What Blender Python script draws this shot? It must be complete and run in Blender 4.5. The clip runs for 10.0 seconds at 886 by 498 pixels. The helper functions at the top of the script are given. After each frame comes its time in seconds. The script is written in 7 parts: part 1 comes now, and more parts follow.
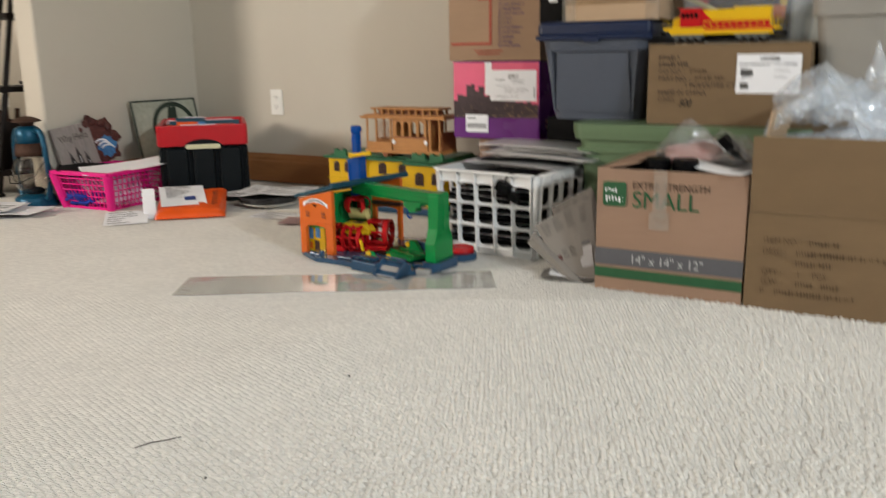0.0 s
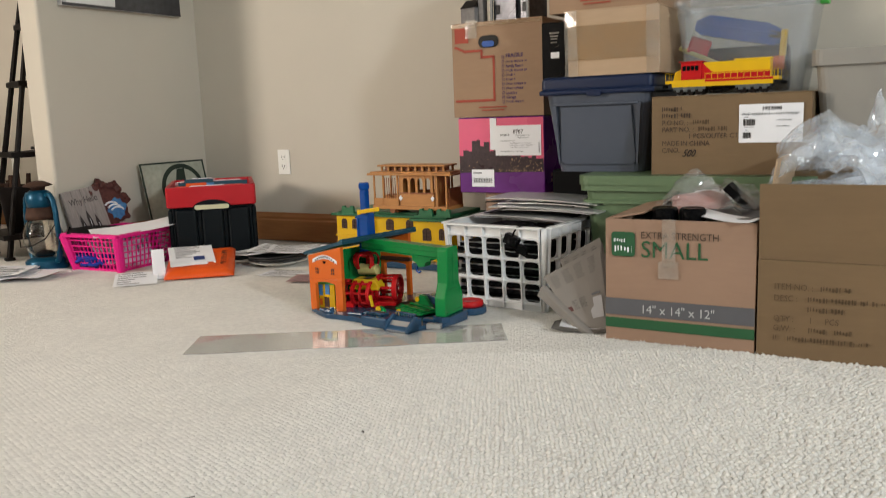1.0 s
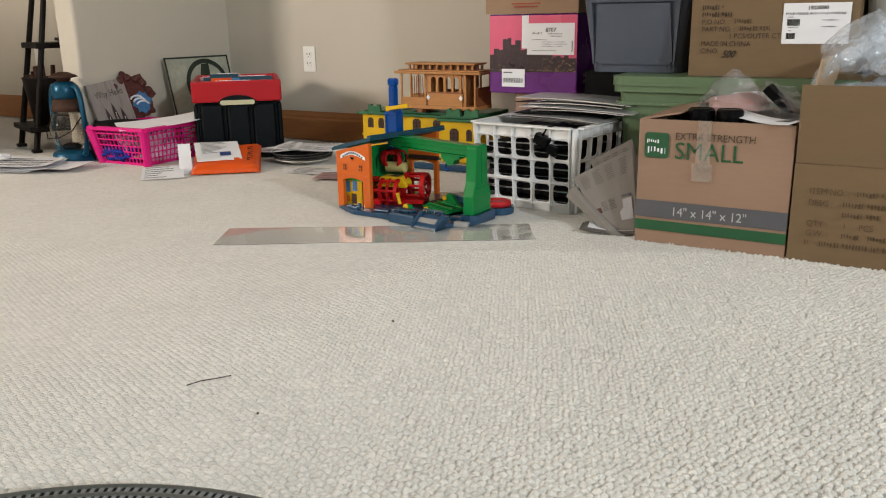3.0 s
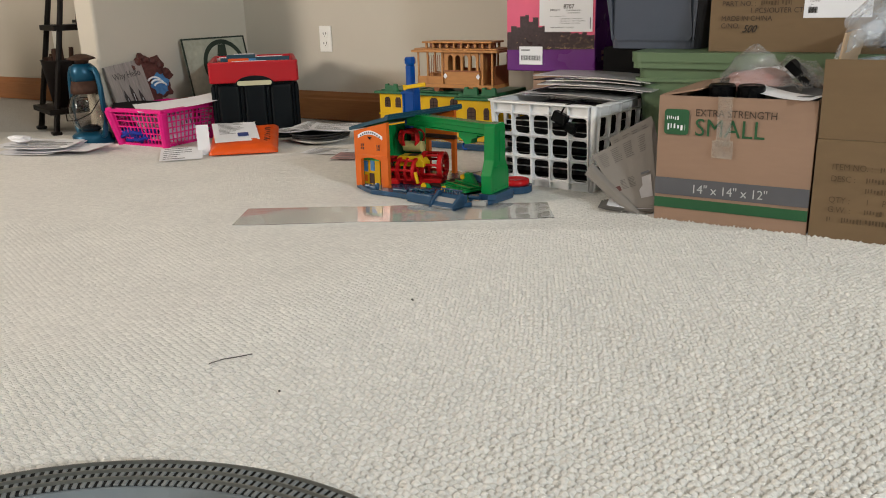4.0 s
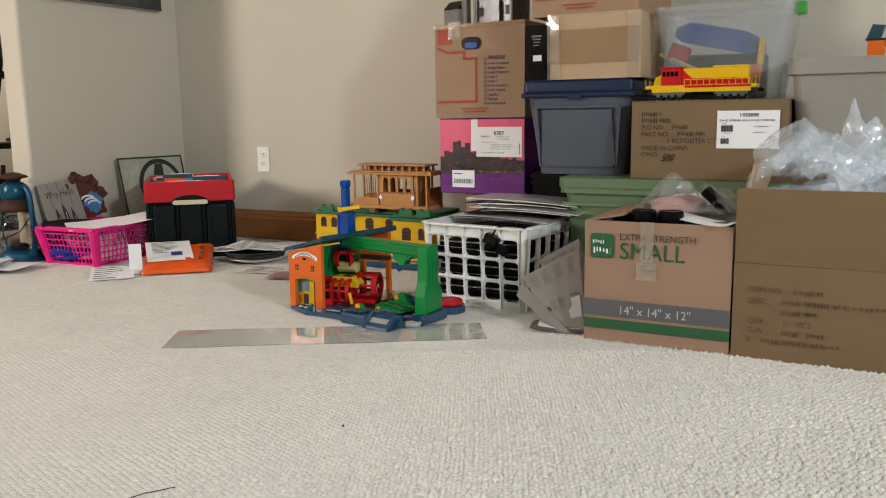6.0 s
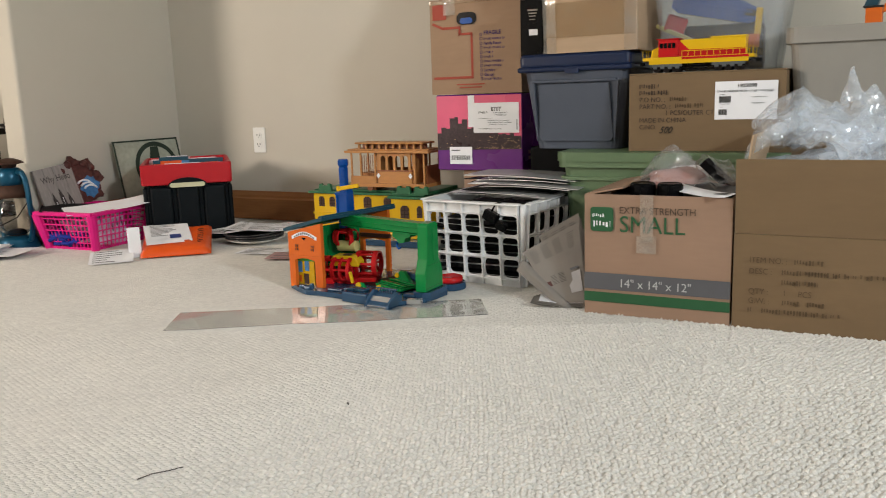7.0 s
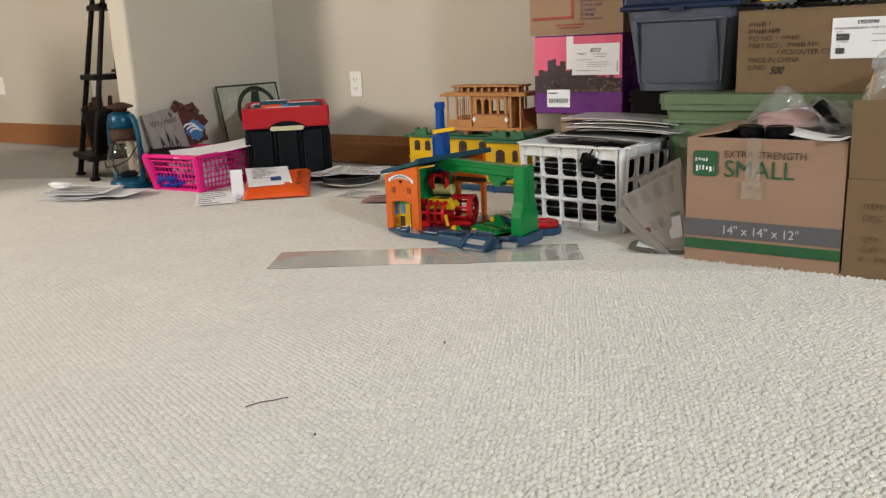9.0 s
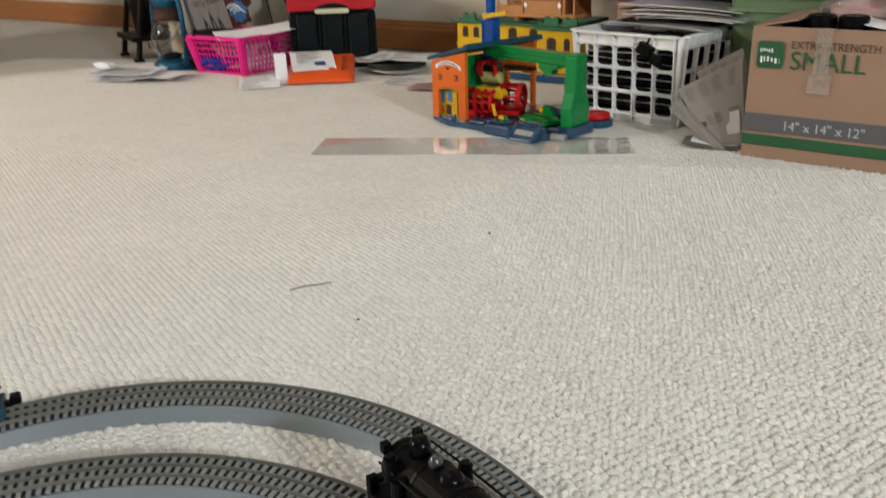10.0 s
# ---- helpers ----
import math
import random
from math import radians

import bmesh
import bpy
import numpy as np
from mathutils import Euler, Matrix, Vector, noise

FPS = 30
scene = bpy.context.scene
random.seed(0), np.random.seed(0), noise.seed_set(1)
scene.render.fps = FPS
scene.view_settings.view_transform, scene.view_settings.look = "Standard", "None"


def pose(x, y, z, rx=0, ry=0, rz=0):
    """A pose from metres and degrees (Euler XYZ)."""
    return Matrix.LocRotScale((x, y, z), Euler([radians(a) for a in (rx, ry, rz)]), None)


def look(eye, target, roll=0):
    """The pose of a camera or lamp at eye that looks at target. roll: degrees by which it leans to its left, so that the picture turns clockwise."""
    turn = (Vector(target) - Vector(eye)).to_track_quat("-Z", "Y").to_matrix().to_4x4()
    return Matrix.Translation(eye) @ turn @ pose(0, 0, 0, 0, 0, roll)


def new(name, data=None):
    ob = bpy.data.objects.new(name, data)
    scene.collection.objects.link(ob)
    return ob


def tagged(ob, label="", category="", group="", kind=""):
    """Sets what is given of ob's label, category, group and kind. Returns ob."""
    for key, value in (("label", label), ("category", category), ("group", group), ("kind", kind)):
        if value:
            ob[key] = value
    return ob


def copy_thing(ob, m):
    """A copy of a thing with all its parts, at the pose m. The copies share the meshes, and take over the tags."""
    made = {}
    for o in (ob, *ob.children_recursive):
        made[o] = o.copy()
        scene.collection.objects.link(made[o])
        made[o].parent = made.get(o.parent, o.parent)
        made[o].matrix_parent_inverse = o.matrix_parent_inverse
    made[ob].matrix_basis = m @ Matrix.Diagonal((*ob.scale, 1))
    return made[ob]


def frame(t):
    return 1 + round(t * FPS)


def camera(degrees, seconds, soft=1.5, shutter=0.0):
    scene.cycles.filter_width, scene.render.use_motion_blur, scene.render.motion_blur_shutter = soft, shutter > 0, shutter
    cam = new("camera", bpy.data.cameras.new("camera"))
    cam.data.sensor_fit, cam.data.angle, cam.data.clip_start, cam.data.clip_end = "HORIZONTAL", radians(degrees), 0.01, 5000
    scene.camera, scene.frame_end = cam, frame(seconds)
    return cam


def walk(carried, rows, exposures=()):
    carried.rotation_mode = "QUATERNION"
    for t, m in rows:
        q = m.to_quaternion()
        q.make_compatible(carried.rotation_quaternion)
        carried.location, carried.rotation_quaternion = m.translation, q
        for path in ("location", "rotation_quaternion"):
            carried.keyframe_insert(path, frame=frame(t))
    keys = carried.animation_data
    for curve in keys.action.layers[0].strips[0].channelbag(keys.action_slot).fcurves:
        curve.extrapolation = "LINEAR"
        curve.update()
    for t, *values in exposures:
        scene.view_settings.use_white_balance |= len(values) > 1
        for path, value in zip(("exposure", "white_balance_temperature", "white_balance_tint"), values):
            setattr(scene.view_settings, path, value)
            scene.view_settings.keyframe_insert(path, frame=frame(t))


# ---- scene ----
cam = camera(56.1, 10.0, soft=1.0, shutter=0.5)
PATH = [
    (0, (0.161, -0.207, 0.58), (-0.003, 1.733, 0.121), -0.9),
    (0.1, (0.155, -0.217, 0.586), (-0.021, 1.73, 0.165), 0.1),
    (0.2, (0.153, -0.218, 0.592), (-0.034, 1.738, 0.216), -0.6),
    (0.5, (0.148, -0.217, 0.584), (-0.027, 1.756, 0.306), -1.3),
    (1, (0.15, -0.215, 0.574), (-0.025, 1.751, 0.249), -2.1),
    (1.5, (0.154, -0.205, 0.563), (-0.028, 1.744, 0.152), -2.4),
    (2, (0.147, -0.213, 0.561), (-0.038, 1.723, 0.094), -2.2),
    (2.5, (0.132, -0.217, 0.55), (-0.063, 1.709, 0.047), -1.2),
    (4, (0.12, -0.219, 0.54), (-0.14, 1.677, -0.04), -1.6),
    (4.5, (0.119, -0.218, 0.539), (-0.143, 1.676, -0.046), -1.7),
    (5, (0.121, -0.218, 0.537), (-0.129, 1.676, -0.053), -1.0),
    (5.2, (0.117, -0.214, 0.53), (-0.111, 1.688, -0.042), -0.2),
    (5.3, (0.119, -0.213, 0.535), (-0.101, 1.697, -0.017), -0.1),
    (5.4, (0.121, -0.232, 0.555), (-0.081, 1.696, 0.063), 0.1),
    (5.5, (0.128, -0.245, 0.569), (-0.043, 1.708, 0.171), 0.7),
    (5.6, (0.123, -0.232, 0.574), (-0.01, 1.734, 0.235), 0.9),
    (5.7, (0.136, -0.233, 0.57), (0.009, 1.739, 0.261), 0.4),
    (6.8, (0.135, -0.224, 0.562), (0.039, 1.739, 0.191), -2.0),
    (7, (0.129, -0.232, 0.562), (0.02, 1.73, 0.191), -1.9),
    (7.5, (0.125, -0.238, 0.56), (-0.031, 1.718, 0.175), -2.2),
    (8, (0.121, -0.236, 0.558), (-0.091, 1.709, 0.139), -2.3),
    (8.5, (0.117, -0.235, 0.553), (-0.149, 1.696, 0.104), -2.4),
    (9, (0.117, -0.237, 0.553), (-0.211, 1.675, 0.066), -2.5),
    (9.5, (0.104, -0.24, 0.552), (-0.31, 1.634, -0.014), -2.0),
    (9.7, (0.107, -0.22, 0.538), (-0.344, 1.623, -0.093), -2.3),
    (9.8, (0.111, -0.215, 0.534), (-0.344, 1.616, -0.13), -2.4),
    (10, (0.103, -0.212, 0.536), (-0.316, 1.604, -0.19), -1.8),
]
walk(cam, [(t, look(eye, aim, roll)) for t, eye, aim, roll in PATH], ((0.0, -0.10), (0.5, -0.05), (1.5, -0.10), (2.5, -0.11), (4.0, -0.16), (5.0, -0.19), (7.0, -0.08), (9.0, -0.08), (10.0, -0.16)))

# ---- world and light ----
ROOM = pose(0.37, 1.83, 0, 0, 0, -24.9)  # room axes: x along the outlet wall, y into it, z up

world = bpy.data.worlds.new("sky")
scene.world = world
world.use_nodes = True
wn = world.node_tree
sky = wn.nodes.new("ShaderNodeTexSky")
sky.sky_type = "NISHITA"
sky.sun_disc = False
sky.sun_elevation = radians(35)
sky.sun_rotation = radians(120)
wn.links.new(sky.outputs["Color"], wn.nodes["Background"].inputs["Color"])
wn.nodes["Background"].inputs["Strength"].default_value = 0.1


def area_lamp(name, m, w, h, watts, colour):
    data = bpy.data.lights.new(name, "AREA")
    data.shape, data.size, data.size_y = "RECTANGLE", w, h
    data.energy, data.color = watts, colour
    ob = new(name, data)
    ob.matrix_world = m
    return ob


# daylight from the east window, warm daylight through the window at the back, an added weak fill from overhead, no
# fixture
area_lamp("overhead_fill", ROOM @ look((-0.20, -1.60, 2.40), (-0.3, -1.0, 0.0)), 0.55, 0.55, 7, (0.84, 0.95, 1.0))
area_lamp("window_light_back", ROOM @ look((-4.3, -4.3, 1.75), (-2.2, 0.6, 0.7)), 0.75, 1.0, 168, (1.0, 0.885, 0.77))
area_lamp("window_light_east", ROOM @ look((5.10, -2.95, 2.20), (-1.4, 0.1, 0.0)), 0.50, 0.40, 168, (0.895, 0.97, 1.0))


# ---- materials ----
def material(name, colour, rough=0.5, metal=0.0, var=0.12, scale=25.0, bump=0.08, grain=220.0, stain=0.08, spec=0.35, stretch=(1, 1, 1)):
    """A surface with colour that varies at two scales and a fine relief."""
    mat = bpy.data.materials.new(name)
    mat.use_nodes = True
    nt = mat.node_tree
    b = nt.nodes["Principled BSDF"]
    b.inputs["Roughness"].default_value = rough
    b.inputs["Metallic"].default_value = metal
    b.inputs["Specular IOR Level"].default_value = spec
    tc = nt.nodes.new("ShaderNodeTexCoord")
    mp = nt.nodes.new("ShaderNodeMapping")
    mp.inputs["Scale"].default_value = stretch
    nt.links.new(tc.outputs["Object"], mp.inputs["Vector"])
    n1 = nt.nodes.new("ShaderNodeTexNoise")
    n1.inputs["Scale"].default_value = scale
    n1.inputs["Detail"].default_value = 4
    n2 = nt.nodes.new("ShaderNodeTexNoise")
    n2.inputs["Scale"].default_value = scale / 7
    n2.inputs["Detail"].default_value = 3
    n3 = nt.nodes.new("ShaderNodeTexNoise")
    n3.inputs["Scale"].default_value = grain
    n3.inputs["Detail"].default_value = 2
    for n in (n1, n2, n3):
        nt.links.new(mp.outputs["Vector"], n.inputs["Vector"])
    m1 = nt.nodes.new("ShaderNodeMapRange")
    m1.inputs["To Min"].default_value, m1.inputs["To Max"].default_value = 1 - var, 1 + var
    m2 = nt.nodes.new("ShaderNodeMapRange")
    m2.inputs["To Min"].default_value, m2.inputs["To Max"].default_value = 1 - stain * 1.6, 1 + stain * 1.6
    nt.links.new(n1.outputs["Fac"], m1.inputs["Value"])
    nt.links.new(n2.outputs["Fac"], m2.inputs["Value"])
    mul = nt.nodes.new("ShaderNodeMath")
    mul.operation = "MULTIPLY"
    nt.links.new(m1.outputs["Result"], mul.inputs[0])
    nt.links.new(m2.outputs["Result"], mul.inputs[1])
    vm = nt.nodes.new("ShaderNodeVectorMath")
    vm.operation = "SCALE"
    vm.inputs[0].default_value = colour
    nt.links.new(mul.outputs["Value"], vm.inputs["Scale"])
    nt.links.new(vm.outputs["Vector"], b.inputs["Base Color"])
    r = nt.nodes.new("ShaderNodeMapRange")
    r.inputs["To Min"].default_value, r.inputs["To Max"].default_value = max(0.02, rough - 0.08), min(1, rough + 0.08)
    nt.links.new(n2.outputs["Fac"], r.inputs["Value"])
    nt.links.new(r.outputs["Result"], b.inputs["Roughness"])
    bp = nt.nodes.new("ShaderNodeBump")
    bp.inputs["Strength"].default_value = bump
    bp.inputs["Distance"].default_value = 0.002
    nt.links.new(n3.outputs["Fac"], bp.inputs["Height"])
    nt.links.new(bp.outputs["Normal"], b.inputs["Normal"])
    return mat


def film(name, tint, cover, rough, white=(0.9, 0.9, 0.92), crumple=60.0, vary=0.18, relief=0.8):
    """Thin clear plastic: partly see-through, partly glossy white."""
    mat = bpy.data.materials.new(name)
    mat.use_nodes = True
    nt = mat.node_tree
    b = nt.nodes["Principled BSDF"]
    b.inputs["Base Color"].default_value = (*white, 1)
    b.inputs["Roughness"].default_value = rough
    b.inputs["Specular IOR Level"].default_value = 0.2
    tr = nt.nodes.new("ShaderNodeBsdfTransparent")
    tr.inputs["Color"].default_value = (*tint, 1)
    mix = nt.nodes.new("ShaderNodeMixShader")
    tc = nt.nodes.new("ShaderNodeTexCoord")
    n = nt.nodes.new("ShaderNodeTexNoise")
    n.inputs["Scale"].default_value = crumple
    n.inputs["Detail"].default_value = 3
    mr = nt.nodes.new("ShaderNodeMapRange")
    mr.inputs["From Min"].default_value, mr.inputs["From Max"].default_value = 0.3, 0.7
    mr.inputs["To Min"].default_value, mr.inputs["To Max"].default_value = max(0, cover - vary), min(1, cover + vary)
    bp = nt.nodes.new("ShaderNodeBump")
    bp.inputs["Strength"].default_value = relief
    bp.inputs["Distance"].default_value = 0.004
    gloss = nt.nodes.new("ShaderNodeBsdfGlossy")
    gloss.inputs["Roughness"].default_value = rough
    rim = nt.nodes.new("ShaderNodeLayerWeight")
    rim.inputs["Blend"].default_value = 0.5
    edge = nt.nodes.new("ShaderNodeMath")
    edge.operation, edge.inputs[1].default_value = "POWER", 3.0
    nt.links.new(rim.outputs["Facing"], edge.inputs[0])
    fres = nt.nodes.new("ShaderNodeMath")
    fres.operation, fres.inputs[1].default_value, fres.inputs[2].default_value = "MULTIPLY_ADD", 0.45, 0.07
    nt.links.new(edge.outputs["Value"], fres.inputs[0])
    top = nt.nodes.new("ShaderNodeMixShader")
    nt.links.new(fres.outputs["Value"], top.inputs["Fac"])
    nt.links.new(mix.outputs["Shader"], top.inputs[1])
    nt.links.new(gloss.outputs["BSDF"], top.inputs[2])
    nt.links.new(bp.outputs["Normal"], gloss.inputs["Normal"])
    nt.links.new(bp.outputs["Normal"], rim.inputs["Normal"])
    nt.links.new(tc.outputs["Object"], n.inputs["Vector"])
    nt.links.new(n.outputs["Fac"], mr.inputs["Value"])
    nt.links.new(n.outputs["Fac"], bp.inputs["Height"])
    nt.links.new(bp.outputs["Normal"], b.inputs["Normal"])
    nt.links.new(mr.outputs["Result"], mix.inputs["Fac"])
    nt.links.new(tr.outputs["BSDF"], mix.inputs[1])
    nt.links.new(b.outputs["BSDF"], mix.inputs[2])
    nt.links.new(top.outputs["Shader"], nt.nodes["Material Output"].inputs["Surface"])
    return mat


def clear(name, colour, rough, ior=1.45):
    mat = bpy.data.materials.new(name)
    mat.use_nodes = True
    b = mat.node_tree.nodes["Principled BSDF"]
    b.inputs["Base Color"].default_value = (*colour, 1)
    b.inputs["Roughness"].default_value = rough
    b.inputs["IOR"].default_value = ior
    b.inputs["Transmission Weight"].default_value = 1.0
    return mat


PILE_TURN, PILE_W, PILE_L = radians(0), 0.0080, 0.0150  # loop rows of the carpet: direction, spacing across and along


def carpet_material(name, bumpy):
    """Cream loop-pile carpet; bumpy adds the rows of loops as relief, with the shade between them put into the colour,
    where the pile is not modelled.
    """
    mat = bpy.data.materials.new(name)
    mat.use_nodes = True
    nt = mat.node_tree

    def node(kind, **inputs):
        n = nt.nodes.new(kind)
        for key, value in inputs.items():
            n.inputs[key].default_value = value
        return n

    def calc(op, a, b=None, c=None):
        n = nt.nodes.new("ShaderNodeMath")
        n.operation = op
        for k, v in enumerate((a, b, c)):
            if v is None:
                continue
            if isinstance(v, (int, float)):
                n.inputs[k].default_value = v
            else:
                nt.links.new(v, n.inputs[k])
        return n.outputs["Value"]

    b = nt.nodes["Principled BSDF"]
    b.inputs["Roughness"].default_value = 0.95
    b.inputs["Specular IOR Level"].default_value = 0.1
    b.inputs["Sheen Weight"].default_value = 0.08
    geo = nt.nodes.new("ShaderNodeNewGeometry")
    mp = nt.nodes.new("ShaderNodeMapping")
    mp.inputs["Rotation"].default_value = (0, 0, -PILE_TURN)
    nt.links.new(geo.outputs["Position"], mp.inputs["Vector"])
    fine = node("ShaderNodeTexNoise", Scale=380.0, Detail=3.0)
    strand = node("ShaderNodeTexNoise", Scale=130.0, Detail=2.0)
    big = node("ShaderNodeTexNoise", Scale=1.7, Detail=5.0)
    patch = node("ShaderNodeTexNoise", Scale=6.0, Detail=3.0)
    for n in (fine, strand, big, patch):
        nt.links.new(geo.outputs["Position"], n.inputs["Vector"])
    height = calc("MULTIPLY_ADD", strand.outputs["Fac"], 0.5, calc("MULTIPLY", fine.outputs["Fac"], 0.5))
    shade = calc("MULTIPLY_ADD", strand.outputs["Fac"], 0.10, 0.95)
    dist = 0.0022
    if not bumpy:
        turned = nt.nodes.new("ShaderNodeSeparateXYZ")
        nt.links.new(mp.outputs["Vector"], turned.inputs["Vector"])
        ply = calc("SINE", calc("MULTIPLY_ADD", strand.outputs["Fac"], 5.0, calc("MULTIPLY", turned.outputs["Y"], 2 * math.pi / 0.0042)))
        height = calc("MULTIPLY_ADD", ply, 0.14, height)
        shade = calc("MULTIPLY", shade, calc("MULTIPLY_ADD", ply, 0.035, 1.0))
    if bumpy:
        wob = node("ShaderNodeTexNoise", Scale=55.0, Detail=1.0)
        nt.links.new(geo.outputs["Position"], wob.inputs["Vector"])
        sep = nt.nodes.new("ShaderNodeSeparateXYZ")
        nt.links.new(mp.outputs["Vector"], sep.inputs["Vector"])
        col = calc("MULTIPLY_ADD", wob.outputs["Fac"], 0.5, calc("DIVIDE", sep.outputs["X"], PILE_W))
        odd = calc("MULTIPLY", calc("FLOORED_MODULO", calc("FLOOR", col), 2.0), 0.5)
        row = calc("ADD", calc("MULTIPLY_ADD", wob.outputs["Fac"], 0.5, calc("DIVIDE", sep.outputs["Y"], PILE_L)), odd)
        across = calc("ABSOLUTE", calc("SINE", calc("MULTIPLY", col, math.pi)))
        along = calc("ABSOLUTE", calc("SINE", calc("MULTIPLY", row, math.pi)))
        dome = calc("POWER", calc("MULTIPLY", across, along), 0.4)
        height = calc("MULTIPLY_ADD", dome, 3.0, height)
        # shade in the gaps between loops is put into the colour here
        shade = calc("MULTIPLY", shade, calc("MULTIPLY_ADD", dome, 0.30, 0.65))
        dist = 0.0024
    bp = node("ShaderNodeBump", Strength=0.9, Distance=dist)
    nt.links.new(height, bp.inputs["Height"])
    nt.links.new(bp.outputs["Normal"], b.inputs["Normal"])
    if not bumpy:
        shade = calc("MULTIPLY", shade, calc("MULTIPLY_ADD", geo.outputs["Random Per Island"], 0.10, 0.95))
    shade = calc("MULTIPLY", shade, calc("MULTIPLY_ADD", big.outputs["Fac"], 0.16, 0.92))
    shade = calc("MULTIPLY", shade, calc("MULTIPLY_ADD", patch.outputs["Fac"], 0.10, 0.95))
    vm = nt.nodes.new("ShaderNodeVectorMath")
    vm.operation = "SCALE"
    vm.inputs[0].default_value = (0.805, 0.775, 0.728)
    nt.links.new(shade, vm.inputs["Scale"])
    nt.links.new(vm.outputs["Vector"], b.inputs["Base Color"])
    return mat


CARPET = carpet_material("carpet", True)
PILE = carpet_material("carpet_pile", False)
WALL = material("wall_paint", (0.565, 0.523, 0.447), 0.75, var=0.02, scale=8, bump=0.12, grain=160, stain=0.03, spec=0.3)
CEIL = material("ceiling_paint", (0.66, 0.65, 0.62), 0.9, var=0.02, bump=0.15, grain=90)
OAK = material("oak_baseboard", (0.30, 0.125, 0.045), 0.38, var=0.22, scale=14, stretch=(1, 12, 12), bump=0.06, grain=120)
PLASTIC_WHITE = material("white_plastic", (0.80, 0.80, 0.80), 0.38, var=0.03, stain=0.05, bump=0.02)
OUTLET = material("outlet_plastic", (0.85, 0.84, 0.80), 0.3, var=0.02, bump=0.01)
DARK = material("dark_plastic", (0.004, 0.004, 0.0045), 0.5, var=0.2, bump=0.04, spec=0.08)
BLACK = material("black_shiny", (0.003, 0.003, 0.0035), 0.25, var=0.2, bump=0.04, spec=0.12)
KRAFT = material("kraft_board", (0.33, 0.21, 0.13), 0.72, var=0.06, scale=18, stretch=(1, 1, 5), bump=0.08, grain=160, stain=0.08)
KRAFT_TAN = material("kraft_tan", (0.315, 0.200, 0.137), 0.70, var=0.06, scale=18, stretch=(1, 1, 5), bump=0.08, grain=160, stain=0.07)
KRAFT_OLIVE = material("kraft_olive", (0.185, 0.120, 0.063), 0.72, var=0.06, scale=18, stretch=(1, 1, 5), bump=0.08, grain=160, stain=0.09)
KRAFT_PALE = material("kraft_inside", (0.44, 0.31, 0.20), 0.75, var=0.07, scale=18, stretch=(1, 1, 5), bump=0.08)
TAPE = film("packing_tape", (0.93, 0.87, 0.78), 0.14, 0.12, white=(0.55, 0.45, 0.32), crumple=16, vary=0.05, relief=0.5)
CLEARTAPE = film("clear_tape", (0.96, 0.94, 0.91), 0.12, 0.08, white=(0.8, 0.75, 0.68), crumple=20, vary=0.06)
INK = material("brown_ink", (0.065, 0.042, 0.028), 0.7, var=0.2, bump=0.0)
INK_FAINT = material("faint_ink", (0.11, 0.07, 0.036), 0.7, var=0.2, bump=0.0)
INK_BLACK = material("marker_ink", (0.015, 0.013, 0.012), 0.55, var=0.1, bump=0.0)
INK_RED = material("red_ink", (0.36, 0.055, 0.03), 0.6, var=0.12, bump=0.0)
INK_PURPLE = material("violet_ink", (0.085, 0.045, 0.13), 0.6, var=0.15, bump=0.0)
INK_GREEN = material("green_ink", (0.022, 0.10, 0.04), 0.6, var=0.1, bump=0.0)
INK_GREY = material("grey_ink", (0.105, 0.105, 0.115), 0.6, var=0.1, bump=0.0)
PAPER = material("paper", (0.87, 0.87, 0.90), 0.6, var=0.03, stain=0.04, bump=0.03)
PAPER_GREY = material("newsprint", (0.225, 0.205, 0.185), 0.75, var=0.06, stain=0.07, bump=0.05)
PAPER_INK = material("print_grey", (0.12, 0.12, 0.13), 0.6, var=0.25, bump=0.0)
NEWS_INK = material("news_ink", (0.12, 0.108, 0.10), 0.75, var=0.2, bump=0.0)
PRINT_BLUE = material("print_blue", (0.03, 0.06, 0.22), 0.5, var=0.15, bump=0.0)
PRINT_PINK = material("print_pink", (0.50, 0.30, 0.30), 0.6, var=0.25, scale=60, bump=0.0)
TOTE_GREY = material("grey_tote", (0.075, 0.087, 0.116), 0.42, var=0.06, stain=0.08, bump=0.05)
TOTE_BLUE = material("blue_lid", (0.005, 0.014, 0.05), 0.36, var=0.08, stain=0.08, bump=0.05)
TOTE_GREEN = material("sage_tote", (0.125, 0.19, 0.10), 0.45, var=0.05, stain=0.06, bump=0.05)
TOTE_BEIGE = material("taupe_tote", (0.30, 0.28, 0.25), 0.45, var=0.05, stain=0.05, bump=0.05)
TOTE_CLEAR = film("clear_tote", (0.95, 0.96, 0.97), 0.10, 0.2, white=(0.72, 0.76, 0.82), crumple=6, vary=0.05)
BAG = film("clear_bag", (0.96, 0.96, 0.96), 0.09, 0.08, white=(0.82, 0.84, 0.88), crumple=30, vary=0.08)
WRAP = film("plastic_wrap", (0.97, 0.98, 0.99), 0.23, 0.11, white=(0.82, 0.89, 0.98), crumple=22, vary=0.16)
PINK = material("pink_print", (0.74, 0.115, 0.215), 0.28, var=0.06, scale=30, stain=0.12, bump=0.03)
PURPLE = material("purple_print", (0.14, 0.025, 0.20), 0.26, var=0.12, scale=40, stain=0.12, bump=0.03)
CITY = material("city_print", (0.040, 0.022, 0.026), 0.3, var=0.8, scale=120, stain=0.3, bump=0.02)
CITY_LIT = material("city_lights", (0.65, 0.42, 0.22), 0.35, var=0.4, scale=200, bump=0.0)
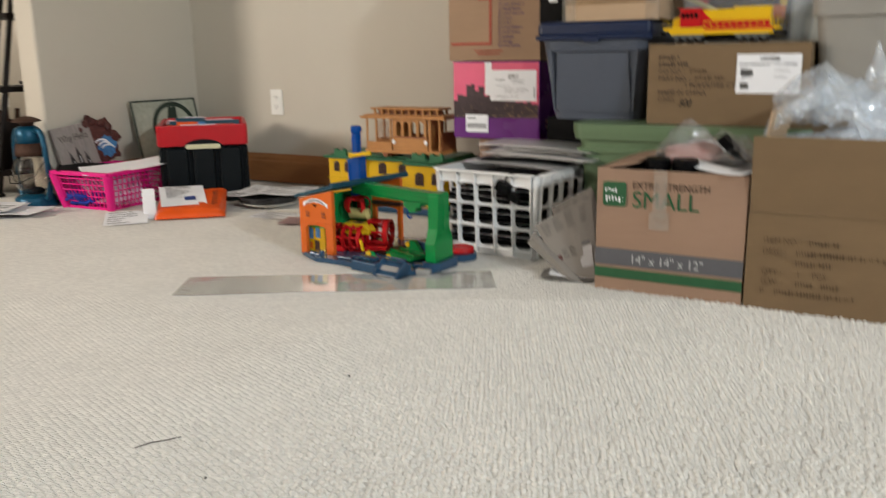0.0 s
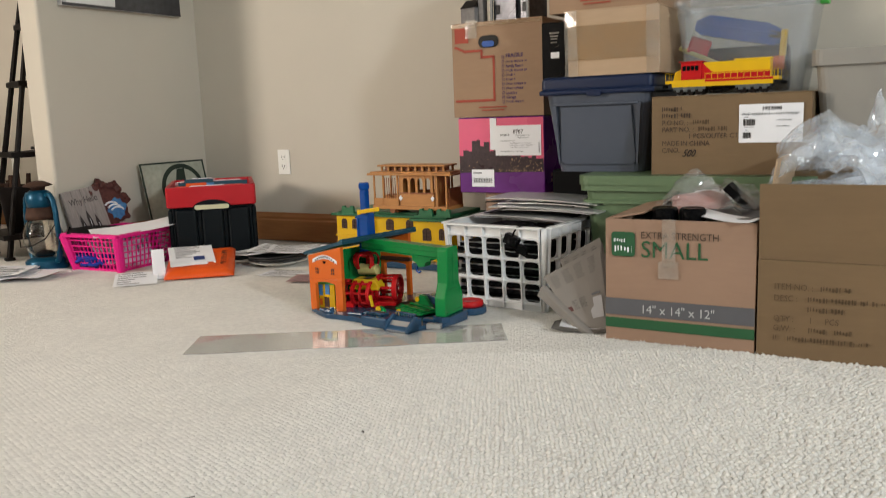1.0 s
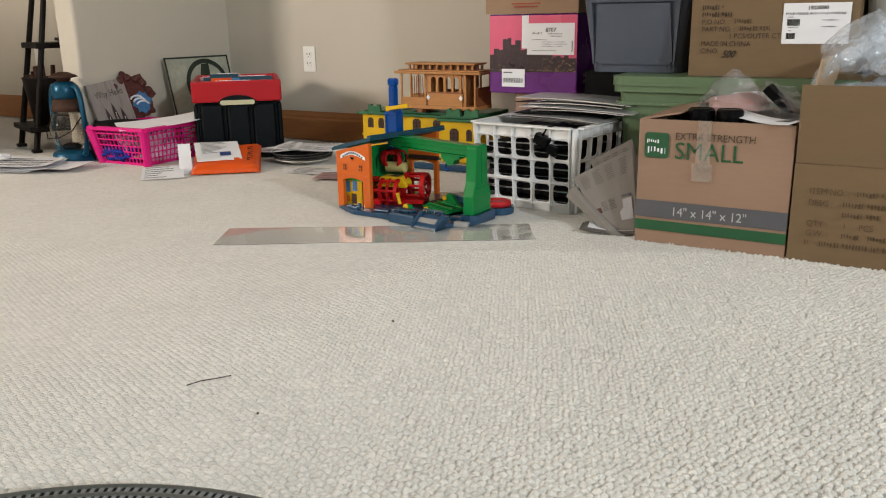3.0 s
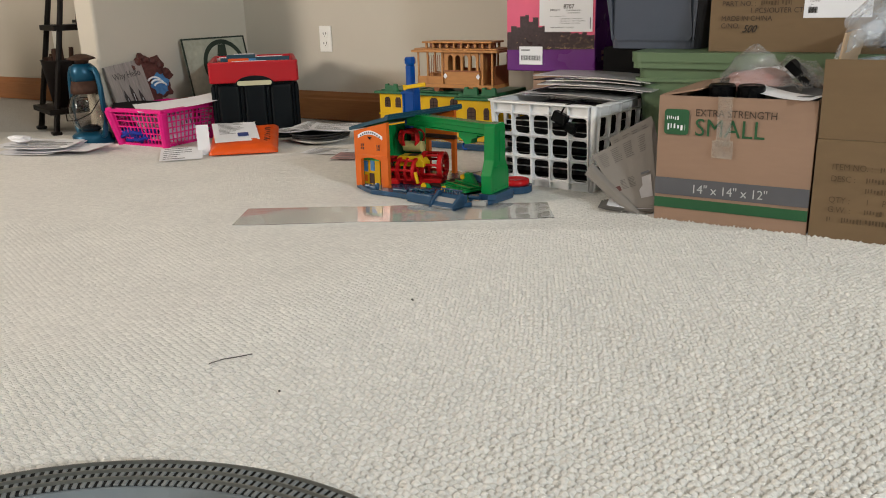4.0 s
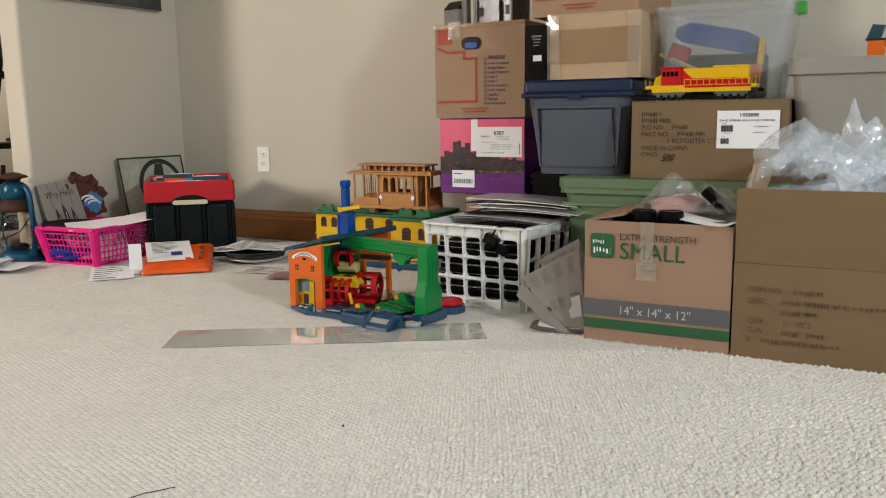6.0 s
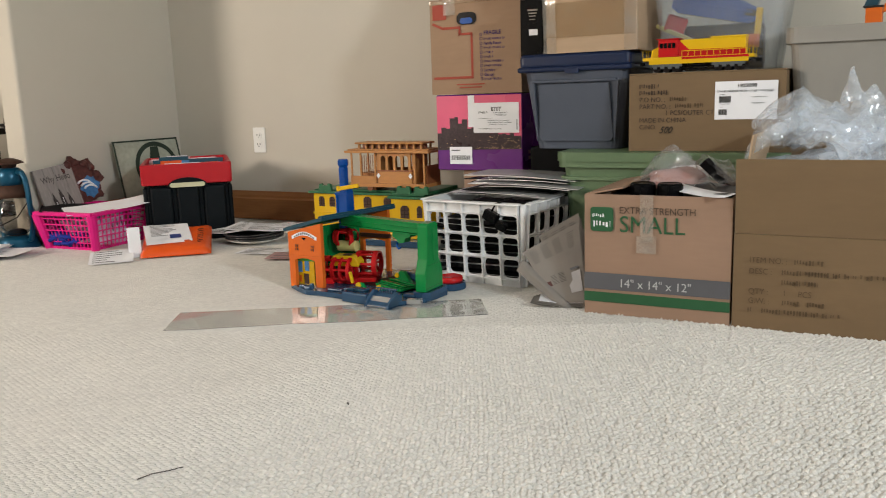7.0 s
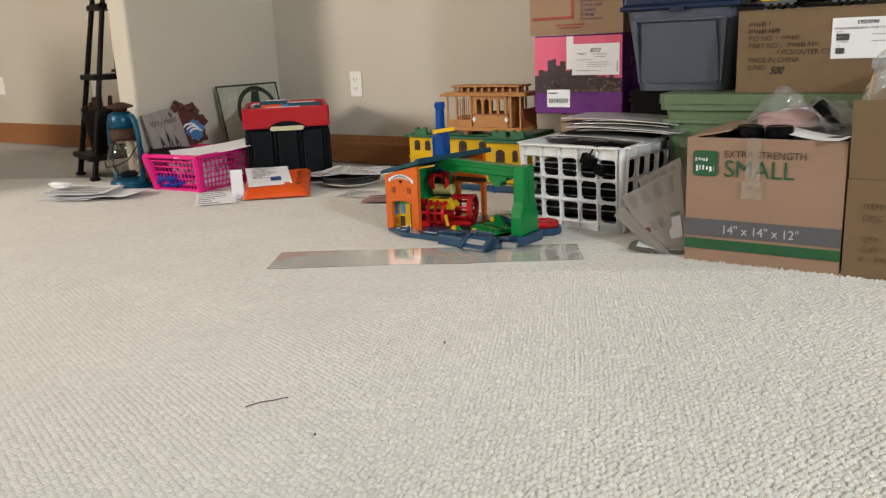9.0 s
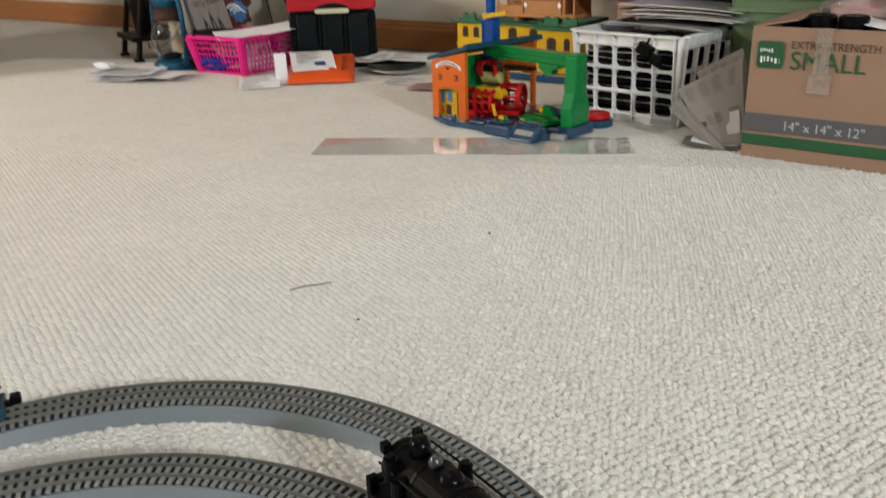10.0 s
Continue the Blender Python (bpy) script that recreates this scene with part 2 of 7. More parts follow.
RED = material("red_plastic", (0.46, 0.008, 0.016), 0.33, var=0.05, stain=0.05, bump=0.03)
TOY_RED = material("toy_red", (0.50, 0.010, 0.012), 0.20, var=0.05, bump=0.02)
TOY_ORANGE = material("toy_orange", (0.66, 0.135, 0.018), 0.20, var=0.06, bump=0.03)
TOY_GREEN = material("toy_green", (0.005, 0.215, 0.048), 0.20, var=0.06, bump=0.02)
TOY_LEAF = material("toy_leaf_green", (0.05, 0.34, 0.05), 0.3, var=0.06, bump=0.02)
TOY_BLUE = material("toy_blue", (0.002, 0.062, 0.30), 0.20, var=0.06, bump=0.02)
TOY_SLATE = material("toy_slate_blue", (0.026, 0.070, 0.135), 0.20, var=0.08, bump=0.05)
TOY_TEAL = material("toy_teal_roof", (0.010, 0.056, 0.088), 0.4, var=0.1, bump=0.05)
TOY_YELLOW = material("toy_yellow", (0.72, 0.44, 0.010), 0.20, var=0.05, bump=0.02)
TOY_CREAM = material("toy_sticker", (0.62, 0.55, 0.22), 0.4, var=0.15, scale=80, bump=0.0)
TOY_ROOF = material("toy_roof_green", (0.022, 0.13, 0.055), 0.4, var=0.08, bump=0.05)
TOY_BROWN = material("toy_window_brown", (0.050, 0.020, 0.012), 0.5, var=0.2, bump=0.03)
SILVER = material("silver_plastic", (0.62, 0.63, 0.64), 0.22, metal=0.7, var=0.1, bump=0.03)
STEEL = material("steel_sheet", (0.55, 0.56, 0.57), 0.28, metal=1.0, var=0.1, bump=0.04)
PEWTER = material("pewter", (0.10, 0.10, 0.11), 0.25, metal=0.6, var=0.7, scale=60, bump=0.2)
STONE = material("grey_stone", (0.20, 0.19, 0.185), 0.7, var=0.25, scale=90, bump=0.3)
WOOD = material("honey_wood", (0.46, 0.205, 0.062), 0.42, var=0.18, scale=12, stretch=(2, 10, 10), bump=0.05, grain=140)
WOOD_DARK = material("reddish_wood", (0.26, 0.085, 0.03), 0.45, var=0.2, scale=12, stretch=(2, 10, 10), bump=0.05)
IRON = material("dark_iron", (0.012, 0.009, 0.008), 0.5, spec=0.1, var=0.3, bump=0.12)
RUST = material("rusty_tin", (0.055, 0.024, 0.014), 0.7, metal=0.2, var=0.4, scale=60, bump=0.25)
TEAL_PAINT = material("teal_lantern_paint", (0.006, 0.075, 0.14), 0.3, metal=0.3, var=0.25, scale=40, bump=0.08)
GLASS = clear("lantern_glass", (0.80, 0.78, 0.75), 0.02)
SHEET = clear("acrylic_sheet", (0.70, 0.69, 0.665), 0.05)
HOT_PINK = material("hot_pink_plastic", (0.72, 0.012, 0.22), 0.32, var=0.05, bump=0.03)
CRATE_BLACK = material("black_crate", (0.0045, 0.007, 0.009), 0.4, var=0.15, bump=0.06, spec=0.13)
CREAM_GRIP = material("cream_grip", (0.60, 0.58, 0.38), 0.45, var=0.06, bump=0.03)
ORANGE_BAG = material("orange_mailer", (0.74, 0.09, 0.008), 0.3, var=0.08, scale=30, bump=0.2, grain=60)
SIGN_PALE = material("distressed_paint", (0.37, 0.38, 0.31), 0.65, var=0.28, scale=45, stain=0.22, bump=0.2)
SIGN_GREEN = material("dark_green_paint", (0.018, 0.032, 0.022), 0.55, var=0.25, bump=0.1)
PLANK = material("weathered_board", (0.31, 0.275, 0.26), 0.75, var=0.3, scale=26, stretch=(6, 6, 1), bump=0.2, grain=120)
FEATHER = material("feather_print", (0.05, 0.04, 0.04), 0.6, var=0.4, scale=70, bump=0.05)
BRICKRED = material("brick_red_print", (0.085, 0.026, 0.022), 0.45, var=0.8, scale=70, bump=0.1)
SKYBLUE = material("sky_blue_print", (0.06, 0.20, 0.42), 0.4, var=0.6, scale=50, bump=0.05)
BLUE_CLOTH = material("blue_yarn", (0.012, 0.03, 0.28), 0.85, var=0.35, scale=90, bump=0.5, grain=300)
ROADBED = material("grey_roadbed", (0.215, 0.24, 0.255), 0.42, var=0.08, bump=0.06, stain=0.06)
BOGIE = material("bogie_grey", (0.09, 0.10, 0.10), 0.5, var=0.2, bump=0.1)
BALLAST = material("dark_ballast", (0.022, 0.022, 0.021), 0.7, var=0.3, bump=0.1)
TIE = material("grey_tie", (0.25, 0.26, 0.26), 0.6, var=0.25, bump=0.15)
RAIL = material("rail_steel", (0.24, 0.235, 0.21), 0.4, metal=0.5, var=0.2, bump=0.04)
PHOTO_DARK = material("photo_dark", (0.05, 0.05, 0.055), 0.35, var=0.7, scale=28, stain=0.4, bump=0.02)
PHOTO_LIGHT = material("photo_light", (0.46, 0.45, 0.46), 0.35, var=0.3, scale=22, stain=0.3, bump=0.02)
PHOTO_SNOW = material("photo_snow", (0.74, 0.73, 0.72), 0.35, var=0.15, scale=18, stain=0.2, bump=0.02)
PLATE_PALE = material("pale_plate", (0.62, 0.60, 0.55), 0.25, var=0.06, bump=0.03)
PLATE_TIN = material("dark_tin", (0.07, 0.07, 0.072), 0.3, metal=0.55, var=0.2, bump=0.05)
PRINT_PALE = material("pale_print", (0.50, 0.50, 0.50), 0.6, var=0.08, bump=0.0)
TIN = material("tin_sheet", (0.60, 0.60, 0.60), 0.3, metal=0.55, var=0.12, bump=0.04)
LINT = material("dark_lint", (0.11, 0.095, 0.085), 0.9, var=0.2, bump=0.1)
PINK_STUFF = material("pink_fabric", (0.42, 0.24, 0.22), 0.7, var=0.15, bump=0.1)


# ---- building blocks ----
def box(bm, x0, x1, y0, y1, z0, z1, m=None, bevel=0.0, seg=2):
    made = bmesh.ops.create_cube(bm, size=1.0)["verts"]
    bmesh.ops.scale(bm, vec=(x1 - x0, y1 - y0, z1 - z0), verts=made)
    bmesh.ops.translate(bm, vec=((x0 + x1) / 2, (y0 + y1) / 2, (z0 + z1) / 2), verts=made)
    if bevel:
        edges = list({e for v in made for e in v.link_edges})
        made = list({v for f in bmesh.ops.bevel(bm, geom=edges, offset=bevel, segments=seg, affect="EDGES", profile=0.5)["faces"] for v in f.verts} | {v for v in made if v.is_valid})
    if m is not None:
        bmesh.ops.transform(bm, matrix=m, verts=made)
    return made


def rod(bm, a, b, r0, r1=None, n=14, caps=True):
    a, b = Vector(a), Vector(b)
    d = b - a
    made = bmesh.ops.create_cone(bm, cap_ends=caps, segments=n, radius1=r0, radius2=r0 if r1 is None else r1, depth=d.length)["verts"]
    bmesh.ops.transform(bm, matrix=Matrix.Translation((a + b) / 2) @ d.to_track_quat("Z", "Y").to_matrix().to_4x4(), verts=made)
    return made


def tube(bm, pts, r, n=8, closed=False):
    """A bent round bar through the points."""
    pts = [Vector(p) for p in pts]
    rings = []
    for i, p in enumerate(pts):
        a = pts[i - 1] if (i or closed) else p
        b = pts[(i + 1) % len(pts)] if (i + 1 < len(pts) or closed) else p
        q = (b - a).to_track_quat("Z", "Y")
        rings.append([bm.verts.new(p + q @ Vector((r * math.cos(2 * math.pi * k / n), r * math.sin(2 * math.pi * k / n), 0))) for k in range(n)])
    pairs = list(zip(rings, rings[1:])) + ([(rings[-1], rings[0])] if closed else [])
    for ra, rb in pairs:
        for k in range(n):
            bm.faces.new((ra[k], ra[(k + 1) % n], rb[(k + 1) % n], rb[k]))
    if not closed:
        bm.faces.new(list(reversed(rings[0])))
        bm.faces.new(rings[-1])


def lathe(bm, prof, n=32, centre=(0, 0)):
    rings = [[bm.verts.new((centre[0] + r * math.cos(2 * math.pi * k / n), centre[1] + r * math.sin(2 * math.pi * k / n), z)) for k in range(n)] for r, z in prof]
    for ra, rb in zip(rings, rings[1:]):
        for k in range(n):
            bm.faces.new((ra[k], ra[(k + 1) % n], rb[(k + 1) % n], rb[k]))
    bm.faces.new(list(reversed(rings[0])))
    bm.faces.new(rings[-1])


def prism(bm, pts, z0, z1, m=None, bevel=0.0):
    """An outline in x, y raised from z0 to z1."""
    lo = [bm.verts.new((x, y, z0)) for x, y in pts]
    hi = [bm.verts.new((x, y, z1)) for x, y in pts]
    bm.faces.new(list(reversed(lo)))
    bm.faces.new(hi)
    k = len(pts)
    for i in range(k):
        bm.faces.new((lo[i], lo[(i + 1) % k], hi[(i + 1) % k], hi[i]))
    made = lo + hi
    if m is not None:
        bmesh.ops.transform(bm, matrix=m, verts=made)
    return made


def arc(cx, cy, r, a0, a1, n):
    return [(cx + r * math.cos(radians(a0 + (a1 - a0) * i / n)), cy + r * math.sin(radians(a0 + (a1 - a0) * i / n))) for i in range(n + 1)]


def rrect(x0, x1, y0, y1, r, n=4):
    return arc(x1 - r, y1 - r, r, 0, 90, n) + arc(x0 + r, y1 - r, r, 90, 180, n) + arc(x0 + r, y0 + r, r, 180, 270, n) + arc(x1 - r, y0 + r, r, 270, 360, n)


UPRIGHT = pose(0, 0, 0, 90, 0, 0)  # an x, y outline stood up: y becomes z, and the thickness runs to -y


def part(name, bm, mat, parent, label="", smooth=False, m=None):
    bmesh.ops.recalc_face_normals(bm, faces=bm.faces[:])
    me = bpy.data.meshes.new(name)
    bm.to_mesh(me)
    bm.free()
    me.materials.append(mat)
    if smooth:
        me.shade_smooth()
    ob = new(name, me)
    ob.parent = parent
    if m is not None:
        ob.matrix_basis = m
    if label:
        tagged(ob, label)
    return ob


def thing(name, m, label, category, group="", kind=""):
    ob = new(name)
    ob.empty_display_size = 0.05
    ob.matrix_world = ROOM @ m
    return tagged(ob, label, category, group, kind)


def solid(name, bm, mat, m, label, category, group="", kind="", smooth=False):
    """A thing of one mesh."""
    ob = part(name, bm, mat, None, smooth=smooth)
    ob.matrix_world = ROOM @ m
    return tagged(ob, label, category, group, kind)


def bmnew():
    return bmesh.new()


def one_box(*a, **k):
    bm = bmesh.new()
    box(bm, *a, **k)
    return bm


def text(words, size, mat, parent, m, name="lettering", stretch=1.0, bold=0.0, align="LEFT", slant=0.0):
    """Lettering as a flat mesh: x to the right, y up, facing +z of m."""
    cu = bpy.data.curves.new(name, "FONT")
    cu.body, cu.size, cu.align_x, cu.offset = words, size, align, bold
    cu.resolution_u, cu.shear = 3, slant
    tmp = bpy.data.objects.new("tmp", cu)
    me = bpy.data.meshes.new_from_object(tmp)
    bpy.data.objects.remove(tmp)
    me.name = name
    me.materials.clear()
    me.materials.append(mat)
    ob = new(name, me)
    ob.parent = parent
    ob.matrix_basis = m @ Matrix.Diagonal((stretch, 1, 1, 1))
    return ob


def on_front(x, z, y=0.0, lift=0.0012):
    """A pose on a face that looks to -y."""
    return pose(x, y - lift, z, 90, 0, 0)


def dashes(rects):
    """Rows of print broken into strokes the length of letters."""
    rnd = random.Random(9)
    for x0, x1, z0, z1 in rects:
        x = x0
        while x < x1:
            w = rnd.uniform(0.14, 0.40) * (z1 - z0)
            yield x, min(x1, x + w), z0 + rnd.choice((0, 0, 0.25)) * (z1 - z0), z1 - rnd.choice((0, 0, 0.2)) * (z1 - z0)
            x += w + (z1 - z0) * rnd.choice((0.24, 0.24, 0.3, 0.34, 0.7))


def bars(name, rects, mat, parent, y=0.0, lift=0.0010, label="", words=False):
    """Flat printed bars on a face to -y: rows of x0, x1, z0, z1. Rows of words are parts of their own."""
    made = None
    for rows in ([[r] for r in rects] if words else [rects]):
        bm = bmnew()
        for x0, x1, z0, z1 in (dashes(rows) if words else rows):
            vs = [bm.verts.new((x, y - lift, z)) for x, z in ((x0, z0), (x1, z0), (x1, z1), (x0, z1))]
            bm.faces.new(vs)
        made = part(name, bm, mat, parent, label)
    return made


# ---- structure ----
W_V, STUB_U, STUB_V, END_U = 1.08, -2.43, 0.235, -6.3
EAST, BACK, WEST, TOP = 5.20, -4.4, -9.5, 2.45


def structure(name, bm, mat, label, smooth=False):
    ob = part(name, bm, mat, None, smooth=smooth)
    ob.matrix_world = ROOM
    return tagged(ob, label, name.split("_")[0], kind="structure")


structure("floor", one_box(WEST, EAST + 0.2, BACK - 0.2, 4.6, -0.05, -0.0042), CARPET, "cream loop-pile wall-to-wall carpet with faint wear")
structure("ceiling", one_box(WEST, EAST + 0.2, BACK - 0.2, 4.6, TOP, TOP + 0.1), CEIL, "plain white painted ceiling")
structure("wall_north", one_box(END_U, EAST, W_V, W_V + 0.14, 0, TOP), WALL, "warm beige painted wall with oak baseboard")

# the short wall that juts out, with a rounded free end
bm = bmnew()
r = 0.014
t0, t1 = STUB_U - 0.12, STUB_U
outline = [(t1, W_V)] + [(t0, W_V)] + arc(t0 + r, STUB_V + r, r, 180, 270, 5) + arc(t1 - r, STUB_V + r, r, 270, 360, 5)
prism(bm, outline, 0, TOP)
structure("wall_stub", bm, WALL, "short jutting wall in beige paint with rounded corners")


def wall_with_opening(name, axis, at, lo, hi, o0, o1, s0, s1, label):
    """A wall across x or y with one window opening."""
    bm = bmnew()
    for a0, a1, z0, z1 in ((lo, o0, 0, TOP), (o1, hi, 0, TOP), (o0, o1, 0, s0), (o0, o1, s1, TOP)):
        if axis == "x":
            box(bm, at, at + 0.14, a0, a1, z0, z1)
        else:
            box(bm, a0, a1, at - 0.14, at, z0, z1)
    return structure(name, bm, WALL, label)


wall_with_opening("wall_east", "x", EAST, BACK, 4.6, -3.7, -2.2, 1.80, 2.42, "beige painted wall with a wide window")
wall_with_opening("wall_south", "y", BACK, -2.6, EAST, -0.3, 1.5, 0.85, 2.1, "beige painted wall with a window")
wall_with_opening("wall_southwest", "y", BACK, WEST, -2.6, -4.9, -3.7, 0.95, 2.3, "beige painted wall with a window")
structure("wall_west", one_box(WEST - 0.14, WEST, BACK, 4.6, 0, TOP), WALL, "plain beige painted wall")
structure("wall_far", one_box(WEST, EAST, 4.6, 4.74, 0, TOP), WALL, "plain beige painted wall in the next room")


# unseen low wall added across the side room to shade the lower hall wall
structure("wall_low", one_box(-4.45, -3.22, -1.06, -0.94, 0, 0.95), WALL, "unseen low beige wall added to shade the hall")


def baseboard_bm(length):
    """Board with a stepped moulded top, along +x, standing out to -y."""
    bm = bmnew()
    prof = [(0, 0), (-0.015, 0), (-0.015, 0.095), (-0.011, 0.102), (-0.011, 0.112), (-0.006, 0.124), (-0.004, 0.132), (0, 0.132)]
    a = [bm.verts.new((0, y, z)) for y, z in prof]
    b = [bm.verts.new((length, y, z)) for y, z in prof]
    for i in range(len(prof)):
        j = (i + 1) % len(prof)
        bm.faces.new((a[i], a[j], b[j], b[i]))
    bm.faces.new(a)
    bm.faces.new(list(reversed(b)))
    return bm


for m, ln in ((pose(STUB_U + 0.016, W_V - 0.002, 0), EAST - STUB_U - 0.02), (pose(END_U, W_V - 0.002, 0), t0 - END_U - 0.01),
              (pose(STUB_U + 0.002, STUB_V + 0.03, 0, 0, 0, 90), W_V - STUB_V - 0.05)):
    ob = part("baseboard", baseboard_bm(ln), OAK, None)
    ob.matrix_world = ROOM @ m
    tagged(ob, "stained oak baseboard with a moulded top edge", "baseboard", kind="structure")

# wall socket
soc = thing("power_outlet", pose(-1.925, W_V, 0.37), "white duplex wall socket with cover plate", "outlet")
bm = bmnew()
box(bm, -0.035, 0.035, -0.006, -0.001, -0.058, 0.058, bevel=0.003)
part("cover_plate", bm, OUTLET, soc)
for dz in (0.021, -0.021):
    bm = bmnew()
    prism(bm, rrect(-0.016, 0.016, -0.0145, 0.0145, 0.011), 0.006, 0.009, UPRIGHT @ pose(0, dz, 0))
    face = part("socket_face", bm, OUTLET, soc)
    bars("slots", [(-0.009, -0.006, dz - 0.002, dz + 0.008), (0.006, 0.009, dz - 0.002, dz + 0.008), (-0.002, 0.002, dz - 0.010, dz - 0.006)], DARK, face, y=-0.009)

# ---- picture and shelf by the short wall ----
pic = thing("framed_picture", pose(STUB_U + 0.004, 0.33, 1.060, 0, 0, 90), "black and white locomotive photo print on canvas", "picture")
PW, PH = 0.63, 0.42
part("canvas", one_box(0, PW, -0.03, 0, 0, PH, bevel=0.003), PHOTO_LIGHT, pic)
bm = bmnew()
prism(bm, [(0.02, 0.004), (0.28, 0.004), (0.28, 0.06), (0.2, 0.085), (0.05, 0.10), (0.02, 0.09)], 0.0312, 0.0318, UPRIGHT)
part("snow_field", bm, PHOTO_SNOW, pic)
bm = bmnew()
prism(bm, [(0.26, 0.004), (0.629, 0.004), (0.629, 0.11), (0.54, 0.16), (0.42, 0.21), (0.34, 0.23), (0.29, 0.20), (0.27, 0.12)], 0.0316, 0.0322, UPRIGHT)
part("dark_train", bm, PHOTO_DARK, pic)
part("lower_edge", one_box(0, PW, -0.0325, -0.0305, 0, 0.012), PHOTO_DARK, pic)

sh = thing("ladder_shelf", pose(-2.845, 0.50, 0, 0, 0, -20), "dark brown iron A-frame ladder shelf with narrow tiers", "shelf")
SHH = 1.15
for x in (-0.12, 0.155):
    for y0, nm in ((-0.24, "front_leg"), (0.26, "back_leg")):
        bm = bmnew()
        rod(bm, (x, y0, 0.012), (x * 0.5, 0.02 * (1 if y0 > 0 else -1), SHH), 0.013, 0.011, n=8)
        lg = part(nm, bm, IRON, sh)
        part("foot", one_box(x - 0.02, x + 0.02, y0 - 0.02, y0 + 0.02, 0, 0.014, bevel=0.004), IRON, lg)
for z in (0.1, 0.455, 0.765, 1.02):
    k = 1 - z / SHH
    bm = bmnew()
    w, d = 0.12 * (0.5 + 0.5 * k) + 0.024, 0.25 * k + 0.03
    box(bm, -w, w + 0.035 * k, -d, d, z - 0.012, z + 0.012, bevel=0.003)
    part("tier", bm, IRON, sh)
bm = bmnew()
prism(bm, [(-0.05, 0), (0.05, 0), (0.012, 0.19), (0, 0.25), (-0.012, 0.19)], -0.015, 0.015, pose(0, 0, 1.035) @ UPRIGHT)
part("finial", bm, IRON, sh)
bk = thing("bucket", pose(-2.835, 0.335, 0.113) @ Matrix.Diagonal((1.1, 1.1, 1.05, 1)), "dark tin bucket with odds and ends on the shelf", "bucket")
bm = bmnew()
lathe(bm, [(0.001, 0.004), (0.055, 0), (0.078, 0.19), (0.082, 0.196), (0.076, 0.196), (0.054, 0.01), (0.001, 0.012)])
part("pail", bm, IRON, bk, smooth=True)
for i in range(9):
    bm = bmnew()
    a = random.uniform(0, 6.28)
    rod(bm, (0.03 * math.cos(a), 0.03 * math.sin(a), 0.02), (0.06 * math.cos(a), 0.06 * math.sin(a), random.uniform(0.19, 0.26)), 0.014, 0.009, n=7)
    part("stick", bm, RUST, bk)
wb = thing("dark_board", pose(-2.81, 0.45, 0.468, -6, 0, -20), "dark brown wooden board leaning on the iron shelf", "board")
bm = bmnew()
prism(bm, [(-0.055, 0), (0.06, 0), (0.05, 0.20), (0.02, 0.27), (-0.02, 0.27), (-0.045, 0.20)], 0, 0.016, UPRIGHT)
part("plank", bm, RUST, wb)
part("ledge", one_box(-0.06, 0.065, -0.03, -0.017, 0.002, 0.016, bevel=0.003), IRON, wb)

# plate on the hallway wall and dim goods in the room beyond
ho = thing("power_outlet", pose(-3.97, W_V, 0.37), "white wall socket half hidden by the shelf", "outlet")
part("cover_plate", one_box(-0.035, 0.035, -0.006, -0.001, -0.058, 0.058, bevel=0.003), OUTLET, ho)
copy_thing(ho, ROOM @ pose(-5.03, W_V, 0.38))
bx = thing("storage_rack", pose(-7.2, 2.3, 0), "dark rack with grey rolls in the next room", "rack")
part("rack_back", one_box(-0.5, 0.5, 0.1, 0.14, 0, 0.9, bevel=0.01), DARK, bx)
part("rack_base", one_box(-0.5, 0.5, -0.2, 0.14, 0, 0.06, bevel=0.01), DARK, bx)
for i in range(4):
    bm = bmnew()
    rod(bm, (-0.35 + i * 0.2, -0.03, 0.06), (-0.35 + i * 0.2, 0.0, 0.75), 0.07, 0.06, n=16)
    part("roll", bm, TOTE_BEIGE, bx, smooth=True)
solid("carton", one_box(-0.2, 0.2, -0.15, 0.15, 0, 0.22, bevel=0.006), KRAFT, pose(-6.75, 1.75, 0, 0, 0, 20), "small brown carton on the floor of the next room", "box")

# ---- lantern ----
la = thing("oil_lantern", pose(-2.425, 0.150, 0) @ Matrix.Diagonal((0.95, 0.95, 0.95, 1)), "teal painted hurricane lantern with rusty hood, on the carpet", "lantern")
bm = bmnew()
lathe(bm, [(0.001, 0), (0.088, 0), (0.091, 0.006), (0.091, 0.014), (0.08, 0.019), (0.081, 0.036), (0.072, 0.046), (0.04, 0.053), (0.001, 0.054)])
part("fuel_tank", bm, TEAL_PAINT, la, smooth=True)
bm = bmnew()
lathe(bm, [(0.001, 0.054), (0.034, 0.055), (0.038, 0.068), (0.026, 0.078), (0.001, 0.08)])
part("burner", bm, RUST, la, smooth=True)
bm = bmnew()
lathe(bm, [(0.042, 0.060), (0.066, 0.082), (0.080, 0.125), (0.078, 0.160), (0.062, 0.200), (0.046, 0.225), (0.0445, 0.225), (0.0605, 0.199), (0.0765, 0.160), (0.0785, 0.125), (0.0645, 0.083), (0.0405, 0.061)])
part("globe", bm, GLASS, la, "clear blown glass globe", smooth=True)
bm = bmnew()
lathe(bm, [(0.001, 0.222), (0.062, 0.216), (0.060, 0.235), (0.052, 0.268), (0.001, 0.27)])
part("hood", bm, RUST, la, "rusty brown hood", smooth=True)
bm = bmnew()
lathe(bm, [(0.001, 0.266), (0.05, 0.268), (0.053, 0.30), (0.05, 0.325), (0.036, 0.338), (0.001, 0.34)])
part("chimney", bm, TEAL_PAINT, la, smooth=True)
bm = bmnew()
